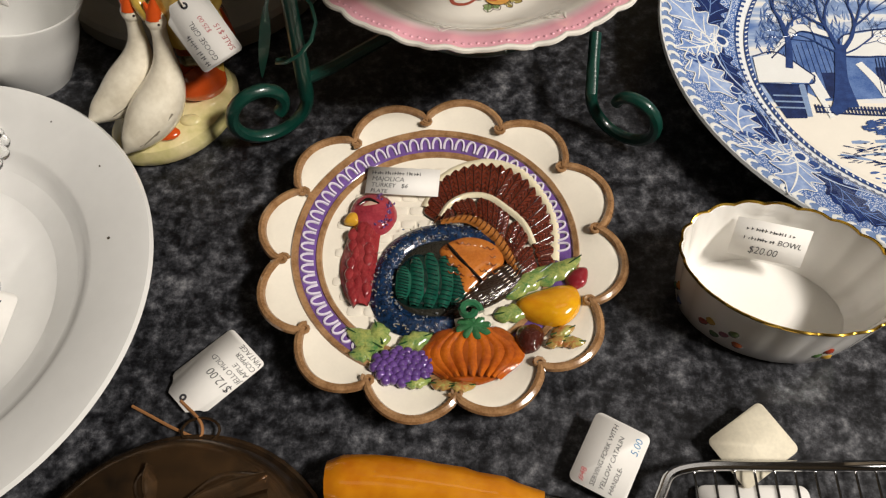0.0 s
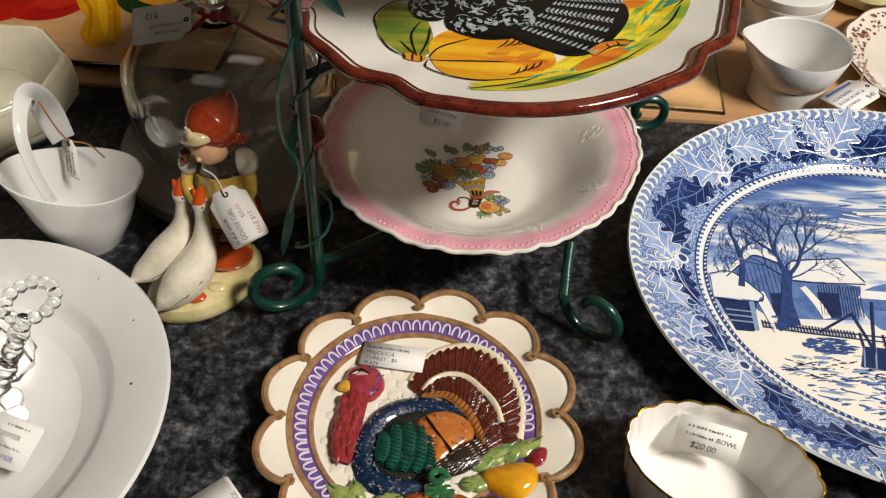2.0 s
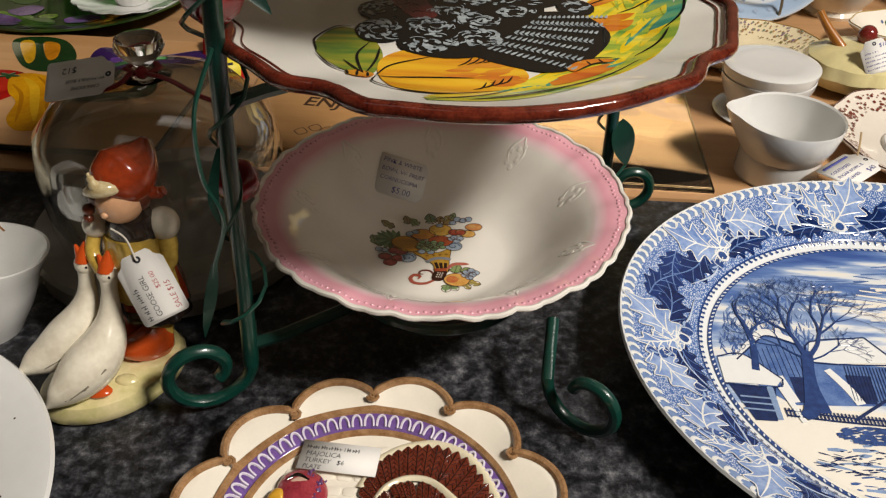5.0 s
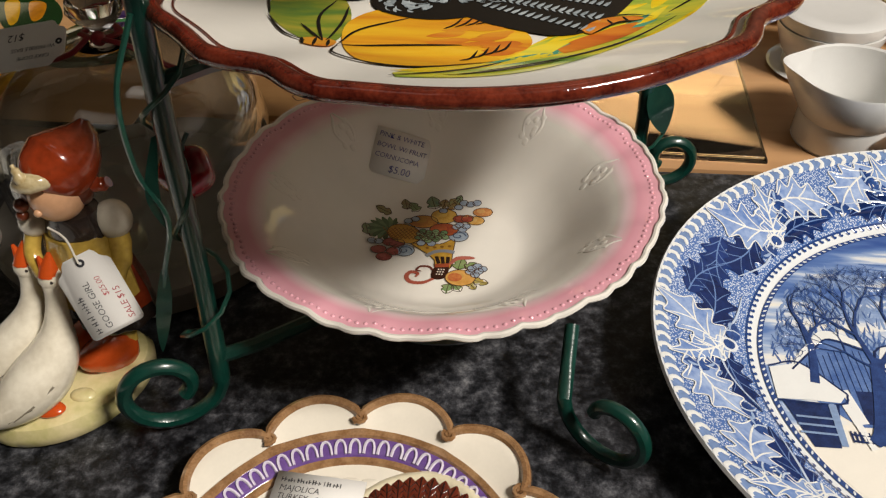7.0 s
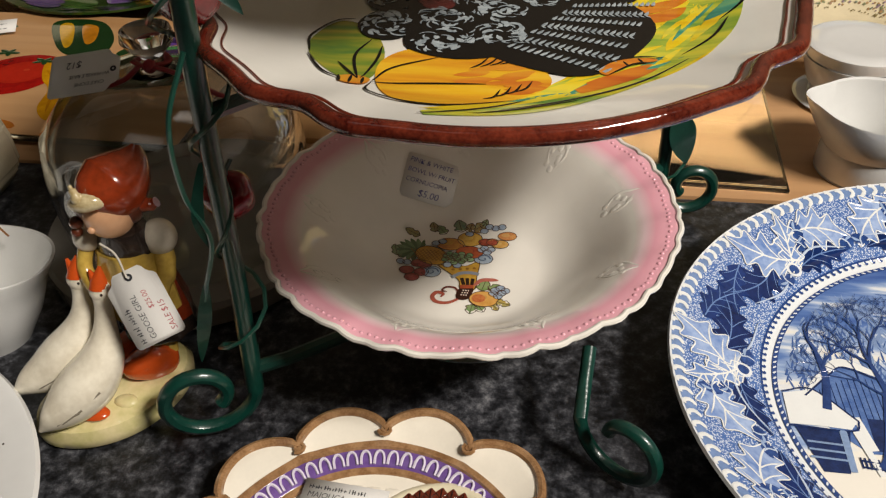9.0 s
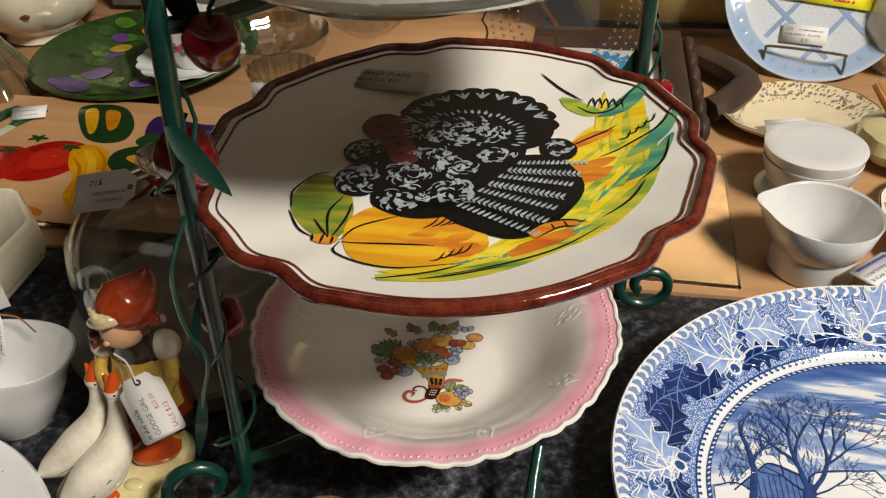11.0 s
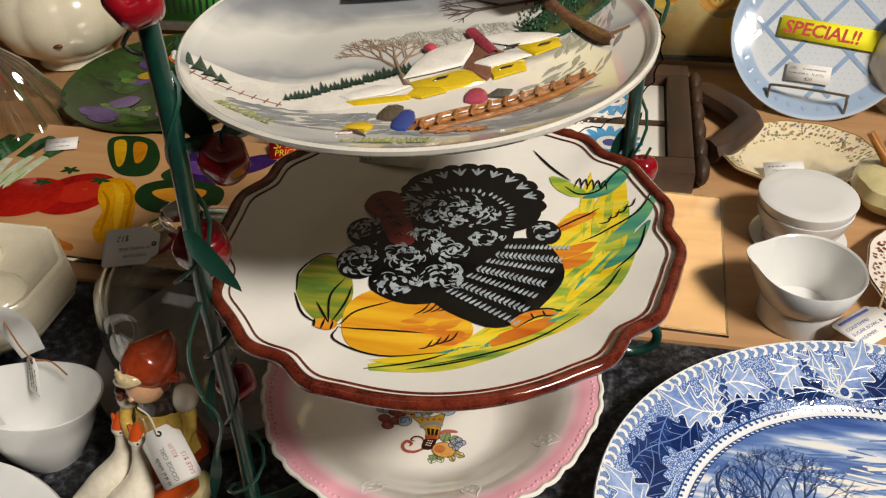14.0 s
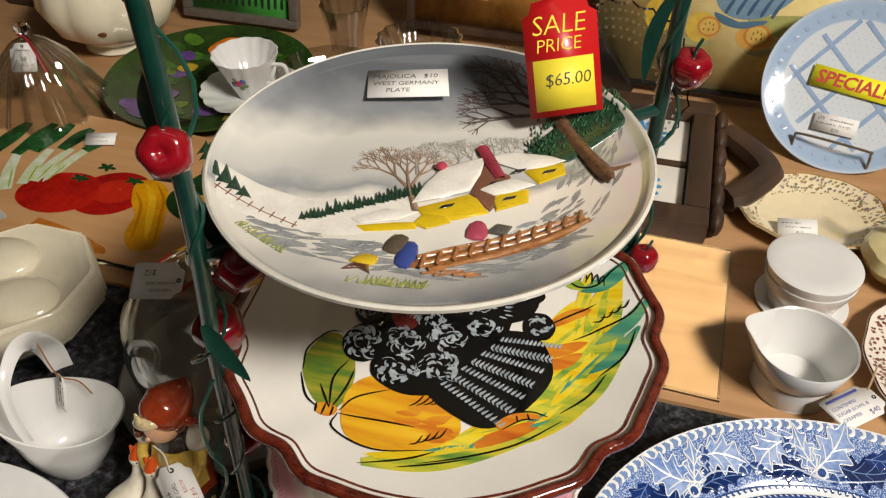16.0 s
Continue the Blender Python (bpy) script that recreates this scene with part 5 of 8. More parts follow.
    def sweep(name, pts, w, mat, lift, taper=(0.25, 0.0), n=8):
        return part(name, stroke(pts, S, w, 0.02, lift, taper=taper, n=n), mat, ob)

    # broad leaf strokes, laid over one another from the bird out to the edge
    base = ((-16, -117), (14, -107), (53, -84), (80, -60), (104, -22), (118, 14), (112, 66))
    top = ((10, -104), (40, -82), (60, -58), (74, -30), (74, 6), (84, 40), (98, 68))
    sweep("leaf_wash", [(16, -102, 14), (52, -76, 28), (80, -46, 36), (92, -8, 38), (96, 30, 30), (102, 62, 12)], 20, yel, 0.08, (0.4, 0.4), 10)
    for i in range(13):
        u = i / 12
        A, B = spline(base, 8), spline(top, 8)
        f = lambda q: tuple(np.array(A[q]) * u + np.array(B[q]) * (1 - u))
        k0, k1 = int(rng.uniform(6, 13)) - (6 if u > 0.6 else 0), int(rng.uniform(38, 48))
        q = [f(k) for k in (max(0, k0), (k0 + k1) // 2 - 8, (k0 + k1) // 2 + 8, min(48, k1))]
        sweep("leaf_wash", q, 19, yel if u < 0.7 else grn, 0.10 + 0.02 * i, (0.3, 0.1), 10)
    for i in range(54):
        t = rng.random()
        A, B = spline(base, 8), spline(top, 8)
        k = int(4 + t * 38)
        u = rng.random() ** 0.6
        c = np.array(A[k]) * u + np.array(B[k]) * (1 - u)
        d = np.array(A[min(48, k + 3)]) - np.array(A[max(0, k - 3)])
        d = d / math.hypot(*d)
        l = rng.uniform(14, 32)
        p = [tuple(c - d * l), tuple(c + np.array((-d[1], d[0])) * 1.5), tuple(c + d * l)]
        if max(math.hypot(x - 10, y + 5) for x, y in p) < 121:
            m = rng.choice((yel, yel, grn, grn, tea)) if u > 0.55 else rng.choice((yel, yel, yel, grn))
            sweep("leaf_stroke", p, rng.uniform(2.5, 6.5), m, 0.40 + i * 0.002, (0.05, 0.0))
    for p, w in (([(110, 77), (99, 60), (82, 50)], 12), ([(126, 44), (114, 22), (98, 6)], 10), ([(123, 22), (112, -2), (98, -18)], 8), ([(60, 72), (72, 60), (86, 52)], 10), ([(4, -112), (30, -100), (54, -86)], 7)):
        sweep("teal_stroke", p, w, tea if p[0][0] > 70 else grn, 0.55, (0.2, 0.0))
    for p, w in (([(70, 17), (80, 28), (92, 36)], 9), ([(66, -10), (78, -4), (94, 8)], 9), ([(66, -18), (80, -14), (92, -2)], 9), ([(44, -86), (58, -76), (76, -64)], 7), ([(48, -80), (60, -72), (74, -60)], 6)):
        sweep("orange_stroke", p, w, orn, 0.60, (0.6, 0.0))
    hair = bmesh.new()
    for p in ([(46, 96), (58, 82), (74, 66)], [(70, 62), (80, 54), (92, 56), (100, 68), (110, 78)], [(66, 14), (82, 30), (94, 40)], [(124, 48), (116, 32), (98, 18), (84, 6)], [(121, 18), (117, -2), (104, -20)], [(108, -18), (100, -36), (86, -52)], [(88, -58), (66, -80), (40, -96), (16, -108)], [(44, -96), (24, -106), (6, -114)], [(-14, -118), (10, -106), (24, -96)]):
        stroke(p, S, 1.5, 0.05, 0.8, hair, 6, (0.2, 0.1))
    for i in range(5):
        stroke([(76 + i * 4, 60 - i * 1.2), (79 + i * 4, 68 - i), (81 + i * 4, 59 - i)], S, 1.1, 0.05, 0.8, hair, 3, (0.4, 0.2))
    for i in range(4):
        stroke([(94 + i * 4.5, 25 + i * 4), (99 + i * 4.5, 26 + i * 4), (101 + i * 4.5, 32 + i * 4)], S, 1.3, 0.05, 0.8, hair, 3, (0.2, 0.2))
    part("black_outline", hair, black, ob, "loose black outline strokes")
    # gourd and squash
    part("gourd", blob([(-70, -62), (-73, -44), (-66, -28), (-54, -30), (-42, -46), (-37, -66), (-42, -85), (-56, -80)], S, 0.05, 0.3, n=5), gou, ob)
    part("squash", blob([(-36, -86), (-38, -66), (-26, -53), (-3, -53), (20, -61), (32, -72), (32, -84), (16, -97), (-6, -104), (-26, -101)], S, 0.05, 0.5, n=5), squ, ob)
    for i in range(16):
        x, y = rng.uniform(2, 26), rng.uniform(-88, -62)
        sweep("squash_stroke", [(x - 9, y - 2), (x, y), (x + rng.uniform(3, 7), y + 2)], rng.uniform(2.5, 5), orn, 0.6 + 0.004 * i, (0.05, 0.05), 5)
    part("stem", blob([(-52, -84), (-46, -80), (-39, -83), (-41, -90), (-49, -90)], S, 0.05, 0.7, n=4), orn, ob)
    ol = bmesh.new()
    for p in ([(-70, -61), (-74, -44), (-67, -28), (-58, -25)], [(-70, -64), (-60, -80), (-50, -86)], [(-44, -84), (-50, -62), (-46, -46)], [(-44, -84), (-56, -68)], [(-43, -83), (-40, -66), (-40, -52)], [(-38, -84), (-32, -72), (-14, -61)], [(-38, -86), (-12, -84), (8, -83)], [(-38, -86), (-36, -98), (-10, -105), (20, -96)], [(-52, -83), (-50, -90)], [(-47, -81), (-46, -91)], [(-42, -82), (-41, -90)]):
        stroke(p, S, 1.3, 0.05, 0.85, ol, 5, (0.3, 0.2))
    for i in range(4):
        stroke([(0 + i * 4, -70 + i * 1.5), (4 + i * 4, -66 + i), (7 + i * 4, -59 + i * 0.5)], S, 1.1, 0.05, 0.85, ol, 3, (0.2, 0.2))
        stroke([(8 + i * 4, -95 + i * 2.2), (12 + i * 4, -93 + i * 2.6), (14 + i * 4, -87 + i * 2.6)], S, 1.1, 0.05, 0.85, ol, 3, (0.2, 0.2))
    part("black_outline", ol, black, ob)
    # the bird, in black masses with white brush marks
    for pts in ([(-33, 40), (-30, 62), (-8, 76), (20, 78), (42, 64), (57, 42), (54, 18), (30, 6), (-10, 4), (-28, 20)], [(-58, 4), (-50, 12), (-38, 6), (-36, -10), (-46, -16), (-56, -8)], [(-56, -30), (-50, -16), (-36, -14), (-28, -28), (-34, -44), (-48, -44)], [(-32, -46), (-30, -16), (-8, 6), (28, 2), (40, -20), (24, -50), (-1, -62), (-22, -58)], [(4, -52), (22, -8), (44, 4), (64, 2), (77, -22), (71, -46), (54, -70), (34, -72)], [(52, 20), (64, 24), (72, 14), (68, 2), (54, 4)], [(-36, -8), (-30, 26), (0, 40), (30, 30), (44, 4), (10, -20), (-30, -24)]):
        part("dark_mass", blob(pts, S, 0.1, 0.9, n=4), black, ob)
    for k in range(13):
        a = radians(196 - k * 16.0)
        cx0, cy0 = 12 + 41 * math.cos(a), 36 + 39 * math.sin(a)
        if cy0 > 18:
            part("dark_mass", blob([(cx0 + 8.0 * math.cos(q), cy0 + 8.0 * math.sin(q)) for q in (0, 1.05, 2.1, 3.14, 4.2, 5.2)], S, 0.05, 0.95, n=3), black, ob)
    part("red_head", blob([(-54, 24), (-52, 38), (-42, 43), (-31, 37), (-24, 20), (-14, -8), (-26, -12), (-36, 2), (-44, 12)], S, 0.05, 1.05, n=4), G("5c1f20", var=0.5, scale=120, col2="7c3030"), ob)
    hd = bmesh.new()
    for i in range(9):
        x, y = -46 + i * 2.6, 32 - i * 4.2 + rng.uniform(-3, 3)
        stroke([(x - 3, y), (x, y + 3), (x + 3, y)], S, 0.9, 0.03, 1.2, hd, 3, (0.3, 0.3))
    part("wattle_line", hd, black, ob)
    wm = bmesh.new()
    # fan edge: a small white plume in each feather
    for k in range(10):
        a = radians(176 - k * 17)
        c, s_ = math.cos(a), math.sin(a)
        x, y = 12 + 36 * c, 34 + 34 * s_
        for w in (-0.45, 0.0, 0.45):
            stroke([(x, y), (x + 5 * math.cos(a + w), y + 5 * math.sin(a + w)), (x + 9 * math.cos(a + w * 1.2), y + 9 * math.sin(a + w * 1.2))], S, 2.0, 0.05, 1.2, wm, 3, (0.5, 0.0))
    for k in range(30):
        a = radians(190 - k * 7.2)
        r = 26 + rng.uniform(-1.5, 1.5)
        x, y = 8 + (r + 4) * math.cos(a), 22 + r * math.sin(a)
        stroke([(x, y), (x + 5.5 * math.cos(a + 0.2), y + 5 * math.sin(a + 0.2))], S, rng.uniform(1.2, 2.6), 0.05, 1.2, wm, 2, (0.6, 0.0))

    def rosette(cx0, cy0, rx, ry, rings):
        """Curled feathers: short loose arcs turned about a middle, with dabs between."""
        for g in range(int(rings * (rx + ry) * 0.38)):
            t, f = rng.uniform(0, 6.283), math.sqrt(rng.random()) * 0.92
            x, y = cx0 + rx * f * math.cos(t), cy0 + ry * f * math.sin(t)
            r, a, sw = rng.uniform(2.0, 5.4), t + rng.uniform(-0.9, 0.9) - 0.8, rng.uniform(0.9, 2.0)
            q = [(x + r * math.cos(a + e * sw) - r * math.cos(a), y + r * math.sin(a + e * sw) - r * math.sin(a)) for e in (0, 0.35, 0.7, 1.0)]
            stroke(q, S, rng.choice((0.6, 0.9, 1.3, 2.2)), 0.04, 1.2, wm, 3, (0.1, 0.05))
            if rng.random() < 0.3:
                stroke([(x + 1, y), (x + rng.uniform(-3, 3), y + rng.uniform(1.5, 4.5))], S, rng.uniform(1.8, 3.4), 0.04, 1.2, wm, 2, (0.5, 0.1))

    for c in ((4, 26, 30, 17, 6), (-47, 0, 10, 10, 4), (-42, -30, 12, 13, 4), (-16, -22, 13, 12, 4), (-14, -44, 15, 12, 4), (8, -14, 13, 10, 4), (10, -36, 13, 12, 4), (62, 13, 8, 9, 3), (28, 2, 12, 8, 3), (-6, 0, 12, 8, 3)):
        rosette(*c)
    # wing quills with a row of white wedges each
    for f in range(7):
        x0, y0 = 14 + f * 4.5, -50 + f * 7.2
        x1, y1 = 54 + f * 3.8, -70 + f * 11.2
        nx, ny = -(y1 - y0), (x1 - x0)
        l = math.hypot(nx, ny)
        nx, ny = nx / l, ny / l
        for i in range(15):
            u = i / 14
            x, y = x0 + (x1 - x0) * u, y0 + (y1 - y0) * u
            stroke([(x, y), (x + 1.6 + nx * 4.6, y + ny * 4.6)], S, 1.7, 0.04, 1.2, wm, 2, (1.0, 0.0))
            if f % 2:
                stroke([(x, y), (x + 2.4 - nx * 2.2, y - ny * 2.2)], S, 1.0, 0.04, 1.2, wm, 2, (0.8, 0.0))
    part("feather_painting", wm, whitep, ob, "white painted feather marks")
    part("foot", blob([(52, -68), (58, -60), (70, -56), (76, -58), (64, -63), (56, -72)], S, 0.05, 1.1, n=4), orn, ob)
    ft = bmesh.new()
    for p in ([(50, -70), (58, -60), (70, -55), (80, -56)], [(56, -72), (66, -62), (74, -60)], [(62, -60), (64, -64)], [(68, -57), (70, -61)]):
        stroke(p, S, 1.1, 0.03, 1.25, ft, 4, (0.3, 0.2))
    part("foot_line", ft, black, ob)
    return ob


majolica_plate()
card("paper_label", "faint handwritten label lying on the painted plate", axes((-0.018, 0.524, 0.2205), (1, 0.0, -0.04), (-0.12, 1, 0.20)), 50, 20,
     [("TURKEY PLATE", -23, 3.5, 5.6, INK), ("MAJOLICA  $10", -23, -2.5, 4.6, INK), ("ITALY", -23, -8, 4.2, INK)], tag=False, material=glaze("aged_label", "cfccc2", rough=0.6, coat=0))


def winter_plate():
    cx, cy, z0, _ = TIERS[2]
    ob = thing("winter_plate", "glazed relief plate with snowy yellow farmhouse and wooden bridge", "plate", pose(cx, cy, z0))

    def S(x, y):
        r = math.hypot(x, y)
        u = max(0, (r - 0.07) / 0.057)
        return 0.011 + 0.015 * min(u, 1.05) ** 1.7

    WX, WY, WK = 0.0150, -0.0215, 0.930
    flat_S = S
    S = lambda x, y: flat_S((x - WX) / WK, (y - WY) / WK)

    # the picture stands turned against the room
    up = radians(112)
    ux, uy = math.cos(up), math.sin(up)

    def sky():
        m = glaze("grey_sky_and_snow", "eae6dc", rough=0.08)
        nt, N, L, b = nodes_of(m)
        tc, dot, n, ad, r = (N.new("ShaderNode" + k) for k in ("TexCoord", "VectorMath", "TexNoise", "Math", "ValToRGB"))
        dot.operation = "DOT_PRODUCT"
        dot.inputs[1].default_value = (ux * 4, uy * 4, 0)
        n.inputs["Scale"].default_value, n.inputs["Detail"].default_value = 22, 3
        ad.operation = "MULTIPLY_ADD"
        ad.inputs[1].default_value = 0.22
        L.new(tc.outputs["Object"], dot.inputs[0]), L.new(tc.outputs["Object"], n.inputs[0])
        L.new(n.outputs[0], ad.inputs[0]), L.new(dot.outputs["Value"], ad.inputs[2])
        e = r.color_ramp.elements
        mp = N.new("ShaderNodeMapRange")
        mp.inputs["From Min"].default_value, mp.inputs["From Max"].default_value = -0.42, 0.56
        L.new(ad.outputs[0], mp.inputs[0]), L.new(mp.outputs[0], r.inputs[0])
        e[0].position, e[0].color = 0.0, hx("7c7f82")
        e[1].position, e[1].color = 1.0, hx("565a60")
        for p, c in ((0.10, "b9b8b3"), (0.2, "dcd8cc"), (0.36, "e6e1d4"), (0.40, "979a9b"), (0.46, "c2c1bb"), (0.60, "d6d4ca"), (0.72, "8c8f92"), (0.84, "5f6367")):
            q = e.new(p)
            q.color = hx(c)
        L.new(r.outputs[0], b.inputs["Base Color"])
        return m

    prof = [(0, 0.003), (0.06, 0.003), (0.063, 0), (0.068, 0), (0.08, 0.006), (0.11, 0.014), (0.125, 0.0225), (0.1285, 0.0255), (0.1287, 0.0275), (0.1272, 0.0284), (0.1258, 0.0278)]
    part("dish", drape(lathe(prof, 128, WK, WK), lambda x, y: 0, WX, WY), G("dcd8cc"), ob)
    part("scene_glaze", drape(lathe([(0.1259, 0.0279), (0.124, 0.0266)] + [(r, flat_S(r, 0)) for r in steps(0.122, 0.07, 26) + [0.04]] + [(0, 0.011)], 128, WK, WK), lambda x, y: 0, WX, WY), sky(), ob, "grey winter sky over white snow")

    def r_(name, pts, col, h=1.2, lift=0.1, **k):
        return part(name, blob(pts, S, h, lift, n=k.pop("n", 1 if h < 1.7 else 2)), G(col, **k), ob)

    snow = "ece8dd"
    r_("snow_bank", [(-98, -58), (-70, -60), (-40, -58), (-10, -46), (10, -52), (0, -76), (-36, -88), (-80, -86)], snow, 0.4, 0.05, n=4)
    rng = random.Random(7)
    pine = bmesh.new()
    for i in range(30):
        t = i / 29
        x, y = -37 + 52 * t, -78 + 38 * t + rng.uniform(-1, 1)
        l = rng.uniform(6, 12)
        stroke([(x, y, 4.5), (x + l * ux * 0.5, y + l * uy * 0.5, 3), (x + l * ux, y + l * uy, 0.6)], S, h=1.2, lift=0.2, bm=pine, n=2)
    for x, y, l in ((-90, -70, 20), (-96, -62, 16), (-82, -72, 16), (-76, -74, 12), (-70, -76, 9), (-100, -58, 12)):
        stroke([(x, y, 9), (x + l * ux * 0.5, y + l * uy * 0.5, 5), (x + l * ux, y + l * uy, 0.6)], S, h=1.5, lift=0.2, bm=pine, n=3)
    part("pine_row", pine, G("254a35", var=0.5, scale=300, bump=0.8), ob, "dark green pine trees")
    r_("pine_hill", [(62, 14), (72, 36), (90, 66), (110, 56), (114, 40), (100, 22), (82, 6)], "2c4f38", 2, 0.6, var=0.6, scale=300, bump=1.0, bscale=700, n=4)
    tw = bmesh.new()
    for i in range(220):
        x = rng.uniform(62, 114)
        y = rng.uniform(8, 66)
        if abs(y - (-40 + x * 0.95)) < 22 and math.hypot(x, y) < 120:
            stroke([(x, y), (x + 1.5 * ux + rng.uniform(-2, 2), y + 5 * uy)], S, 1.5, 0.8, 2.3, tw, 2, (1, 0.2))
    tagged(part("pine_texture", tw, G("3d6a48", var=0.4), ob), kind="stuff")

    def crown(name, x0, y0, ang, l, w, d, col, spread=0.5):
        bm = bmesh.new()

        def br(x, y, a, ll, ww, k):
            x2, y2 = x + ll * math.cos(a), y + ll * math.sin(a)
            if math.hypot(x2, y2) > 121:
                return
            stroke([(x, y, ww), (x2, y2, ww * 0.7)], S, h=min(1.5, ww * 0.3), lift=0.15, bm=bm, n=3)
            if k:
                for q in (-spread, 0.05, spread):
                    br(x2, y2, a + q + rng.uniform(-0.2, 0.2), ll * rng.uniform(0.6, 0.8), ww * 0.62, k - 1)

        br(x0, y0, ang, l, w, d)
        part(name, bm, G(col, var=0.4, scale=200), ob)

    crown("bare_tree", 17, -55, up + 0.1, 20, 4.2, 5, "a08670", 0.5)
    for i in range(7):
        crown("frosted_bush", 8 + i * 10, -24 + i * 4.5, up + rng.uniform(-0.3, 0.3), 10, 1.9, 4, "b9b5aa", 0.6)
    # the leaning tree
    part("tree_trunk", stroke([(60, 62, 5), (74, 44, 8), (84, 29, 8), (96, 12, 8), (107, -4, 9), (112, -14, 4)], S, h=2.5, lift=2.0), G("7d5a42", var=0.5, scale=250, bump=1.0), ob, "brown leaning tree trunk")
    part("tree_root", stroke([(104, 2, 5), (112, 0, 3.5), (120, 2, 1.5)], S, h=1, lift=0.2), G("7d5a42"), ob)
    for q, l in ((2.2, 20), (2.8, 24), (1.7, 16), (3.3, 22), (2.5, 26)):
        crown("tree_crown", 70, 50, q, l, 3.2, 3, "5d5049", 0.5)
    # the farmhouse
    yel, brick, dark = "d8b81e", "7d5442", "2a2c2a"
    r_("wall", [(16, -52), (28, -43), (40, -33), (46, -36), (54, -46), (37, -57), (23, -60)], yel, 1.6, 0.3)
    r_("gable", [(40, -33), (41, -3), (58, -12), (60, -25), (54, -45)], brick, 1.6, 0.5, bump=0.8)
    r_("roof", [(13, -50), (15, -32), (20, -17), (32, -6), (41, 0), (42, -16), (40, -32), (26, -42)], snow, 1.4, 1.8)
    r_("wall_right", [(64, -6), (74, 1), (84, 7), (87, -3), (74, -15)], yel, 1.4, 0.5)
    r_("roof_right", [(41, 0), (54, 9), (76, 11), (85, 8), (74, 0), (63, -6), (52, -4)], snow, 1.2, 1.4)
    r_("wall_lean", [(52, -33), (60, -27), (70, -21), (72, -32), (57, -44)], yel, 1.6, 0.8)
    r_("roof_lean", [(45, -30), (52, -22), (60, -16), (73, -18), (64, -26), (53, -33)], snow, 1.2, 2.2)
    part("chimney", stroke([(37, 8, 7), (46, -6, 7), (54, -18, 6)], S, h=1.5, lift=2.4), G("a33a4a", var=0.4, bump=0.8), ob, "pinkish red chimney")
    r_("cupola", [(16, -17), (19, -12), (23, -15), (21, -20)], "b04455", 2.0, 2.6)
    for x, y in ((32, -48), (62, -33), (78, -4), (62, -8), (52, -22)):
        r_("window", [(x - 3.6, y - 4), (x + 2.4, y), (x + 3.4, y + 3), (x - 2.6, y - 0.5)], dark, 0.3, 2.3)
    r_("shed_wall", [(-10, -74), (9, -66), (21, -63), (21, -68), (-4, -77)], yel, 1.0, 0.3)
    r_("shed_roof", [(-14, -69), (1, -57), (19, -55), (10, -64), (-8, -72)], snow, 0.9, 0.9)
    r_("shed_gable", [(18, -65), (21, -56), (33, -55), (37, -59), (26, -67)], yel, 1.0, 0.8)
    # the bridge
    plank = G("b0763e", var=0.45, scale=300, col2="7a4a24", bump=0.8)
    for p, w in (([(28, -89), (42, -79), (63, -66), (82, -52), (100, -40)], 3.4), ([(36, -97), (52, -86), (72, -72), (90, -58), (105, -44)], 4.0), ([(32, -93), (48, -82), (68, -69), (88, -54), (102, -42)], 3.0)):
        part("rail", stroke(p, S, w, 1.4, 0.6), plank, ob, "rough brown timber")
    part("deck", stroke([(26, -95, 6), (44, -86, 11), (66, -73, 12), (88, -57, 11), (103, -43, 7)], S, h=0.8, lift=0.3), plank, ob, "rough brown plank deck")
    for i in range(11):
        x, y = 32 + i * 6.8, -94 + i * 5.1
        part("post", stroke([(x + 1 * ux, y + 6 * uy, 2.8), (x - 1 * ux, y - 5 * uy, 2.2)], S, h=1.2, lift=1.6), plank, ob)
    for i in range(8):
        x, y = 34 + i * 3, -96 - rng.uniform(0, 6)
        part("plank", stroke([(x, y, 2.2), (x + 7, y + 3, 1.8)], S, h=0.9, lift=0.5), plank, ob)
    # plain coloured shapes beside the bridge
    r_("blue_shape", [(19, -97), (18, -86), (21, -78), (26, -80), (28, -90), (26, -99)], "3a4c92", 1.8, 0.6)
    r_("bundle_shape", [(10, -88), (12, -76), (20, -76), (20, -88)], "5b4f42", 1.8, 0.8, bump=1.0)
    r_("yellow_shape", [(-2, -102), (2, -94), (10, -94), (9, -102)], "d2b12a", 1.8, 0.6)
    r_("brown_shape", [(-3, -110), (0, -102), (8, -102), (11, -109), (4, -106)], "5d3a24", 1.4, 0.5)
    r_("pink_shape", [(47, -68), (47, -57), (52, -54), (57, -60), (56, -68)], "b04a5e", 1.8, 0.8)
    r_("grey_shape", [(56, -62), (60, -54), (68, -54), (66, -62)], "57564f", 1.6, 0.8, bump=1.0)
    # grass, banks and water lines
    gs = bmesh.new()
    for x0, y0, x1, y1, n, l in ((2, -120, 40, -114, 60, 9), (-62, -100, -30, -112, 30, 7), (56, -112, 92, -98, 24, 5)):
        for i in range(n):
            t = rng.random()
            x, y = x0 + (x1 - x0) * t, y0 + (y1 - y0) * t
            if math.hypot(x, y) < 121:
                stroke([(x, y, 1.3), (x + rng.uniform(-3, 4), y + l * rng.uniform(0.5, 1), 0.3)], S, h=0.3, lift=0.2, bm=gs, n=2)
    tagged(part("grass_tuft", gs, G("6b8049", var=0.5, col2="a8a860"), ob), kind="stuff")
    wl = bmesh.new()
    for i in range(150):
        x, y = rng.uniform(-62, 112), 0
        y = -96 + max(0, x - 40) * 0.55 + rng.uniform(-10, 10)
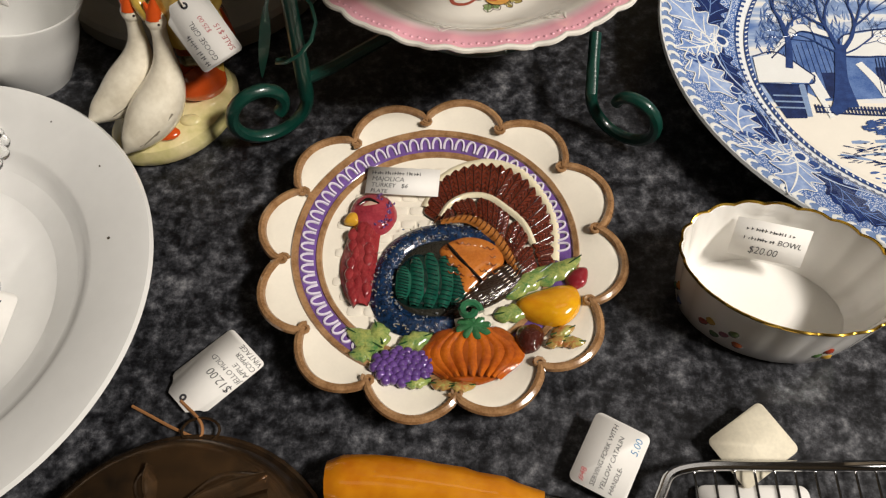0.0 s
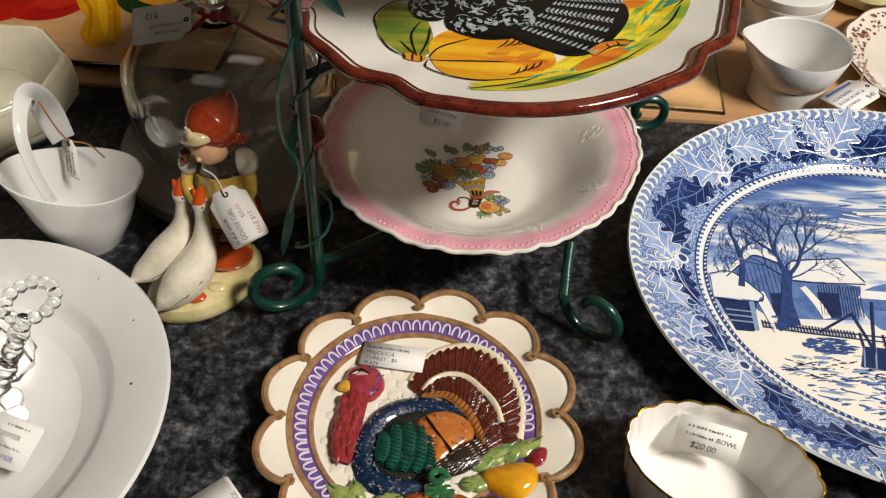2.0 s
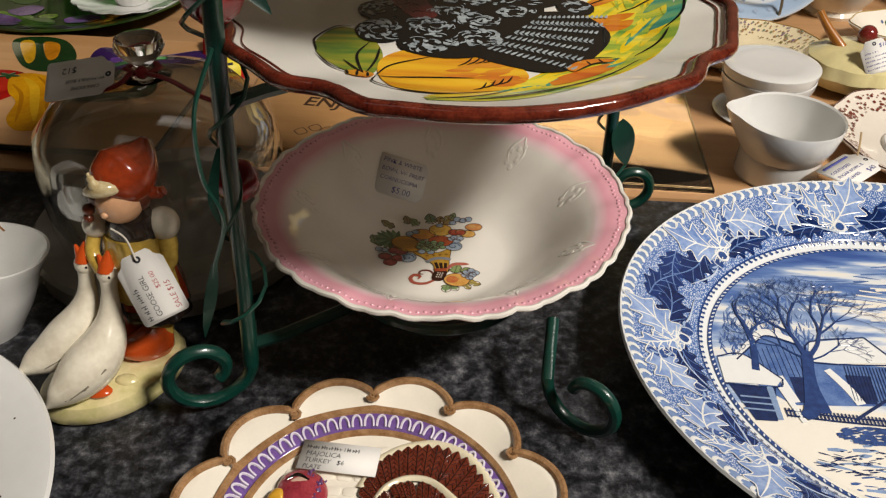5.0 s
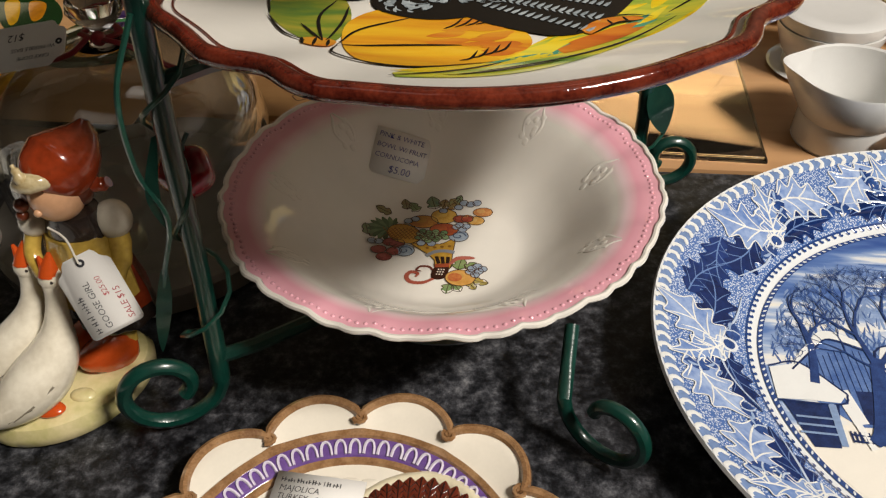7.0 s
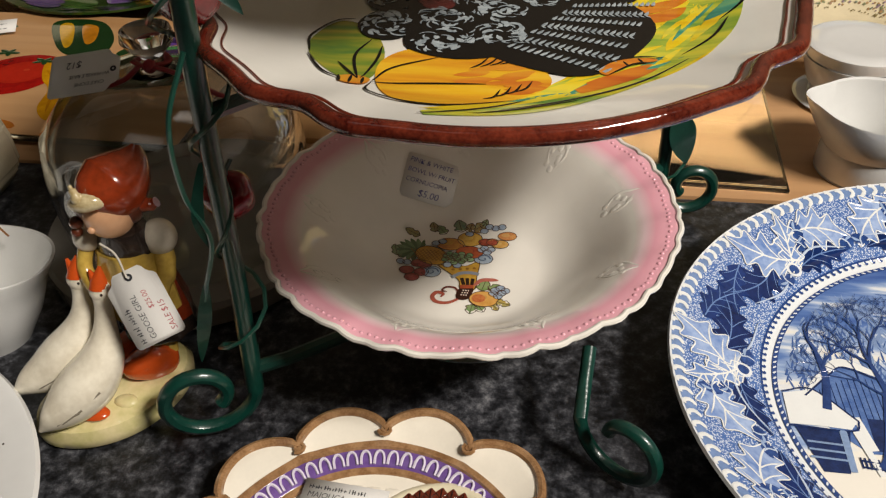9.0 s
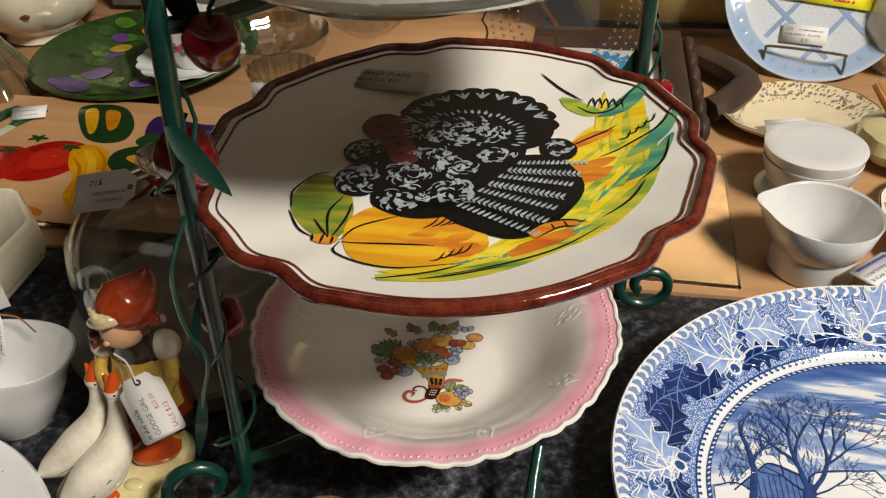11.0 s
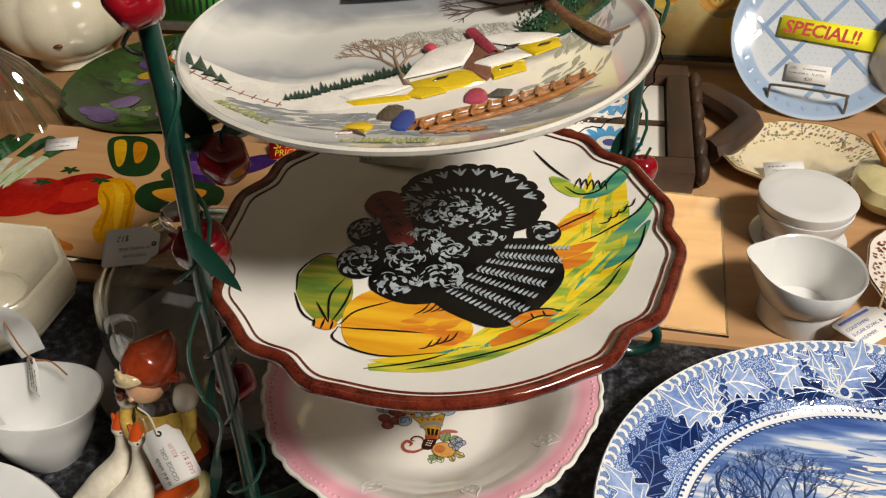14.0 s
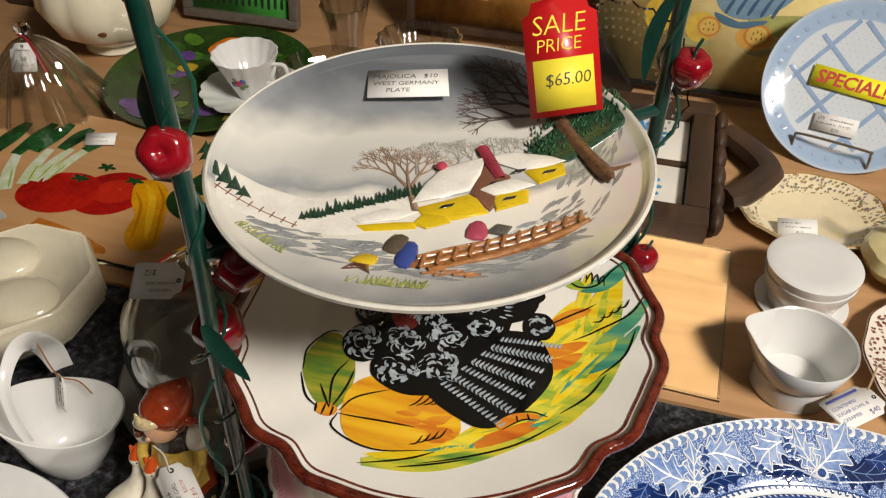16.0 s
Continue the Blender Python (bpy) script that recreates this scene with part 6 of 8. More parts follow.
        if math.hypot(x + 10, y) < 118 and math.hypot(x, y) < 118:
            stroke([(x, y), (x + rng.uniform(6, 22), y + rng.uniform(0, 9))], S, rng.uniform(0.6, 4.2), 0.05, 0.12, wl, 3, (0.2, 0.2))
    for i in range(120):
        t = rng.uniform(-0.95, 0.35)
        r = rng.uniform(86, 117)
        x, y = r * math.cos(t), r * math.sin(t)
        a = t + 1.45 + rng.uniform(-0.25, 0.25)
        l = rng.uniform(5, 16)
        if math.hypot(x + l * math.cos(a), y + l * math.sin(a)) < 119 and y < x * 0.95 - 52:
            stroke([(x, y), (x + l * math.cos(a), y + l * math.sin(a))], S, rng.uniform(0.6, 3.6), 0.05, 0.12, wl, 3, (0.2, 0.1))
    tagged(part("water_shading", wl, G("a2a4a2", var=0.5, scale=100, col2="7c8082"), ob), kind="stuff")
    fn = bmesh.new()
    stroke([(-92, -74), (-66, -80), (-37, -84)], S, 0.9, 0.3, 0.3, fn, 5)
    for i in range(9):
        x, y = -90 + i * 6.4, -75 - i * 1.1
        stroke([(x, y + 3), (x, y - 3)], S, 0.9, 0.3, 0.3, fn, 2)
    part("fence", fn, G("8a5f48"), ob)
    return ob


winter_plate()
card("paper_label", "white handwritten label lying on the winter plate", axes((-0.010, 0.521, 0.3408), (1, 0.32, 0.0), (-0.38, 1, 0.1)), 50, 28,
     [("MAJOLICA   $10", -22, 5, 6, INK), ("WEST GERMANY", -22, -2, 5.6, INK), ("PLATE", -14, -9, 5.6, INK)], tag=False)


def sale_tag(m, w, h, price, label, small=()):
    ob = thing("sale_tag", label, "price tag", m)
    red = glaze("red_card", "c01a1c", rough=0.35, coat=0.3, var=0.1)
    yel = glaze("yellow_card", "f0dc3c", rough=0.5, coat=0.1, var=0.05)
    a, b = w / 2, h / 2
    out = [(-a, -b), (a, -b), (a, b * 0.62), (a * 0.8, b * 0.70), (a * 0.72, b * 0.86), (a * 0.3, b * 0.9), (a * 0.2, b), (-a * 0.2, b), (-a * 0.3, b * 0.9), (-a * 0.72, b * 0.86), (-a * 0.8, b * 0.70), (-a, b * 0.62)]
    part("card", slab([(x * MM, y * MM) for x, y in out], 0, 0.0008), red, ob, smooth=0)
    part("price_panel", slab([(x * MM, y * MM) for x, y in ((-a * 0.82, -b * 0.9), (a * 0.82, -b * 0.9), (a * 0.82, -b * 0.06), (-a * 0.82, -b * 0.06))], 0.0008, 0.0011), yel, ob, "yellow price panel", smooth=0)
    lettering("SALE", w * 0.36 * MM, pose(-a * 0.80 * MM, b * 0.34 * MM, 0.0010), yel, ob)
    lettering("PRICE", w * 0.25 * MM, pose(-a * 0.72 * MM, b * 0.06 * MM, 0.0010), yel, ob)
    if price:
        lettering(price, w * 0.24 * MM, pose(-a * 0.55 * MM, -b * 0.5 * MM, 0.0013), INK, ob)
    else:
        bars(small, ob, INK, 0.0012)
    return ob


# ---- figurine ----
def figurine():
    """One plain mesh: a caped figure with two geese on an oval base."""
    bm = bmesh.new()
    mats = [G("d8cba4", scale=70, rough=0.2, col2="a08a5c"), G("97391a", scale=55, rough=0.2, col2="702a12"), G("cfae52", scale=60, rough=0.22, col2="a98a3a"), G("2e241f", rough=0.25), G("ece5d2", scale=48, rough=0.16, col2="d4cbb6"), G("c8501c", rough=0.2), G("d9a77f", rough=0.25, var=0.12), glaze("mossy_base", "e2d3a4", rough=0.18, var=0.3, scale=32, col2="bdb678"), G("5e2a16", rough=0.3, bump=0.6), G("8a8272", rough=0.2)]

    def slot(k, fn):
        n = len(bm.faces)
        fn()
        bm.faces.ensure_lookup_table()
        for f in bm.faces[n:]:
            f.material_index = k

    def moved(sub, m):
        me = bpy.data.meshes.new("tmp")
        sub.transform(m)
        sub.to_mesh(me)
        sub.free()
        bm.from_mesh(me)
        bpy.data.meshes.remove(me)

    base = lambda: moved(lathe([(0, 0), (0.043, 0), (0.0465, 0.003), (0.0470, 0.009), (0.044, 0.014), (0.034, 0.0165), (0, 0.0175)], 56, 1, 0.66, lambda a, r, z: (r * (1 + 0.03 * math.sin(3 * a)), z)), pose(-0.176, 0.358, 0, 0, 0, 48))
    slot(7, base)
    # shoes and legs
    shoe = lambda c, w, rz: moved(lathe([(0, -0.0075), (0.010, -0.0075), (0.0128, -0.004), (0.0132, 0.001), (0.0105, 0.0062), (0.0055, 0.0090), (0, 0.0095)], 24, w, 0.80, lambda a, r, z: (r, z * (1.15 - 0.35 * math.cos(a)))), pose(c[0], c[1], c[2], 0, 0, rz))
    slot(5, lambda: (shoe((-0.157, 0.3695, 0.0245), 1.25, 215), shoe((-0.172, 0.380, 0.0245), 1.15, 225)))
    slot(2, lambda: (tube([(-0.1495, 0.377, 0.026), (-0.150, 0.383, 0.05)], 0.0068, 12, bm), tube([(-0.166, 0.386, 0.026), (-0.163, 0.388, 0.05)], 0.0068, 12, bm)))
    # skirt, a dark band standing in for the dark gap below it, apron, bodice
    pleat = lambda a, r, z: (r * (1 + 0.05 * math.cos(9 * a)), z)
    slot(3, lambda: moved(lathe([(0, 0.040), (0.021, 0.040), (0.022, 0.043), (0.0205, 0.052), (0, 0.053)], 36, 1, 0.85, pleat), pose(-0.153, 0.385, 0)))
    slot(1, lambda: moved(lathe([(0, 0.051), (0.0215, 0.051), (0.0210, 0.060), (0.0175, 0.078), (0.0140, 0.098), (0, 0.100)], 36, 1, 0.85, pleat), pose(-0.153, 0.3845, 0)))
    slot(2, lambda: moved(lathe([(0, 0.062), (0.0215, 0.062), (0.0205, 0.076), (0.0172, 0.096), (0.0150, 0.103), (0, 0.104)], 36, 1, 0.82, lambda a, r, z: (r * (1 + 0.03 * math.cos(11 * a)), z)), pose(-0.1545, 0.3795, 0)))
    slot(3, lambda: moved(lathe([(0, 0.099), (0.0150, 0.099), (0.0158, 0.106), (0.0130, 0.115), (0.007, 0.118), (0, 0.119)], 28, 1, 0.82), pose(-0.1535, 0.3815, 0)))
    slot(4, lambda: (ball((-0.1725, 0.377, 0.109), 0.0072, 1, 1, 1.1, bm, 16, 12), ball((-0.1365, 0.3855, 0.106), 0.0095, 1, 1, 1.1, bm, 18, 12)))
    slot(2, lambda: (tube(spline([(-0.174, 0.376, 0.104), (-0.175, 0.370, 0.094), (-0.169, 0.364, 0.086)], 4), 0.0042, 10, bm), tube(spline([(-0.1365, 0.384, 0.098), (-0.134, 0.378, 0.088), (-0.137, 0.372, 0.078)], 4), [0.0062] * 3 + [0.0052] * 3 + [0.0042] * 3, 10, bm)))
    # head, hair, hood with its turned-up corner
    slot(6, lambda: (ball((-0.1545, 0.3765, 0.1265), 0.0130, 1.02, 0.96, 1.0, bm, 24, 16), ball((-0.1585, 0.3648, 0.1245), 0.0022, 1, 1, 0.9, bm, 10, 8)))
    slot(8, lambda: (ball((-0.1440, 0.3800, 0.1280), 0.0068, 0.9, 1.0, 1.25, bm, 14, 10), ball((-0.1655, 0.3740, 0.1300), 0.0048, 1, 1, 1.3, bm, 12, 8), ball((-0.1700, 0.3705, 0.1240), 0.0036, 1, 1, 1.0, bm, 10, 8), ball((-0.1712, 0.3700, 0.1185), 0.0030, 1, 1, 1.0, bm, 10, 8)))
    hood = spline([(-0.1610, 0.3700, 0.1350, 0.0040), (-0.1575, 0.3745, 0.1375, 0.0135), (-0.1525, 0.3825, 0.1390, 0.0178), (-0.1480, 0.3905, 0.1430, 0.0150), (-0.1445, 0.3965, 0.1485, 0.0090), (-0.1425, 0.4000, 0.1540, 0.0022)], 5)
    slot(1, lambda: (tube([tuple(q[:3]) for q in hood], [max(0.001, q[3]) for q in hood], 24, bm), tube(spline([(-0.1400, 0.3830, 0.1290), (-0.1345, 0.3835, 0.1285), (-0.1310, 0.3840, 0.1300)], 4), [0.0042] * 3 + [0.0036] * 3 + [0.0028] * 3, 10, bm)))
    flap = spline([(-0.1690, 0.3690, 0.1350, 0.0010), (-0.1650, 0.3670, 0.1380, 0.0032), (-0.1590, 0.3655, 0.1405, 0.0048), (-0.1525, 0.3670, 0.1410, 0.0042), (-0.1460, 0.3720, 0.1385, 0.0014)], 5)
    slot(0, lambda: (tube([tuple(q[:3]) for q in flap], [max(0.0008, q[3]) for q in flap], 14, bm), tube(spline([(-0.1590, 0.3640, 0.1430), (-0.1605, 0.3645, 0.1480), (-0.1620, 0.3655, 0.1510)], 4), [0.0030] * 3 + [0.0020] * 3 + [0.0010] * 3, 10, bm)))

    def goose(rows):
        """A bird from tail to crown; each row a point and the girth there."""
        Q = spline(rows, 6)
        slot(4, lambda: tube([tuple(q[:3]) for q in Q], [max(0.0012, q[3]) for q in Q], 22, bm))
        for u, side, l in ((8, 0.5, 7), (9, -0.2, 6), (11, 0.9, 6), (13, 0.2, 5), (6, 0.1, 6), (12, -0.6, 4)):
            a, b = Q[u], Q[min(u + l, len(Q) - 1)]
            o = lambda q: (q[0] + q[3] * 0.98 * math.cos(-0.9 + side), q[1] + q[3] * 0.98 * math.sin(-0.9 + side), q[2] + q[3] * (0.10 + 0.45 * side))
            slot(9, lambda: tube([o(a), o(b)], [0.0003, 0.0007], 5, bm))
        h = tuple(Q[-1][:3])
        slot(4, lambda: ball(h, 0.0062, 1, 1, 1.1, bm, 16, 12))
        slot(5, lambda: (tube([(h[0], h[1] - 0.001, h[2] + 0.002), (h[0] + 0.0005, h[1] + 0.001, h[2] + 0.007), (h[0] + 0.002, h[1] + 0.003, h[2] + 0.014)], [0.0052, 0.0042, 0.0009], 10, bm), tube([(h[0] - 0.001, h[1], h[2] + 0.004), (h[0] - 0.003, h[1] + 0.001, h[2] + 0.013)], [0.0036, 0.0008], 8, bm)))
        slot(3, lambda: ball((h[0] + 0.0030, h[1] - 0.0050, h[2] + 0.0012), 0.0009, bm=bm, seg=6, rings=4))

    goose([(-0.1985, 0.3165, 0.0200, 0.0012), (-0.1925, 0.3230, 0.0245, 0.0085), (-0.1840, 0.3320, 0.0300, 0.0140), (-0.1760, 0.3405, 0.0370, 0.0152), (-0.1700, 0.3490, 0.0470, 0.0122), (-0.1675, 0.3560, 0.0590, 0.0072), (-0.1665, 0.3610, 0.0730, 0.0048), (-0.1662, 0.3640, 0.0840, 0.0054)])
    goose([(-0.2215, 0.3345, 0.0270, 0.0012), (-0.2140, 0.3405, 0.0310, 0.0080), (-0.2040, 0.3480, 0.0350, 0.0125), (-0.1950, 0.3550, 0.0420, 0.0138), (-0.1880, 0.3610, 0.0520, 0.0112), (-0.1840, 0.3655, 0.0640, 0.0066), (-0.1822, 0.3680, 0.0760, 0.0046), (-0.1812, 0.3695, 0.0860, 0.0054)])
    slot(5, lambda: (ball((-0.1765, 0.3335, 0.0180), 0.0072, 1.35, 0.8, 0.42, bm, 14, 8), ball((-0.1990, 0.3470, 0.0180), 0.0060, 1.2, 0.8, 0.5, bm, 12, 8)))
    slot(7, lambda: ball((-0.163, 0.345, 0.0165), 0.0055, 1.3, 0.9, 0.45, bm, 12, 8))
    ob = part("figurine", bm, mats, None)
    tagged(ob, "glazed ceramic figurine with red hood and two white geese", "figurine")


figurine()
M = axes((-0.1370, 0.3540, 0.0850), (0.93, 0.36, 0.06), (-0.36, 0.42, 0.83)) @ pose(0, 0, 0, 0, 0, 14)
card("price_tag", "white strung price tag hanging on the figurine", M, 27, 41, [("GOOSE GIRL", -18, 1.5, 4.6, INK), ("$25.00", -3, -4.5, 4.0, REDINK), ("SALE $15", -18, -10, 4.6, REDINK)], smudges=((-18, 7.5, 20, 4),), turn=90)
part("string", tube(spline([(-0.144, 0.358, 0.1), (-0.150, 0.364, 0.110), (-0.158, 0.366, 0.115)], 4), 0.0006, 5), glaze("white_thread", "d8d2c4", rough=0.8, coat=0), bpy.data.objects["price_tag"], world=True)


# ---- glass dome on marble ----
def dome():
    ob = thing("glass_dome", "clear glass cake dome on a grey marble base", "cake dome", pose(-0.188, 0.517, 0))
    part("base", lathe([(0, 0), (0.103, 0), (0.106, 0.003), (0.106, 0.016), (0.103, 0.019), (0, 0.019)], 72), glaze("marble", "8f8b84", rough=0.22, var=0.2, scale=14), ob, "pale grey marble disc")
    outer = [(0.084, 0.0195), (0.086, 0.035), (0.087, 0.075), (0.082, 0.10), (0.064, 0.121), (0.040, 0.131), (0.020, 0.134), (0, 0.135)]
    inner = [(0, 0.131), (0.020, 0.130), (0.038, 0.1265), (0.060, 0.1165), (0.0775, 0.098), (0.0828, 0.075), (0.0818, 0.035), (0.0798, 0.0195), (0.084, 0.0195)]
    part("dome", lathe(outer + inner, 72), BLOWN, ob)
    part("knob", lathe([(0, 0.1352), (0.018, 0.1354), (0.0075, 0.139), (0.0068, 0.144), (0.014, 0.151), (0.017, 0.156), (0.0155, 0.162), (0.008, 0.164), (0, 0.164)], 32), CLEAR, ob)
    return ob


dome()
rb = thing("ribbon", "red satin ribbon knotted round the dome's knob", "ribbon", pose(-0.188, 0.517, 0.141))
for p in ([(-0.011, -0.004, 0), (0, -0.011, 0.001), (0.011, -0.002, 0), (0, 0.010, 0), (-0.011, -0.002, 0)], [(0.004, -0.011, 0.001), (0.022, -0.014, -0.002), (0.042, -0.016, -0.012), (0.062, -0.020, -0.016)], [(-0.004, -0.011, 0.001), (-0.012, -0.018, -0.005), (-0.024, -0.02, -0.009)]):
    part("strand", tube(spline(p, 6), 0.0028, 8, flat=0.5), SATIN, rb)
part("knot", ball((0.003, -0.011, 0.001), 0.0045, seg=10, rings=7), SATIN, rb)
card("price_tag", "white price tag tied to the glass dome", axes((-0.221, 0.492, 0.143), (0.15, -0.74, -0.40), (0.9, 0.10, 0.12)), 31, 46, [("$12", 2, -9, 7, INK), ("W/ MARBLE BASE", -17, 1, 3.6, INK), ("CAKE DOME", -14, 7, 3.6, INK)], turn=-90)


# ---- left-hand white ware ----
def soup_plate():
    ob = thing("soup_plate", "large plain white wide-rimmed bowl with faint stains", "bowl", pose(-0.309, 0.216, 0))
    m = glaze("restaurant_china", "e2e2df", rough=0.16, var=0.06, scale=16)
    part("shell", lathe([(0, 0.004), (0.065, 0.004), (0.068, 0), (0.073, 0), (0.084, 0.008), (0.120, 0.020), (0.145, 0.0275), (0.149, 0.0305), (0.1475, 0.033), (0.142, 0.0325), (0.124, 0.0275), (0.112, 0.0240), (0.1095, 0.0228), (0.106, 0.0180), (0.096, 0.0105), (0.076, 0.0068), (0, 0.006)], 120), m, ob)
    sp = bmesh.new()
    for x, y in ((0.118, 0.035), (0.103, 0.084), (0.065, 0.118)):
        r = math.hypot(x, y)
        ball((x, y, 0.0215 + (r - 0.1) * 0.25), 0.0011, 1, 1, 0.3, sp, 6, 4)
    part("speck", sp, G("4a4238"), ob, "tiny dark specks")


soup_plate()


def cruet():
    ob = thing("glass_cruet", "clear beaded glass condiment bottle lying in the bowl", "cruet", pose(-0.284, 0.262, 0.02))
    for i in range(13):
        a = 2 * math.pi * i / 13
        part("handle_bead", ball((0.028 + 0.0155 * math.cos(a), 0.018 + 0.0155 * math.sin(a), 0.050), 0.0046, seg=12, rings=8), CLEAR, ob)
    for i in range(9):
        part("stem_bead", ball((0.026 - 0.002 * i, 0.004 - 0.004 * i, 0.043 - 0.0045 * i), 0.0058 + 0.0012 * (i % 2), seg=12, rings=8), CLEAR, ob)
    part("bottle", lathe([(0, 0), (0.018, 0), (0.021, 0.004), (0.02, 0.03), (0.014, 0.042), (0.010, 0.05), (0.0085, 0.05), (0.0115, 0.04), (0.017, 0.03), (0.018, 0.006), (0, 0.004)], 28, mod=lambda a, r, z: (r * (1 + 0.06 * math.cos(9 * a)), z)), CLEAR, ob)
    for p in ((0.018, -0.028, 0.004), (0.010, -0.036, 0.002), (0.024, -0.037, -0.002)):
        part("foot", ball(p, 0.008, seg=14, rings=9), CLEAR, ob)


cruet()
card("price_tag", "white handwritten tag lying in the white bowl", axes((-0.252, 0.202, 0.030), (0.93, -0.25, 0.02), (0.2, 0.9, 0.25)), 42, 30, [("SALT/PEPPER", -16, 2, 4.6, INK), ("PAIR", 2, -11, 5, BLUEINK)], smudges=((-4, 9, 16, 2.5), (-16, -4, 30, 2.5), (-16, -11, 14, 3)), tag=False)


def gravy_boat():
    ob = thing("gravy_boat", "white porcelain gravy boat with a broad looped handle", "gravy boat", pose(-0.281, 0.3985, 0, 0, 0, 36))

    def shape(a, r, z):
        """A low pouring lip, from which the rim climbs towards the back; the foot sits a little behind."""
        k = min(1, z / 0.055)
        up = (0.5 - 0.5 * math.cos(a)) ** 1.3
        return (r * (1 + k * (0.10 * math.cos(a) + 0.06 * math.cos(2 * a)) + (1 - k) * 0.02), z * (1 + 0.58 * k * up))

    prof = [(0, 0.002), (0.017, 0.002), (0.019, 0), (0.0215, 0), (0.026, 0.008), (0.0325, 0.020), (0.0365, 0.032), (0.0398, 0.044), (0.0450, 0.0535), (0.0453, 0.0552), (0.0438, 0.0555), (0.0382, 0.045), (0.0346, 0.032), (0.0300, 0.018), (0.023, 0.0095), (0.016, 0.0065), (0, 0.006)]
    part("body", lathe(prof, 96, 1, 0.88, shape), WHITE, ob)
    P = spline([(-0.2790, 0.3680, 0.072, 0.0038), (-0.2815, 0.3685, 0.098, 0.0038), (-0.2845, 0.3760, 0.126, 0.0042), (-0.2900, 0.4000, 0.137, 0.0058), (-0.2980, 0.4240, 0.122, 0.0088), (-0.3050, 0.4400, 0.094, 0.0105), (-0.3045, 0.4430, 0.066, 0.0090)], 6)
    bm = bmesh.new()
    rows = []
    for i, p in enumerate(P):
        d = Vector((P[min(i + 1, len(P) - 1)] - P[max(i - 1, 0)])[:3]).normalized()
        side = d.cross(Vector((-0.5, 0.6, -0.5))).normalized()
        nrm = d.cross(side)
        rows.append([bm.verts.new(Vector(p[:3]) + side * (p[3] * math.cos(q)) + nrm * (0.0021 * math.sin(q) + 0.0025 * math.cos(q) ** 2)) for q in (2 * math.pi * j / 14 for j in range(14))])
    for a, b in zip(rows, rows[1:]):
        for j in range(14):
            bm.faces.new((a[j], a[(j + 1) % 14], b[(j + 1) % 14], b[j]))
    bm.faces.new(rows[0]), bm.faces.new(rows[-1])
    part("handle", bm, WHITE, ob, "flat looped strap handle", world=True)
    return ob


gravy_boat()
card("price_tag", "small paper tag tied to the gravy boat's handle", axes((-0.2865, 0.4180, 0.068), (0.86, -0.45, 0.1), (0.10, 0.30, 0.94)), 17, 32, [], smudges=((-12, 4, 22, 2), (-12, 0, 20, 2), (-12, -4, 18, 2)), turn=90)
st = part("string", tube(spline([(-0.3005, 0.4280, 0.116), (-0.287, 0.4215, 0.086), (-0.274, 0.4265, 0.076), (-0.264, 0.4255, 0.064)], 5), 0.0007, 5), STRING, bpy.data.objects["price_tag.002"] if "price_tag.002" in bpy.data.objects else bpy.data.objects["price_tag"], world=True)


def egg_dish():
    ob = thing("cream_mould", "cream glazed eight-sided moulded dish", "dish", pose(-0.432, 0.535, 0))
    R8 = lambda s, z: [(s * 0.085 * math.cos(a + 0.39), s * 0.085 * math.sin(a + 0.39), z) for a in (2 * math.pi * i / 8 for i in range(8))]
    bm = bmesh.new()
    rings = [[bm.verts.new(p) for p in R8(s, z)] for s, z in ((0.8, 0), (1.0, 0.02), (1.0, 0.05), (0.96, 0.056), (0.80, 0.052), (0.55, 0.050))]
    for a, b in zip(rings, rings[1:]):
        for i in range(8):
            bm.faces.new((a[i], a[(i + 1) % 8], b[(i + 1) % 8], b[i]))
    bm.faces.new(rings[0]), bm.faces.new(rings[-1])
    bmesh.ops.bevel(bm, geom=bm.edges[:], offset=0.004, segments=3, affect="EDGES")
    part("body", bm, CREAM, ob)
    for x, y in ((-0.028, 0.022), (0.028, -0.022)):
        part("bulge", ball((x, y, 0.05), 0.034, 1.15, 0.9, 0.42, seg=24, rings=12), CREAM, ob)


egg_dish()


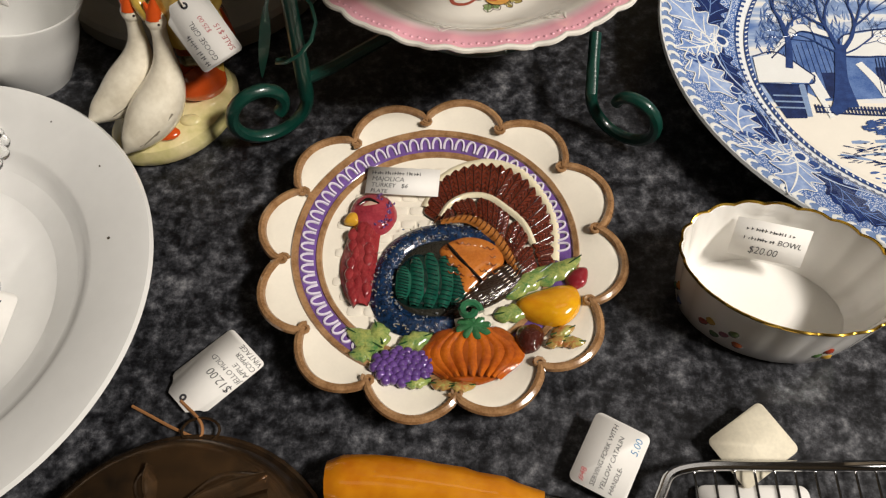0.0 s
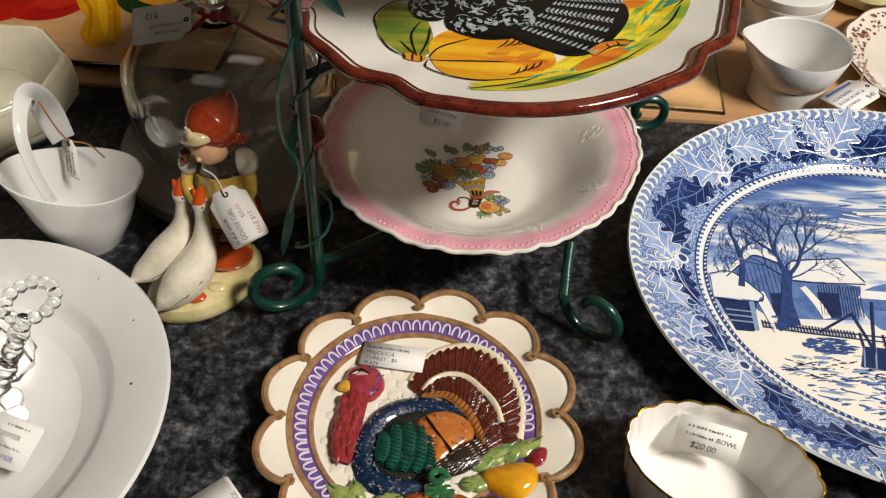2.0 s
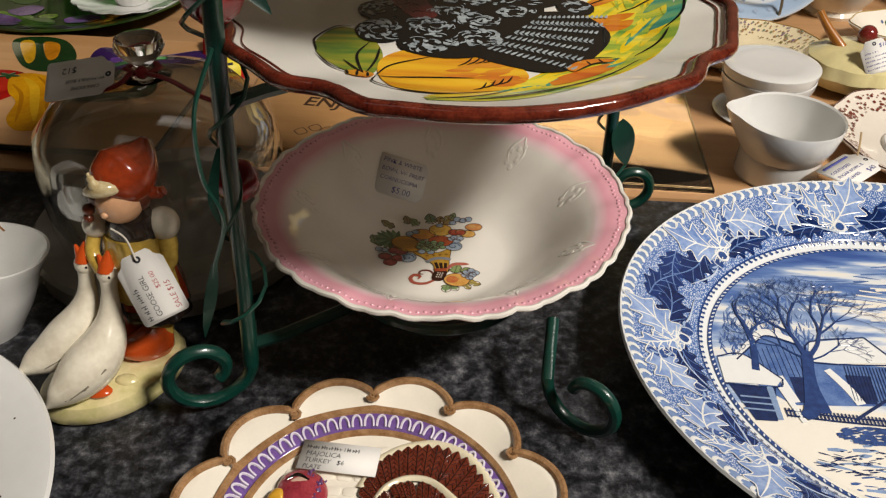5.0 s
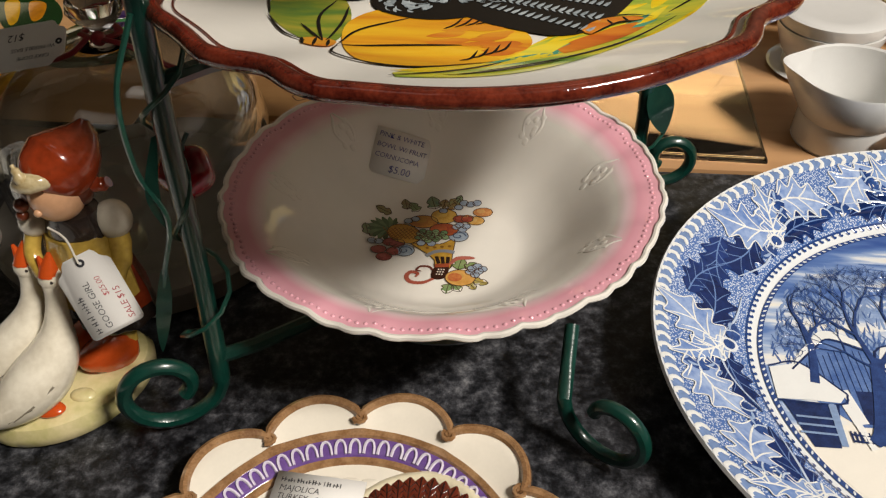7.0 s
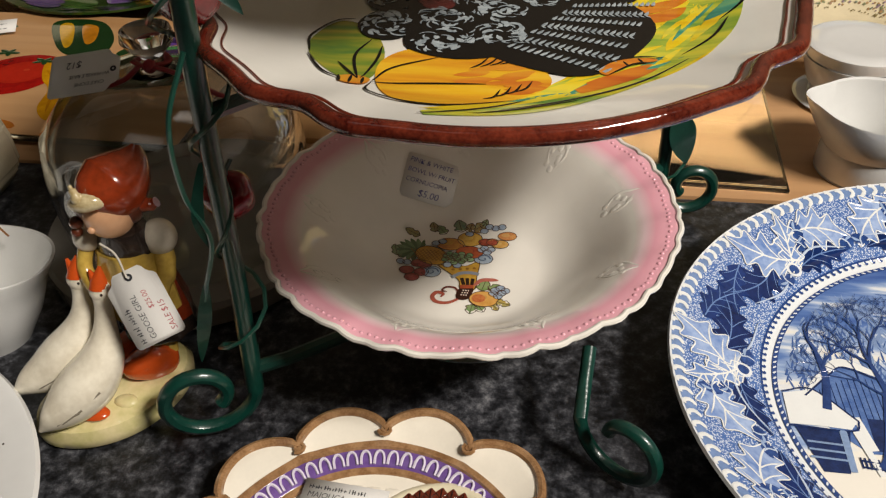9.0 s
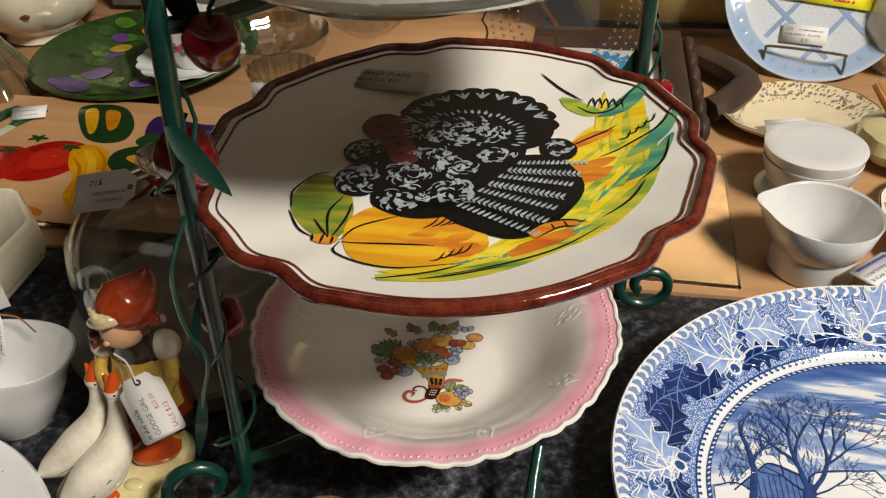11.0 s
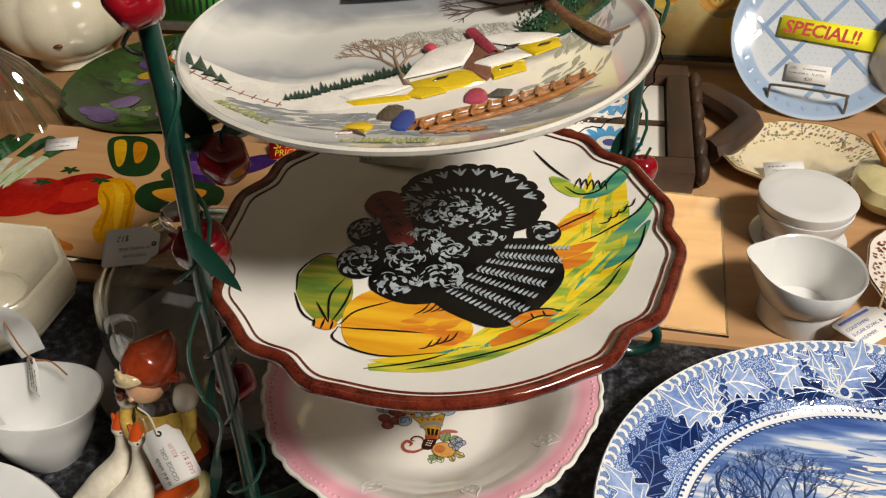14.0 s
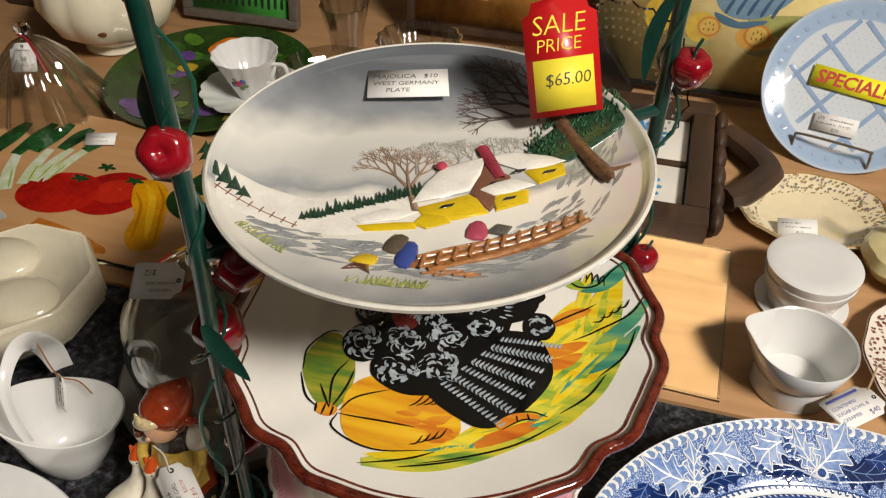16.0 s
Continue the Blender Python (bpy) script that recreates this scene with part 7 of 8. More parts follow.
# ---- the front edge ----
def copper_mold():
    ob = thing("copper_mould", "tarnished copper round mould with an embossed leaf spray", "mould", pose(-0.127, 0.062, 0))
    cop = glaze("tarnished_copper", "6b5238", rough=0.27, metal=0.8, var=0.5, scale=22, col2="3c332a", coat=0.2)
    part("body", lathe([(0.079, 0), (0.080, 0.002), (0.078, 0.004), (0.075, 0.018), (0.072, 0.026), (0.066, 0.0295), (0.05, 0.031), (0, 0.032)], 72), cop, ob)
    part("rolled_edge", tube([(0.080 * math.cos(a), 0.080 * math.sin(a), 0.003) for a in (2 * math.pi * i / 64 for i in range(64))], 0.0022, 7, closed=True), cop, ob)
    S = lambda x, y: 0.0312 - 0.4 * (x * x + y * y)
    for pts, w in (([(-8, 42, 3), (-14, 56, 13), (-14, 66, 2)], 8), ([(2, 44, 3), (22, 56, 13), (44, 62, 2)], 8), ([(-4, 36, 5), (20, 44, 6), (46, 52, 7)], 6)):
        lf = part("leaf", stroke([(x, y - 8, ww) for x, y, ww in pts], S, h=4.4, lift=0.2, n=8), cop, ob, "embossed leaf")
        part("vein", stroke([(x, y - 8) for x, y, ww in pts], S, 1.1, 0.8, 4.4), cop, lf)
    part("hanging_ring", tube([(0.012 + 0.010 * math.cos(a) - 0.012, 0.083 + 0.007 * math.sin(a), 0.006) for a in (2 * math.pi * i / 24 for i in range(24))], 0.0008, 6, closed=True), cop, ob)


copper_mold()
t12 = card("price_tag", "white price tag tied with brown string to the copper mould", axes((-0.126, 0.178, 0.003), (-0.70, 0.70, 0.0), (-0.71, -0.70, 0.05)), 31, 48, [("$12.00", -15, -2, 7, INK), ("JELLO MOLD", -15, -8, 4.4, INK), ("APPLE", -15, -13, 4.4, INK), ("COPPER", -15, -18, 4.4, INK), ("VINTAGE", -15, -22.5, 4.4, INK)])
part("string", tube(spline([(-0.141, 0.162, 0.0045), (-0.128, 0.150, 0.006), (-0.128, 0.142, 0.004), (-0.142, 0.147, 0.003), (-0.158, 0.155, 0.002), (-0.168, 0.160, 0.0015)], 6), 0.0009, 6), STRING, t12, world=True)

fk = thing("serving_fork", "serving fork with a smooth butterscotch yellow handle", "fork", pose(0.0, 0.115, 0))
amber = glaze("butterscotch_resin", "d8921c", rough=0.18, var=0.22, scale=18, col2="b8690f")
HP = spline([(-0.057, 0.002, 0.0125), (-0.03, 0.002, 0.013), (0.01, -0.003, 0.0125), (0.050, -0.009, 0.010)], 6)
part("handle", tube([tuple(p) for p in HP], [0.0105, 0.0122] + [0.0135] * 8 + [0.0128] * 3 + [0.0115] * 3 + [0.0095, 0.0085, 0.0075], 10, flat=0.85), amber, fk, "butterscotch yellow resin")
part("ferrule", tube([(0.050, -0.009, 0.010), (0.062, -0.011, 0.009)], 0.0062, 10), CHROME, fk)
part("shank", tube([(0.060, -0.011, 0.009), (0.10, -0.018, 0.006), (0.15, -0.026, 0.003)], 0.003, 8), CHROME, fk)
card("price_tag", "white tag with red and blue writing beside the serving fork", axes((0.085, 0.130, 0.0105), (-0.45, -0.88, -0.1), (0.88, -0.46, -0.08)), 38, 30, [("SERVING FORK WITH", -17, 2, 3.6, INK), ("YELLOW CATALIN", -17, -3, 3.6, INK), ("HANDLE-", -17, -8, 3.6, INK), ("#48", -17, 8, 4.4, REDINK), ("5.00", 6, -12, 5.5, glaze("sky_blue_ink", "3f8fc4", rough=0.7, coat=0))], turn=180, tag=False)

rk = thing("wire_rack", "chrome wire cooling rack with paper tags under it", "rack", pose(0.22, 0.08, 0))
RP_ = spline([(0.108, 0.02, 0.016), (0.104, 0.09, 0.016), (0.108, 0.112, 0.016), (0.122, 0.1235, 0.016), (0.18, 0.1245, 0.016), (0.30, 0.1245, 0.016), (0.36, 0.1245, 0.016)], 7)
part("frame_bar", tube([tuple(p) for p in RP_], 0.0028, 9), CHROME, rk, world=True)
for i in range(24):
    x = 0.125 + i * 0.0098
    part("wire", tube([(x, 0.02, 0.0145), (x, 0.122, 0.0145)], 0.0007, 6), CHROME, rk, world=True)
for x in (0.115, 0.355):
    part("foot", tube([(x, 0.10, 0.015), (x, 0.10, 0.0)], 0.002, 7), CHROME, rk, world=True)
card("price_tag", "blank cream side of a tag on the wire rack", axes((0.158, 0.137, 0.009), (0.80, 0.55, 0.05), (-0.55, 0.80, 0.1)), 36, 30, [], tag=False, material=glaze("cream_card", "e2dac4", rough=0.7, coat=0))
card("price_tag", "white tag with red writing lying under the wire rack", axes((0.155, 0.100, 0.004), (1, 0.0, 0.0), (0, 1, 0.0)), 56, 36, [], ink=REDINK, smudges=((-20, 6, 10, 2), (-4, 0, 18, 2), (-20, -6, 14, 2)), tag=False)
card("paper_label", "white handwritten label stuck inside the fluted bowl", axes((0.178, 0.2415, 0.0345), (0.94, -0.20, -0.06), (0.12, 0.55, 0.80)), 40, 22, [("$20.00", -10, -8, 6, INK), ("BOWL", 4, -1, 4.6, INK)], smudges=((-14, 5, 26, 2.6), (-14, -0.5, 16, 2.6)), tag=False)
card("paper_label", "white handwritten label lying on the relief plate", axes((-0.025, 0.296, 0.0165), (1, -0.07, 0.0), (0.05, 1, 0.05)), 44, 19, [("MAJOLICA", -19, -0.5, 4.4, INK), ("TURKEY   $6", -19, -4.8, 4.2, INK), ("PLATE", -19, -8.8, 3.8, INK)], smudges=((-19, 4.2, 30, 3),), tag=False)


# ---- right-hand cups and dishes on the wooden table ----
def creamer():
    ob = thing("creamer", "plain white porcelain creamer with a pouring lip", "creamer", pose(0.308, 0.648, 0.001) @ Matrix.Scale(0.93, 4))

    def lip(a, r, z):
        d = (a - 2.85 + math.pi) % (2 * math.pi) - math.pi
        k = max(0, (z - 0.03) / 0.03)
        return (r * (1 + 0.20 * k * math.exp(-(d / 0.32) ** 2)), z)

    part("cup", lathe([(0, 0.002), (0.034, 0.002), (0.037, 0), (0.039, 0.004), (0.0375, 0.026), (0.0405, 0.030), (0.045, 0.042), (0.0485, 0.060), (0.048, 0.0615), (0.0462, 0.060), (0.043, 0.042), (0.036, 0.028), (0.033, 0.008), (0, 0.006)], 96, mod=lip), WHITE, ob)
    part("foot_ring", lathe([(0.0340, 0.0), (0.0375, -0.0004), (0.0385, 0.0012), (0.0372, 0.0024), (0.0340, 0.0016)], 64), G("cfcdc6", rough=0.5), ob, "unglazed foot ring")


creamer()


def sugar_bowl():
    ob = thing("sugar_bowl", "plain white sugar bowl with a flat lid", "sugar bowl", pose(0.322, 0.763, 0.001) @ Matrix.Scale(0.92, 4))
    part("bowl", lathe([(0, 0.002), (0.032, 0.002), (0.035, 0), (0.037, 0.006), (0.036, 0.014), (0.042, 0.022), (0.048, 0.040), (0.0485, 0.046), (0.044, 0.046), (0.036, 0.03), (0, 0.02)], 72), WHITE, ob)
    part("lid", lathe([(0.046, 0.0465), (0.0475, 0.047), (0.0495, 0.056), (0.0495, 0.058), (0.045, 0.060), (0.03, 0.0585), (0, 0.058)], 72), WHITE, ob)
    part("saucer_foot", lathe([(0.03, 0), (0.046, 0.002), (0.05, 0.004), (0.046, 0.0045), (0.03, 0.003)], 48), WHITE, ob)


sugar_bowl()
tg = card("price_tag", "white strung tag with violet writing beside the creamer", axes((0.353, 0.610, 0.031), (0.62, -0.74, 0.06), (0.78, 0.62, 0.06)), 34, 50, [("CONTEMPRI", -21, 3, 4.8, BLUEINK), ("SUGAR BOWL &", -21, -3.5, 4.8, BLUEINK), ("CREAMER", -21, -10, 4.8, BLUEINK), ("$40", 6, -13, 7, BLUEINK)], turn=90)
bars(((-14, -20, 2.5, 34),), tg, BLUEINK, 0.0006)
part("string", tube(spline([(0.360, 0.62, 0.02), (0.366, 0.634, 0.035), (0.370, 0.648, 0.045)], 5), 0.0009, 5), glaze("raw_twine", "b49a72", rough=0.9, coat=0), tg, world=True)


def oval_dish(name, label, x, y, a, b, base, edge, rot=0, flowers=(), h=0.02):
    ob = thing(name, label, "dish", pose(x, y, 0.001, 0, 0, rot))
    k = b / a
    S = lambda px, py: 0.0058 + max(0, (math.hypot(px, py / k) - 0.68 * a) / (0.305 * a)) * (h - 0.0045)
    part("dish", lathe([(0, 0.002), (a * 0.6, 0.002), (a * 0.62, 0), (a * 0.66, 0), (a * 0.98, h - 0.003), (a, h), (a * 0.985, h + 0.001), (a * 0.68, 0.0055), (0, 0.005)], 96, 1, k, lambda t, r, z: (r * (1 + (0.012 * math.cos(t * 12) if r > a * 0.9 else 0)), z)), base, ob)
    if edge:
        part("edge_line", tube([(a * 0.985 * (1 + 0.012 * math.cos(12 * t)) * math.cos(t), k * a * 0.985 * (1 + 0.012 * math.cos(12 * t)) * math.sin(t), h + 0.001) for t in (2 * math.pi * i / 120 for i in range(120))], 0.0007, 5, closed=True), edge, ob)
    rng = random.Random(name)
    for cols, n, r0, r1, sz in flowers:
        for c in cols:
            bm = bmesh.new()
            for i in range(n):
                t, rr = rng.uniform(0, 6.283), rng.uniform(r0, r1) * a
                px, py = rr * math.cos(t) * 1000, rr * k * math.sin(t) * 1000
                s = sz * rng.uniform(0.5, 1.2)
                blob([(px - s, py), (px, py + s), (px + s, py), (px, py - s * 0.8)], S, 0.15, 0.7, bm, 2)
            tagged(part("flower_print", bm, G(c, var=0.4, scale=300), ob, "printed sprig border"), kind="stuff")
    return ob


oval_dish("oval_dish", "cream oval dish with a floral printed border", 0.337, 0.897, 0.084, 0.067, glaze("aged_cream", "e8d9b4", rough=0.14, var=0.08), G("b08a4a"), 6, [(("b08a6a", "969a70", "a08a92", "c09a6a", "8a927c"), 95, 0.76, 0.97, 1.5), (("9a8a5a",), 120, 0.70, 0.73, 0.9)])
card("paper_label", "small white folded label standing in the oval dish", axes((0.320, 0.868, 0.014), (0.97, 0.12, 0.05), (-0.1, 0.85, 0.5)), 42, 20, [("$12", -2, -8, 5, INK)], smudges=((-16, 4, 20, 2.5), (-12, -1, 26, 2.5)), tag=False)
oval_dish("transfer_plate", "white plate with brown transfer roses round the rim", 0.458, 0.690, 0.088, 0.100, glaze("warm_white_ware", "e6ddd0", rough=0.13, var=0.04), G("5a2e26"), 0, [(("7a3a30", "8f5448", "a06a5c"), 190, 0.74, 0.93, 1.6)])
part("inner_ring", drape(lathe([(0.034, 0), (0.036, 0.003), (0.039, 0.003), (0.041, 0)], 48), lambda x, y: 0.006), WHITE, bpy.data.objects["transfer_plate"])
oval_dish("long_dish", "white oval dish with scattered coloured flowers", 0.575, 0.925, 0.115, 0.062, glaze("soft_white_ware", "ece4d6", rough=0.13, var=0.04), G("b89a5a"), -8, [(("a8483c", "c8a040", "6a7a9a", "5a7a4a"), 10, 0.78, 0.92, 3.2)], 0.03)


def gourd_pot():
    ob = thing("gourd_pot", "pale yellow ceramic gourd pot with an orange stem", "pot", pose(0.432, 0.835, 0.001))
    part("body", lathe([(0, 0.0), (0.025, 0.0), (0.044, 0.010), (0.050, 0.022), (0.046, 0.034), (0.032, 0.042), (0.014, 0.044), (0, 0.042)], 72, mod=lambda a, r, z: (r * (1 + 0.05 * abs(math.cos(5 * a))), z)), glaze("pale_yellow_glaze", "dcd09a", rough=0.25, var=0.15, scale=30), ob)
    part("stem", tube([(-0.016, 0.004, 0.040), (-0.03, 0.014, 0.056), (-0.042, 0.022, 0.072)], [0.006, 0.0045, 0.004], 9), G("a8691f", rough=0.4), ob, "orange-brown stem")
    part("red_knob", ball((0.012, 0.016, 0.050), 0.010, 1, 1, 1.1, seg=16, rings=10), G("7a2a26"), ob)
    part("leaf_knob", ball((0.030, 0.0, 0.044), 0.008, 1.2, 0.8, 0.9, seg=12, rings=8), G("6f8a3f"), ob)


gourd_pot()
card("price_tag", "white tag with violet writing hung on the gourd pot", axes((0.436, 0.800, 0.050), (0.93, 0.25, 0.25), (-0.3, 0.5, 0.8)), 32, 34, [("$18", 4, 8, 6, BLUEINK)], ink=BLUEINK, smudges=((-12, 4, 16, 2), (-13, 0, 24, 2), (-13, -4, 24, 2), (-13, -8, 20, 2), (-13, -12, 22, 2)))


def pitcher(x, y, r, h, name, label):
    ob = thing(name, label, "pitcher", pose(x, y, 0.001))
    part("body", lathe([(0, 0.0), (r * 0.62, 0.0), (r * 0.66, h * 0.04), (r * 0.60, h * 0.08), (r * 0.92, h * 0.3), (r, h * 0.48), (r * 0.86, h * 0.72), (r * 0.62, h * 0.86), (r * 0.7, h), (r * 0.66, h), (r * 0.55, h * 0.84), (0, h * 0.8)], 64, mod=lambda a, rr, z: (rr * (1 + 0.025 * abs(math.cos(4 * a))), z)), IVORY, ob)
    part("handle", tube(spline([(r * 0.7, 0, h * 0.9), (r * 1.5, 0, h * 0.85), (r * 1.45, 0, h * 0.5), (r * 0.95, 0, h * 0.35)], 6), r * 0.10, 8), IVORY, ob)
    for i in range(9):
        a = -2.3 + i * 0.12
        z = h * (0.62 - 0.02 * abs(i - 4))
        part("flower", ball((r * 0.93 * math.cos(a), r * 0.93 * math.sin(a), z), r * 0.07, 1, 1, 1, seg=8, rings=6), G(("b88a9a", "8a9a7a", "a87a8a")[i % 3]), ob)


pitcher(0.485, 1.055, 0.055, 0.115, "floral_pitcher", "ivory pitcher with faded pink flowers")
pitcher(0.640, 1.060, 0.05, 0.11, "floral_pitcher", "ivory pitcher with faded pink flowers")


def lattice_plate():
    m = axes((0.374, 1.078, 0.078), (0.985, -0.10, 0.02), (0.10, 0.60, 0.79)) @ Matrix.Scale(0.91, 4)
    ob = thing("lattice_plate", "pale blue plate with lattice bands on a wire stand", "plate", m)
    R = 0.116
    S = lambda x, y: 0.004 + max(0, math.hypot(x, y) - 0.075) / 0.041 * 0.010
    base = radial("pale_blue_ware", [(0.0, "d0d6db"), (0.088, "d0d6db"), (0.0905, "a0b6d0"), (0.109, "a0b6d0"), (0.114, "b6c6d8"), (0.117, "e2e6e8")])
    part("dish", lathe([(0, 0), (0.07, 0), (0.10, 0.006), (R, 0.0135), (R - 0.001, 0.0150), (0.11, 0.0128), (0.10, 0.0101), (0.09, 0.0077), (0.075, 0.004), (0, 0.004)], 96), base, ob)
    bd = bmesh.new()
    for s in (-1, 1):
        for off in (-45, 10, 62):
            a = radians(48 * s + 4)
            p = []
            for u in range(-10, 11):
                x, y = u * 9 * math.cos(a) - off * math.sin(a), u * 9 * math.sin(a) + off * math.cos(a)
                if math.hypot(x, y) < 90:
                    p.append((x, y))
            if len(p) > 2:
                stroke(p, S, 6, 0.1, 0.5 if s > 0 else 0.55, bd, 2)
    part("lattice_band", bd, G("98b0d0"), ob, "blue lattice stripes")
    dots = bmesh.new()
    for i in range(34):
        a = 2 * math.pi * i / 34
        x, y = 99 * math.cos(a), 99 * math.sin(a)
        blob([(x - 4, y), (x, y + 4), (x + 4, y), (x, y - 4)], S, 0.1, 0.5, dots, 3)
    for i in range(-9, 10):
        for j in range(-9, 10):
            x, y = i * 8 + (j % 2) * 4, j * 8
            if math.hypot(x, y) < 84:
                blob([(x - 0.8, y), (x, y + 0.8), (x + 0.8, y), (x, y - 0.8)], S, 0.05, 0.3, dots, 1)
    tagged(part("dot_print", dots, G("a5b8d2"), ob, "tiny printed dots"), kind="stuff")
    st = thing("wire_easel", "brass-coloured wire easel holding the pale blue plate", "plate stand", pose(0.36, 1.03, 0.001))
    brass = glaze("dull_brass_wire", "9c927a", rough=0.3, metal=0.8, coat=0)
    L_, R_ = Vector((0.318, 1.050, 0)), Vector((0.404, 1.030, 0))
    part("front_hoop", tube(spline([tuple(L_ + Vector((0, 0.03, 0.004))), tuple(L_ + Vector((0, -0.02, 0.004))), tuple(L_ + Vector((0, -0.022, 0.030))), tuple(L_ + Vector((0.008, -0.024, 0.036))), tuple(R_ + Vector((-0.008, -0.022, 0.036))), tuple(R_ + Vector((0, -0.02, 0.030))), tuple(R_ + Vector((0, -0.018, 0.004))), tuple(R_ + Vector((0, 0.03, 0.004)))], 5), 0.0017, 7), brass, st, world=True)
    for q in (L_, R_):
        part("back_leg", tube([tuple(q + Vector((0.005, 0.03, 0.003))), tuple(q + Vector((0.01, 0.075, 0.003))), tuple(q + Vector((0.01, 0.095, 0.13)))], 0.0017, 7), brass, st, world=True)
    sp = thing("special_sign", "yellow sign with red hand lettering stuck on the plate", "sign", m @ pose(0.008, 0.002, 0.0085, 0, 0, -7))
    part("card", slab([(-0.062, -0.014), (0.062, -0.014), (0.062, 0.014), (-0.062, 0.014)], 0, 0.0006), glaze("yellow_paper", "f2ea24", rough=0.6, coat=0, var=0.04), sp, smooth=0)
    lettering("SPECIAL!!", 0.0245, pose(-0.057, -0.008, 0.0009), glaze("red_marker", "c0301c", rough=0.6, coat=0), sp, weight=0.022)
    card("paper_label", "white handwritten label stuck on the pale blue plate", m @ pose(-0.010, -0.053, 0.0085, 0, 0, -4), 56, 24, [("(20)", -24, 4, 5.5, INK), ("PLATES", 4, -2.5, 5, INK), ("$20", -4, -10, 6.5, INK)], smudges=((-8, 4.5, 30, 3), (-24, -2, 24, 3)), tag=False)


lattice_plate()


def tile_trivet():
    ob = thing("tile_tray", "dark carved wooden tray with blue flower tiles", "tray", pose(0.138, 0.952, 0.001))
    part("back_board", block(-0.085, 0.072, -0.115, 0.115, 0.0, 0.010, 0.001), DARKWOOD, ob)
    for x0, x1, y0, y1 in ((-0.098, 0.085, -0.128, -0.098), (-0.098, 0.085, 0.098, 0.128), (0.058, 0.085, -0.097, 0.097), (-0.098, -0.072, -0.097, 0.097), (-0.071, 0.057, -0.006, 0.006)):
        part("frame_bar", block(x0, x1, y0, y1, 0.001, 0.030 if y1 - y0 > 0.02 else 0.016, 0.003), DARKWOOD, ob)
    for i in range(6):
        part("rope_carving", ball((0.0935, -0.10 + i * 0.04, 0.016), 0.022, 0.42, 1.0, 0.7, seg=12, rings=8), DARKWOOD, ob)
    tile = glaze("white_tile", "e2ded4", rough=0.15, var=0.03)
    for y in (-0.052, 0.052):
        t = part("tile", block(-0.070, 0.056, y - 0.045, y + 0.045, 0.0102, 0.0145, 0.001), tile, ob)
        S = lambda px, py: 0.0146
        for k in range(16):
            a = 2 * math.pi * k / 16
            c, s = math.cos(a), math.sin(a)
            part("petal", stroke([(-7 + 10 * c, y * 1000 + 10 * s, 5), (-7 + 26 * c, y * 1000 + 26 * s, 10), (-7 + 38 * c, y * 1000 + 38 * s, 5)], S, h=0.1, lift=0.1 + 0.01 * (k % 2), n=3), G("3d93c8", var=0.25, scale=40), t)
        part("flower_ring", blob([(-7 + 15 * math.cos(q), y * 1000 + 15 * math.sin(q)) for q in (0, 0.8, 1.6, 2.4, 3.1, 3.9, 4.7, 5.5)], S, 0.1, 0.3), G("e6e6e2"), t)
        part("flower_heart", blob([(-7 + 8 * math.cos(q), y * 1000 + 8 * math.sin(q)) for q in (0, 0.8, 1.6, 2.4, 3.1, 3.9, 4.7, 5.5)], S, 0.1, 0.5), G("2c3f8c"), t)
    hb = bmesh.new()
    P = spline([(0.103, -0.062, 0.018), (0.120, -0.048, 0.018), (0.148, -0.005, 0.018), (0.150, 0.012, 0.018), (0.135, 0.040, 0.018), (0.103, 0.078, 0.018)], 6)
    tube([tuple(p) for p in P], 0.017, 8, hb, flat=0.8)
    part("handle", hb, DARKWOOD, ob, "carved loop handle")


tile_trivet()

gp = thing("pressed_glass_plate", "clear pressed glass plate with beaded rim leaning back", "plate", axes((0.085, 0.985, 0.088), (0.97, -0.22, 0.0), (0.16, 0.62, 0.75)))
part("dish", lathe([(0, 0), (0.05, 0), (0.07, 0.006), (0.098, 0.012), (0.100, 0.015), (0.07, 0.010), (0.05, 0.004), (0, 0.004)], 72, mod=lambda a, r, z: (r * (1 + (0.03 * math.cos(24 * a) if r > 0.09 else 0)), z)), CLEAR, gp)
bd = bmesh.new()
for q in range(4):
    n = 40 + q * 10
    for i in range(n):
        a = 2 * math.pi * i / n
        r = 0.060 + q * 0.010
        ball((r * math.cos(a), r * math.sin(a), 0.0085 + q * 0.0017), 0.0019, bm=bd, seg=6, rings=4)
tagged(part("bead_edging", bd, CLEAR, gp, "rows of small glass beads"), kind="stuff")

gt = thing("glass_tray", "thin clear rectangular glass tray on the wooden table", "tray", pose(0.150, 0.715, 0.001, 0, 0, -2))
part("pane", block(-0.12, 0.100, -0.105, 0.108, 0.001, 0.0045, 0.0012), GREENISH, gt)
part("lip", tube([(-0.118, -0.103, 0.005), (0.098, -0.103, 0.005), (0.098, 0.106, 0.005), (-0.118, 0.106, 0.005)], 0.0012, 6, closed=True), GREENISH, gt)

eb = thing("printed_board", "thin wooden board with brown printed lettering", "board", pose(-0.06, 0.72, 0.001))
part("board", block(-0.13, 0.085, -0.075, 0.085, 0.0, 0.006, 0.002), wood("birch_board", "cfa06a", "bd8c56"), eb)
BROWNINK = glaze("brown_print", "4a3220", rough=0.6, coat=0)
lettering("ENJOY", 0.026, pose(-0.073, 0.008, 0.0064, 0, 0, -6), BROWNINK, eb, weight=0.01)
pr = bmesh.new()
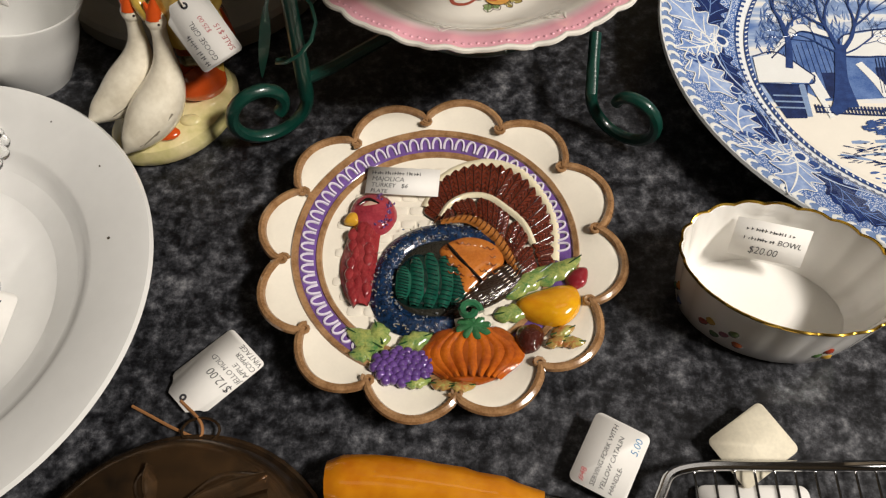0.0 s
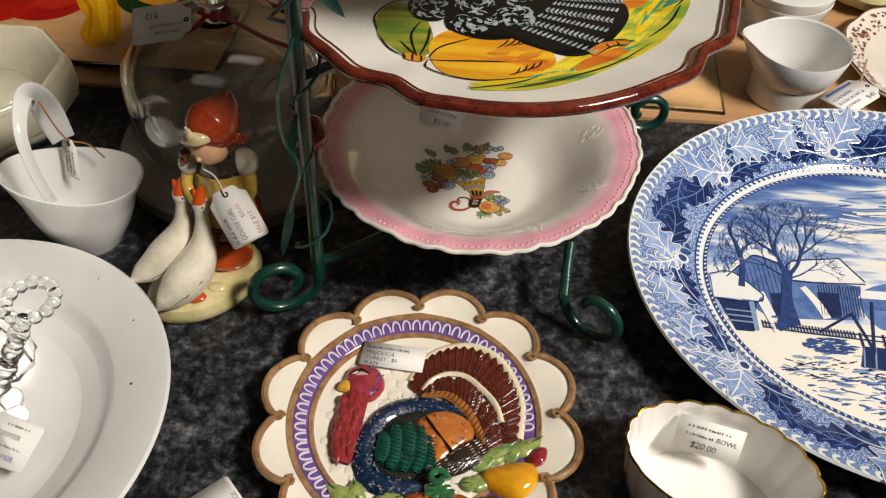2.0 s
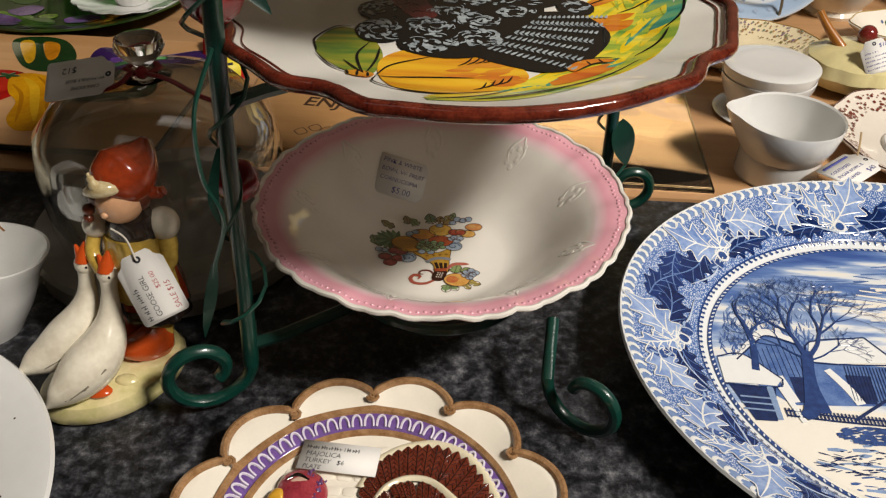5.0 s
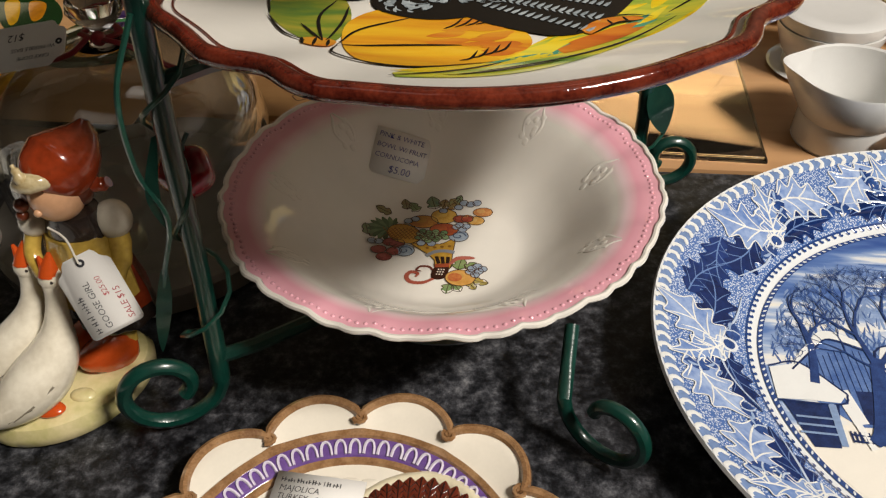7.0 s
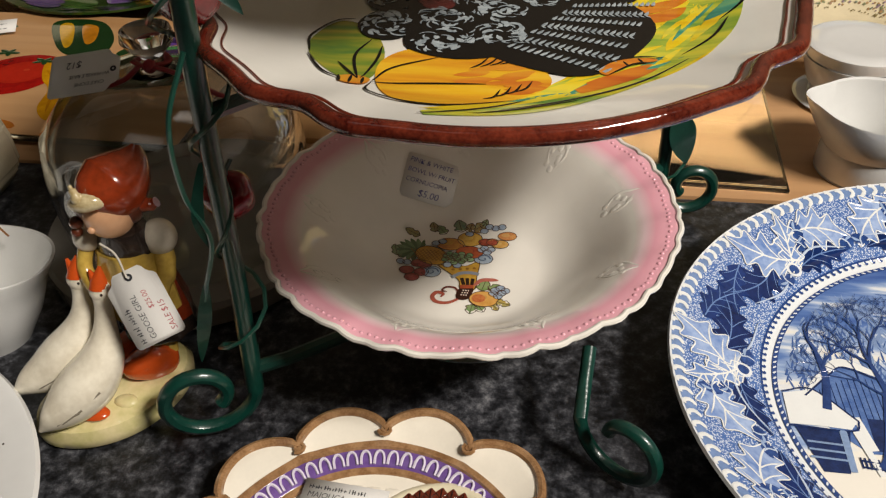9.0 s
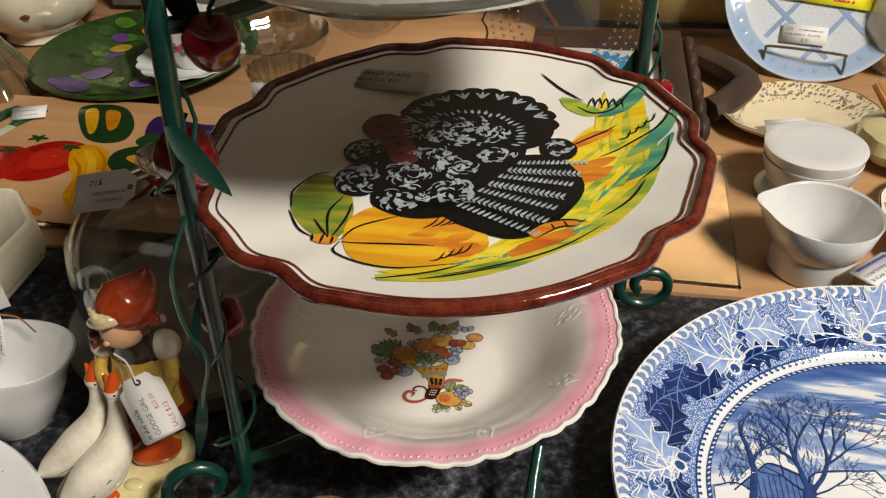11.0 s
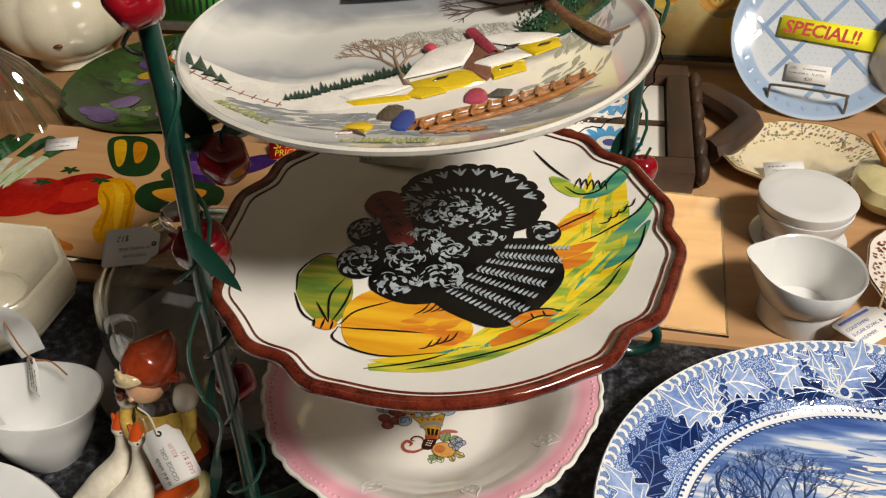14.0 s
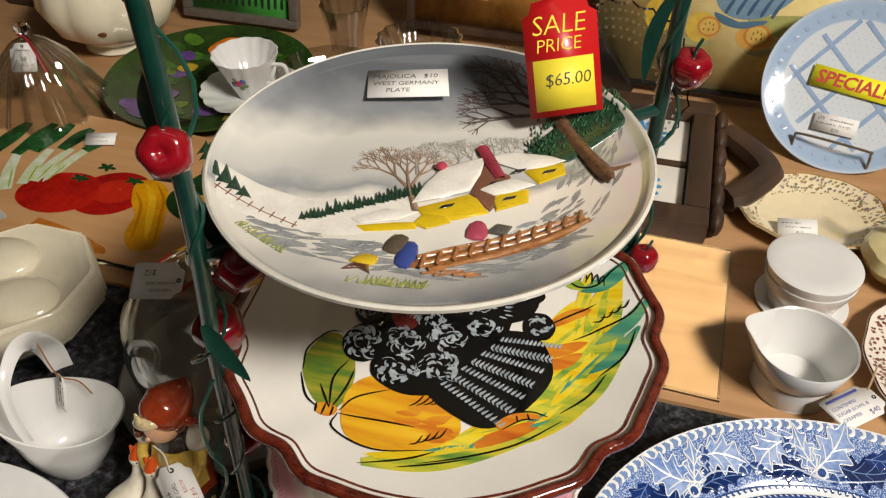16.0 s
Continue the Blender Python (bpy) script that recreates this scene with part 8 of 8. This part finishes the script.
for i in range(12):
    x, y = -70 + i * 12, -44 + 8 * math.sin(i * 1.3)
    stroke([(x, y), (x + 7, y + 6), (x + 13, y - 2), (x + 6, y - 7), (x, y)], lambda a, b: 0.0062, 0.9, 0.05, 0.1, pr, 3)
part("line_drawing", pr, BROWNINK, eb, "brown printed line drawing")


# ---- left rear: painted glass, vegetables, tureens ----
LEEKS = ((-52, -24, -88, 46), (-38, -8, -53, 62), (-18, 2, -8, 76), (-84, -30, -118, 30), (-116, -34, -150, 24), (-30, 0, -28, 70))
LEEK_TOPS = ((-88, 40, -84, 112, 22), (-70, 52, -62, 118, 24), (-40, 66, -30, 116, 22), (-10, 72, 8, 112, 20), (-120, 28, -118, 104, 26), (-150, 22, -160, 90, 26))


def veg_board():
    ob = thing("vegetable_board", "glass cutting board printed with bright vegetables", "cutting board", pose(-0.52, 0.71, 0.001, 0, 0, -2))
    part("glass", block(-0.22, 0.285, -0.095, 0.145, 0.0108, 0.0160, 0.0012), GREENISH, ob)
    part("backing", block(-0.218, 0.283, -0.093, 0.143, 0.0161, 0.0168, 0), wood("printed_tan_ground", "c79a6a", "b58656"), ob, "tan printed ground")
    for x in (-0.18, 0.25):
        for y in (-0.08, 0.125):
            part("foot", lathe([(0, 0), (0.008, 0), (0.008, 0.0107), (0, 0.0107)], 16), INK, ob).location = (x, y, 0)
    S = lambda x, y: 0.0169

    def p(name, pts, col, lift=0.1, h=0.15, **k):
        part(name, blob(pts, S, h, lift, n=5), G(col, var=k.pop("var", 0.4), scale=k.pop("scale", 28), rough=0.1, **k), ob)

    def oval(x, y, w, h, tilt=0.0):
        c, s_ = math.cos(tilt), math.sin(tilt)
        return [(x + w * math.cos(q) * c - h * math.sin(q) * s_, y + w * math.cos(q) * s_ + h * math.sin(q) * c) for q in (0, 0.6, 1.25, 1.9, 2.5, 3.14, 3.75, 4.4, 5.0, 5.7)]

    p("tomato", oval(72, 8, 46, 40, 0.5), "b01812", 0.1, col2="7c0f0c")
    p("tomato", oval(14, -8, 52, 38, 0.2), "bd2014", 0.3, col2="8a120d")
    for x, y in ((38, 50), (86, 36), (20, 22)):
        for a in range(5):
            t = a * 1.26
            part("calyx", stroke([(x, y), (x + 13 * math.cos(t), y + 8 * math.sin(t))], S, 5, 0.1, 0.5, taper=(1, 0.1)), G("1f4520", rough=0.1), ob)
    for x, y, w, h_, c in ((10, -6, 34, 22, "c9301a"), (4, -2, 18, 11, "d44a2a"), (76, 12, 28, 22, "bf2a18"), (78, 16, 14, 10, "cf4526")):
        p("tomato_light", oval(x, y, w, h_, 0.3), c, 0.36, 0.02, var=0.25)
    p("yellow_pepper", [(90, 32), (102, 44), (124, 40), (142, 20), (158, -14), (172, -48), (172, -64), (150, -70), (130, -50), (122, -18), (104, 2)], "d99c0c", 0.4, col2="b87a08")
    for q, w, c in (([(104, 34), (124, 14), (140, -16), (158, -52)], 9, "e8b21e"), ([(116, 38), (138, 16), (152, -14), (168, -50)], 4, "b87808"), ([(100, 18), (118, 0), (130, -24), (142, -56)], 4, "b87808")):
        part("pepper_fold", stroke(q, S, w, 0.02, 0.6, taper=(0.2, 0.2)), G(c, var=0.2, scale=40, rough=0.1), ob)
    p("pepper_dark", [(46, 120), (72, 134), (104, 126), (132, 90), (136, 58), (110, 50), (82, 66)], "1d3f1c", 0.2)
    p("pepper_cut", [(57, 115), (70, 120), (92, 78), (88, 68)], "e0a818", 0.4)
    p("pepper_cut", [(82, 118), (100, 117), (113, 86), (106, 78)], "d98a14", 0.4)
    p("eggplant", [(148, 114), (186, 108), (220, 104), (254, 120), (272, 112), (262, 88), (230, 62), (210, 32), (186, 36), (152, 76)], "3f1f6a", 0.2, col2="26123f")
    p("eggplant_light", [(172, 92), (210, 88), (246, 98), (232, 78), (200, 66), (178, 72)], "6a4496", 0.35, 0.02, var=0.3)
    p("courgette", [(146, 8), (140, 34), (162, 50), (200, 54), (236, 42), (242, 12), (212, -4), (176, -10)], "1d3f1c", 0.5)
    p("courgette_stripe", [(158, 24), (178, 36), (216, 38), (216, 20), (188, 10)], "d8761a", 0.65, col2="d9a02c")
    p("leaf", [(150, 60), (160, 78), (176, 70), (180, 56), (164, 48)], "234a22", 0.4)
    for i, (x0, y0, x1, y1) in enumerate(LEEKS):
        part("leek", stroke([(x0, y0, 17), ((x0 + x1) / 2 - 3, (y0 + y1) / 2, 15), (x1, y1, 11)], S, h=0.15, lift=0.2 + 0.03 * i), G("dfe2d8", var=0.15, col2="b9c88a", rough=0.1), ob)
        part("leek_line", stroke([(x0 + 3, y0 + 4), ((x0 + x1) / 2, (y0 + y1) / 2 + 2)], S, 2.4, 0.1, 0.5, taper=(0.3, 0.2)), G("9ab83a"), ob)
    for x0, y0, x1, y1, w in LEEK_TOPS:
        part("leek_leaf", stroke([(x0, y0, w * 0.7), ((x0 + x1) / 2, (y0 + y1) / 2 + 6, w), (x1, y1, w * 0.5)], S, h=0.15, lift=0.4), G("16331a", var=0.6, scale=30, col2="2f6a34", rough=0.1), ob)
    for i in range(4):
        part("carrot", stroke([(20 + i * 24, -62 - 5 * i, 15), (64 + i * 18, -66 - 5 * i, 12), (104 + i * 8, -72 - 4 * i, 4)], S, h=0.1, lift=0.15 + 0.03 * i), G("c8782c", var=0.3, rough=0.1), ob)
    p("radish", [(-130, -66), (-90, -52), (-40, -54), (-14, -66), (-40, -80), (-100, -82)], "dcdcd2", 0.25)


veg_board()
card("paper_label", "small white label lying on the vegetable board", axes((-0.516, 0.802, 0.0245), (0.97, 0.2, 0.05), (-0.1, 0.8, 0.4)), 40, 17, [], smudges=((-14, 2, 24, 2), (-10, -4, 20, 2)), tag=False)


def painted_plate():
    ob = thing("painted_glass_plate", "round dark green glass plate painted with vegetables", "plate", pose(-0.460, 0.985, 0.001))
    k = 0.145
    part("dish", lathe([(0, 0.004), (0.07, 0.004), (0.075, 0), (0.08, 0), (0.11, 0.010), (k, 0.022), (k, 0.0245), (0.11, 0.0135), (0.08, 0.0062), (0, 0.006)], 96), glaze("dark_green_painted_glass", "2f4a1a", rough=0.1, var=0.5, scale=18, col2="1e2c14", coat=0.0), ob)
    S = lambda x, y: float(np.interp(math.hypot(x, y), (0, 0.08, 0.11, 0.145), (0.0061, 0.0064, 0.0137, 0.0247)))
    rng = random.Random(2)
    for i in range(46):
        t, r = rng.uniform(0, 6.28), rng.uniform(60, 128)
        x, y, s = r * math.cos(t), r * math.sin(t), rng.uniform(10, 30)
        c = rng.choice(("3f6a24", "557f2a", "2a4f1e", "6a4a8c", "33561f", "4a7a2a", "241c18", "6f8f2c", "2a4f1e", "3a5f26"))
        part("painted_patch", blob([(x + s * math.cos(q) * rng.uniform(0.6, 1), y + s * 0.7 * math.sin(q) * rng.uniform(0.6, 1)) for q in (0, 1.05, 2.1, 3.14, 4.2, 5.2)], S, 0.1, 0.1 + i * 0.012, n=4), G(c, var=0.6, scale=40, coat=0.0, rough=0.08), ob)
    part("painted_patch", blob([(-20, 62), (-4, 84), (24, 86), (40, 70), (24, 54), (-4, 50)], S, 0.2, 0.8), G("d87a1a", var=0.3, col2="c0481a"), ob)
    for pts, c in (([(-72, 30), (-60, 44), (-44, 40), (-46, 24), (-62, 20)], "c8a420"), ([(-50, 84), (-34, 112), (-4, 116), (14, 92), (2, 72), (-30, 70)], "d9761a"), ([(-70, -50), (-54, -30), (-34, -34), (-38, -56), (-58, -64)], "6a4a8a"), ([(6, -66), (28, -52), (46, -58), (40, -76), (16, -80)], "7a5a9a"), ([(60, -40), (72, -66), (66, -96), (58, -70)], "b0a02c")):
        part("painted_patch", blob(pts, S, 0.15, 0.9), G(c, var=0.4, scale=60), ob)


painted_plate()


def tea_cup():
    s = thing("saucer", "white fluted saucer with gilt edge and flowers", "saucer", pose(-0.390, 0.968, 0.0100))
    fl = lambda a, r, z: (r * (1 + (0.05 * abs(math.sin(8 * a)) if r > 0.03 else 0)), z)
    part("dish", lathe([(0, 0), (0.03, 0), (0.05, 0.006), (0.066, 0.013), (0.066, 0.0145), (0.05, 0.0075), (0.03, 0.003), (0, 0.003)], 96, mod=fl), WHITE, s)
    c = thing("tea_cup", "white fluted bone china tea cup with painted flowers", "cup", pose(-0.390, 0.968, 0.0135))
    part("cup", lathe([(0, 0), (0.018, 0), (0.02, 0.004), (0.026, 0.02), (0.036, 0.045), (0.043, 0.062), (0.0415, 0.062), (0.034, 0.045), (0.024, 0.02), (0, 0.006)], 96, mod=lambda a, r, z: (r * (1 + 0.045 * abs(math.sin(7 * a)) * (z > 0.01)), z)), WHITE, c)
    part("handle", tube(spline([(0.034, 0, 0.05), (0.056, 0, 0.050), (0.054, 0, 0.028), (0.026, 0, 0.020)], 6), 0.0028, 7), WHITE, c)
    for a, z, cl, r in ((-1.5, 0.035, "a83a5a", 0.006), (-1.3, 0.038, "5a62a0", 0.0045), (-1.7, 0.032, "6a6aa8", 0.0042), (-1.42, 0.026, "5a7a4a", 0.004), (-1.6, 0.042, "6a8a5a", 0.0035), (-1.2, 0.03, "7a8a5a", 0.0035)):
        rr = 0.0268 + (z - 0.02) * 0.40
        part("painted_flower", ball((rr * math.cos(a), rr * math.sin(a), z), r, 1, 0.5, 1, seg=10, rings=6), G(cl), c)


tea_cup()


def ribbed_glass(name, label, x, y, prof, ribs, amp, z=0.001):
    ob = thing(name, label, "glassware", pose(x, y, z))
    part("glass", lathe(prof, 96, mod=lambda a, r, zz: (r * (1 + amp * math.cos(ribs * a)), zz)), PRESSED, ob)
    return ob


gd = ribbed_glass("glass_bell", "clear ribbed glass bell with scalloped foot", -0.640, 0.868, [(0.086, 0), (0.088, 0.003), (0.080, 0.012), (0.066, 0.040), (0.045, 0.080), (0.022, 0.105), (0.008, 0.112), (0, 0.113), (0, 0.109), (0.018, 0.102), (0.042, 0.078), (0.062, 0.040), (0.076, 0.012), (0.082, 0.003), (0.086, 0)], 16, 0.06)
part("finial", lathe([(0, 0.112), (0.006, 0.113), (0.005, 0.118), (0.010, 0.124), (0.008, 0.131), (0, 0.133)], 20), CLEAR, gd)
rb2 = thing("ribbon", "thin red ribbon tied round the glass bell's finial", "ribbon", pose(-0.640, 0.868, 0.117))
part("strand", tube(spline([(-0.006, -0.004, 0.002), (0.006, -0.006, 0.0), (0.022, -0.014, -0.012), (0.038, -0.024, -0.034)], 6), 0.0022, 7, flat=0.5), SATIN, rb2)
card("price_tag", "white price tag hung on the ribbed glass bell", axes((-0.632, 0.846, 0.098), (0.93, 0.30, 0.0), (-0.1, 0.5, 0.85)), 32, 36, [("$8", -4, -4, 8, INK)], smudges=((-8, 8, 16, 2), (-10, -10, 20, 2)))
ribbed_glass("cut_glass_bowl", "small clear cut glass bowl", -0.195, 1.12, [(0.03, 0), (0.034, 0.004), (0.055, 0.022), (0.062, 0.045), (0.059, 0.045), (0.050, 0.024), (0.03, 0.008), (0, 0.007), (0, 0.0), (0.03, 0)], 16, 0.03)
ribbed_glass("glass_goblet", "clear cut glass tumbler", -0.315, 1.14, [(0.022, 0), (0.024, 0.004), (0.026, 0.03), (0.036, 0.075), (0.034, 0.075), (0.024, 0.03), (0.02, 0.008), (0, 0.007), (0, 0), (0.022, 0)], 12, 0.03)
ribbed_glass("salad_bowl", "clear glass bowl with painted vegetables", -0.292, 1.010, [(0.035, 0), (0.05, 0.006), (0.066, 0.024), (0.072, 0.040), (0.070, 0.041), (0.062, 0.025), (0.046, 0.009), (0, 0.005), (0, 0), (0.035, 0)], 10, 0.015)
ribbed_glass("glass_tumbler", "clear fluted glass with a paper label", -0.235, 0.880, [(0.03, 0), (0.033, 0.004), (0.030, 0.02), (0.040, 0.055), (0.038, 0.055), (0.028, 0.02), (0, 0.008), (0, 0), (0.03, 0)], 18, 0.035)
card("paper_label", "white handwritten label propped on the fluted glass", axes((-0.231, 0.842, 0.040), (0.98, 0.05, 0), (0.0, 0.35, 0.93)), 56, 26, [("LARGE", -22, 3, 6.5, BLUEINK), ("$8", 8, -8, 7, BLUEINK)], smudges=((0, 4, 24, 3), (-22, -7, 16, 3)), tag=False)
sale_tag(axes((-0.233, 0.815, 0.020), (0.97, 0.1, 0.08), (-0.1, 0.75, 0.66)), 44, 64, "", "small red and yellow sale price tag", ((-10, -10, 14, 3), (-8, -16, 18, 3), (-14, -24, 20, 2)))
sale_tag(axes((0.084, 0.514, 0.378), (0.86, 0.37, 0.07), (0.11, 0.475, 0.90)), 42, 68, "$65.00", "red and yellow sale price tag standing on the plate")


def pumpkin_tureen(x, y, s, name="pumpkin_tureen"):
    ob = thing(name, "cream ceramic pumpkin tureen on a foot", "tureen", pose(x, y, 0.001))
    part("body", lathe([(r * s, z * s) for r, z in ((0, 0), (0.05, 0), (0.056, 0.004), (0.052, 0.014), (0.060, 0.022), (0.090, 0.045), (0.104, 0.080), (0.098, 0.115), (0.070, 0.142), (0.03, 0.152), (0, 0.15))], 96, mod=lambda a, r, z: (r * (1 + (0.045 * abs(math.cos(5 * a)) if z > 0.02 * s else 0)), z)), CREAM, ob)
    for dz in (0.062, 0.078):
        part("leaf_mark", ball((0.040 * s, -0.090 * s, dz * s), 0.010 * s, 1.1, 0.4, 0.45, seg=10, rings=6), G("6a4028"), ob)


pumpkin_tureen(-0.665, 1.075, 0.95)


# ---- pictures along the back ----
def picture(name, label, m, w, h, ground, frame_mat, fw, shapes, inner=None):
    ob = thing(name, label, "picture", m)
    a, b = w / 2, h / 2
    part("canvas", slab([(-a, -b), (a, -b), (a, b), (-a, b)], 0, 0.004), ground, ob, smooth=0)
    for x0, x1, y0, y1 in ((-a - fw, a + fw, -b - fw, -b), (-a - fw, a + fw, b, b + fw), (-a - fw, -a, -b, b), (a, a + fw, -b, b)):
        part("frame_bar", block(x0, x1, y0, y1, -0.004, 0.014, 0.002), frame_mat, ob)
    if inner:
        for x0, x1, y0, y1 in ((-a, a, -b, -b + 0.005), (-a, -a + 0.005, -b, b), (a - 0.005, a, -b, b)):
            part("gilt_slip", block(x0, x1, y0, y1, 0.0045, 0.009, 0.001), inner, ob)
    S = lambda x, y: 0.0041
    for nm, pts, col, lift in shapes:
        part(nm, blob(pts, S, 0.1, lift, n=4), G(col, var=0.3, scale=25, rough=0.5, coat=0.1), ob)
    return ob


BLACKFRAME = glaze("black_frame", "1c1a18", rough=0.35, var=0.2)
GILT = glaze("gilt_slip", "a8782c", rough=0.3, metal=0.7, coat=0)
LM = axes((0.2225, 1.178, 0.156), (1, 0.0, 0.0), (0, 0.22, 0.975))
lem = [("cloth_shade", [(20, -48), (60, -38), (110, -36), (168, -46), (150, -66), (90, -70), (50, -62)], "a9a862", 0.1)]
for x, y in ((-40, -84), (48, -88), (84, -112)):
    lem.append(("lemon_shade", [(x + 24 * math.cos(q), y + 6 * math.sin(q)) for q in (0, 1.05, 2.1, 3.14, 4.2, 5.2)], "a7a06a", 0.15))
for x, y, w, h_, c in ((-92, -54, 20, 25, "d9b43c"), (-36, -64, 20, 20, "d8b446"), (34, -70, 24, 17, "d8a24a"), (70, -104, 26, 16, "d6b444")):
    lem.append(("lemon", [(x + w * math.cos(q), y + h_ * math.sin(q)) for q in (0, 0.7, 1.4, 2.1, 2.8, 3.5, 4.2, 4.9, 5.6)], c, 0.25))
for x, y, w in ((-26, -62, 15), (36, -67, 17)):
    lem.append(("cut_face", [(x + w * math.cos(q), y + 0.9 * w * math.sin(q)) for q in (0, 0.8, 1.6, 2.4, 3.14, 3.9, 4.7, 5.5)], "cf8a3a", 0.4))
    lem.append(("cut_flesh", [(x + 0.8 * w * math.cos(q), y + 0.7 * w * math.sin(q)) for q in (0, 0.8, 1.6, 2.4, 3.14, 3.9, 4.7, 5.5)], "dfb85c", 0.5))
    lem += [("seed", [(x + u - 1, y + v), (x + u, y + v + 2), (x + u + 1, y + v), (x + u, y + v - 2)], "8a5a24", 0.65) for u, v in ((-5, 3), (0, -4), (5, 3), (-6, -4), (0, 5), (6, -3))]
lem += [("blue_bowl", [(-36, 40), (-30, -10), (-16, -38), (10, -48), (44, -40), (76, -8), (92, 40)], "7796ac", 0.3), ("bowl_foot", [(-22, -42), (10, -52), (44, -46), (34, -56), (8, -60), (-14, -54)], "54778f", 0.4), ("bowl_fruit", [(0, -8), (10, 6), (40, 4), (52, -8), (30, -14)], "c9702c", 0.5)]
lem += [("bowl_painting", [(x, -40), (x + 5, -26), (x + 14, -14), (x + 9, -28), (x + 3, -42)], "3f5f80", 0.55) for x in (-10, 4, 18, 34, 48)]
picture("lemon_picture", "yellow still-life picture of lemons and a blue bowl, black frame", LM, 0.345, 0.29, glaze("painted_yellow_canvas", "f0dea0", rough=0.5, coat=0.1, var=0.14, scale=12, col2="e2c67c"), BLACKFRAME, 0.006, lem)
fb = thing("frame_moulding", "black picture frame corner with a gilt inner edge leaning back", "picture frame", axes((0.112, 1.135, 0.004), (0.8, -0.1, 0.58), (-0.58, 0.06, 0.81)))
part("moulding", block(-0.03, 0.004, 0.0, 0.20, 0.0, 0.014, 0.003), BLACKFRAME, fb)
part("gilt_slip", block(-0.036, -0.0302, 0.0, 0.20, 0.002, 0.010, 0.001), GILT, fb, "narrow gilt edge")
picture("red_picture", "ochre picture with a large red shape", axes((-0.08, 1.235, 0.115), (1, 0.0, 0.0), (0, 0.2, 0.98)), 0.30, 0.18, glaze("ochre_canvas", "b98a3c", rough=0.5, coat=0.1, var=0.4, scale=14, col2="7a5428"), DARKWOOD, 0.012,
        [("red_shape", [(0, 40), (30, 60), (80, 70), (110, 40), (90, 10), (50, 14), (20, 0)], "8e1c1c", 0.2), ("red_shape", [(20, 10), (60, 20), (70, -12), (40, -30), (56, -2)], "a32420", 0.3), ("ochre_patch", [(-120, -30), (-60, 10), (-20, -10), (-40, -50)], "d0a24c", 0.1)])
gl = [("reed", [(x, -50), (x + 2, -20 + 14 * math.sin(x)), (x + 5, -8 + 12 * math.sin(x)), (x + 5, -50)], "16301a", 0.2) for x in range(-76, 76, 11)]
picture("green_picture", "bright green picture of reeds in a grey frame", axes((-0.505, 1.190, 0.085), (1, 0.0, 0.0), (0, 0.2, 0.98)), 0.17, 0.13, glaze("green_canvas", "55b84c", rough=0.35, coat=0.3, var=0.2, scale=16), glaze("grey_carved_frame", "6a6258", rough=0.5, var=0.3), 0.013, gl)
bx = thing("dark_box", "dark brown box with worn lettering panel", "box", pose(-0.83, 1.20, 0.001))
part("body", block(-0.09, 0.09, -0.06, 0.06, 0, 0.22, 0.003), glaze("dark_brown_board", "2c1a16", rough=0.5, var=0.3, scale=20), bx)
part("panel", block(-0.02, 0.06, -0.063, -0.0602, 0.08, 0.11, 0.0005), glaze("cream_print", "9a8a72", rough=0.6, coat=0), bx)
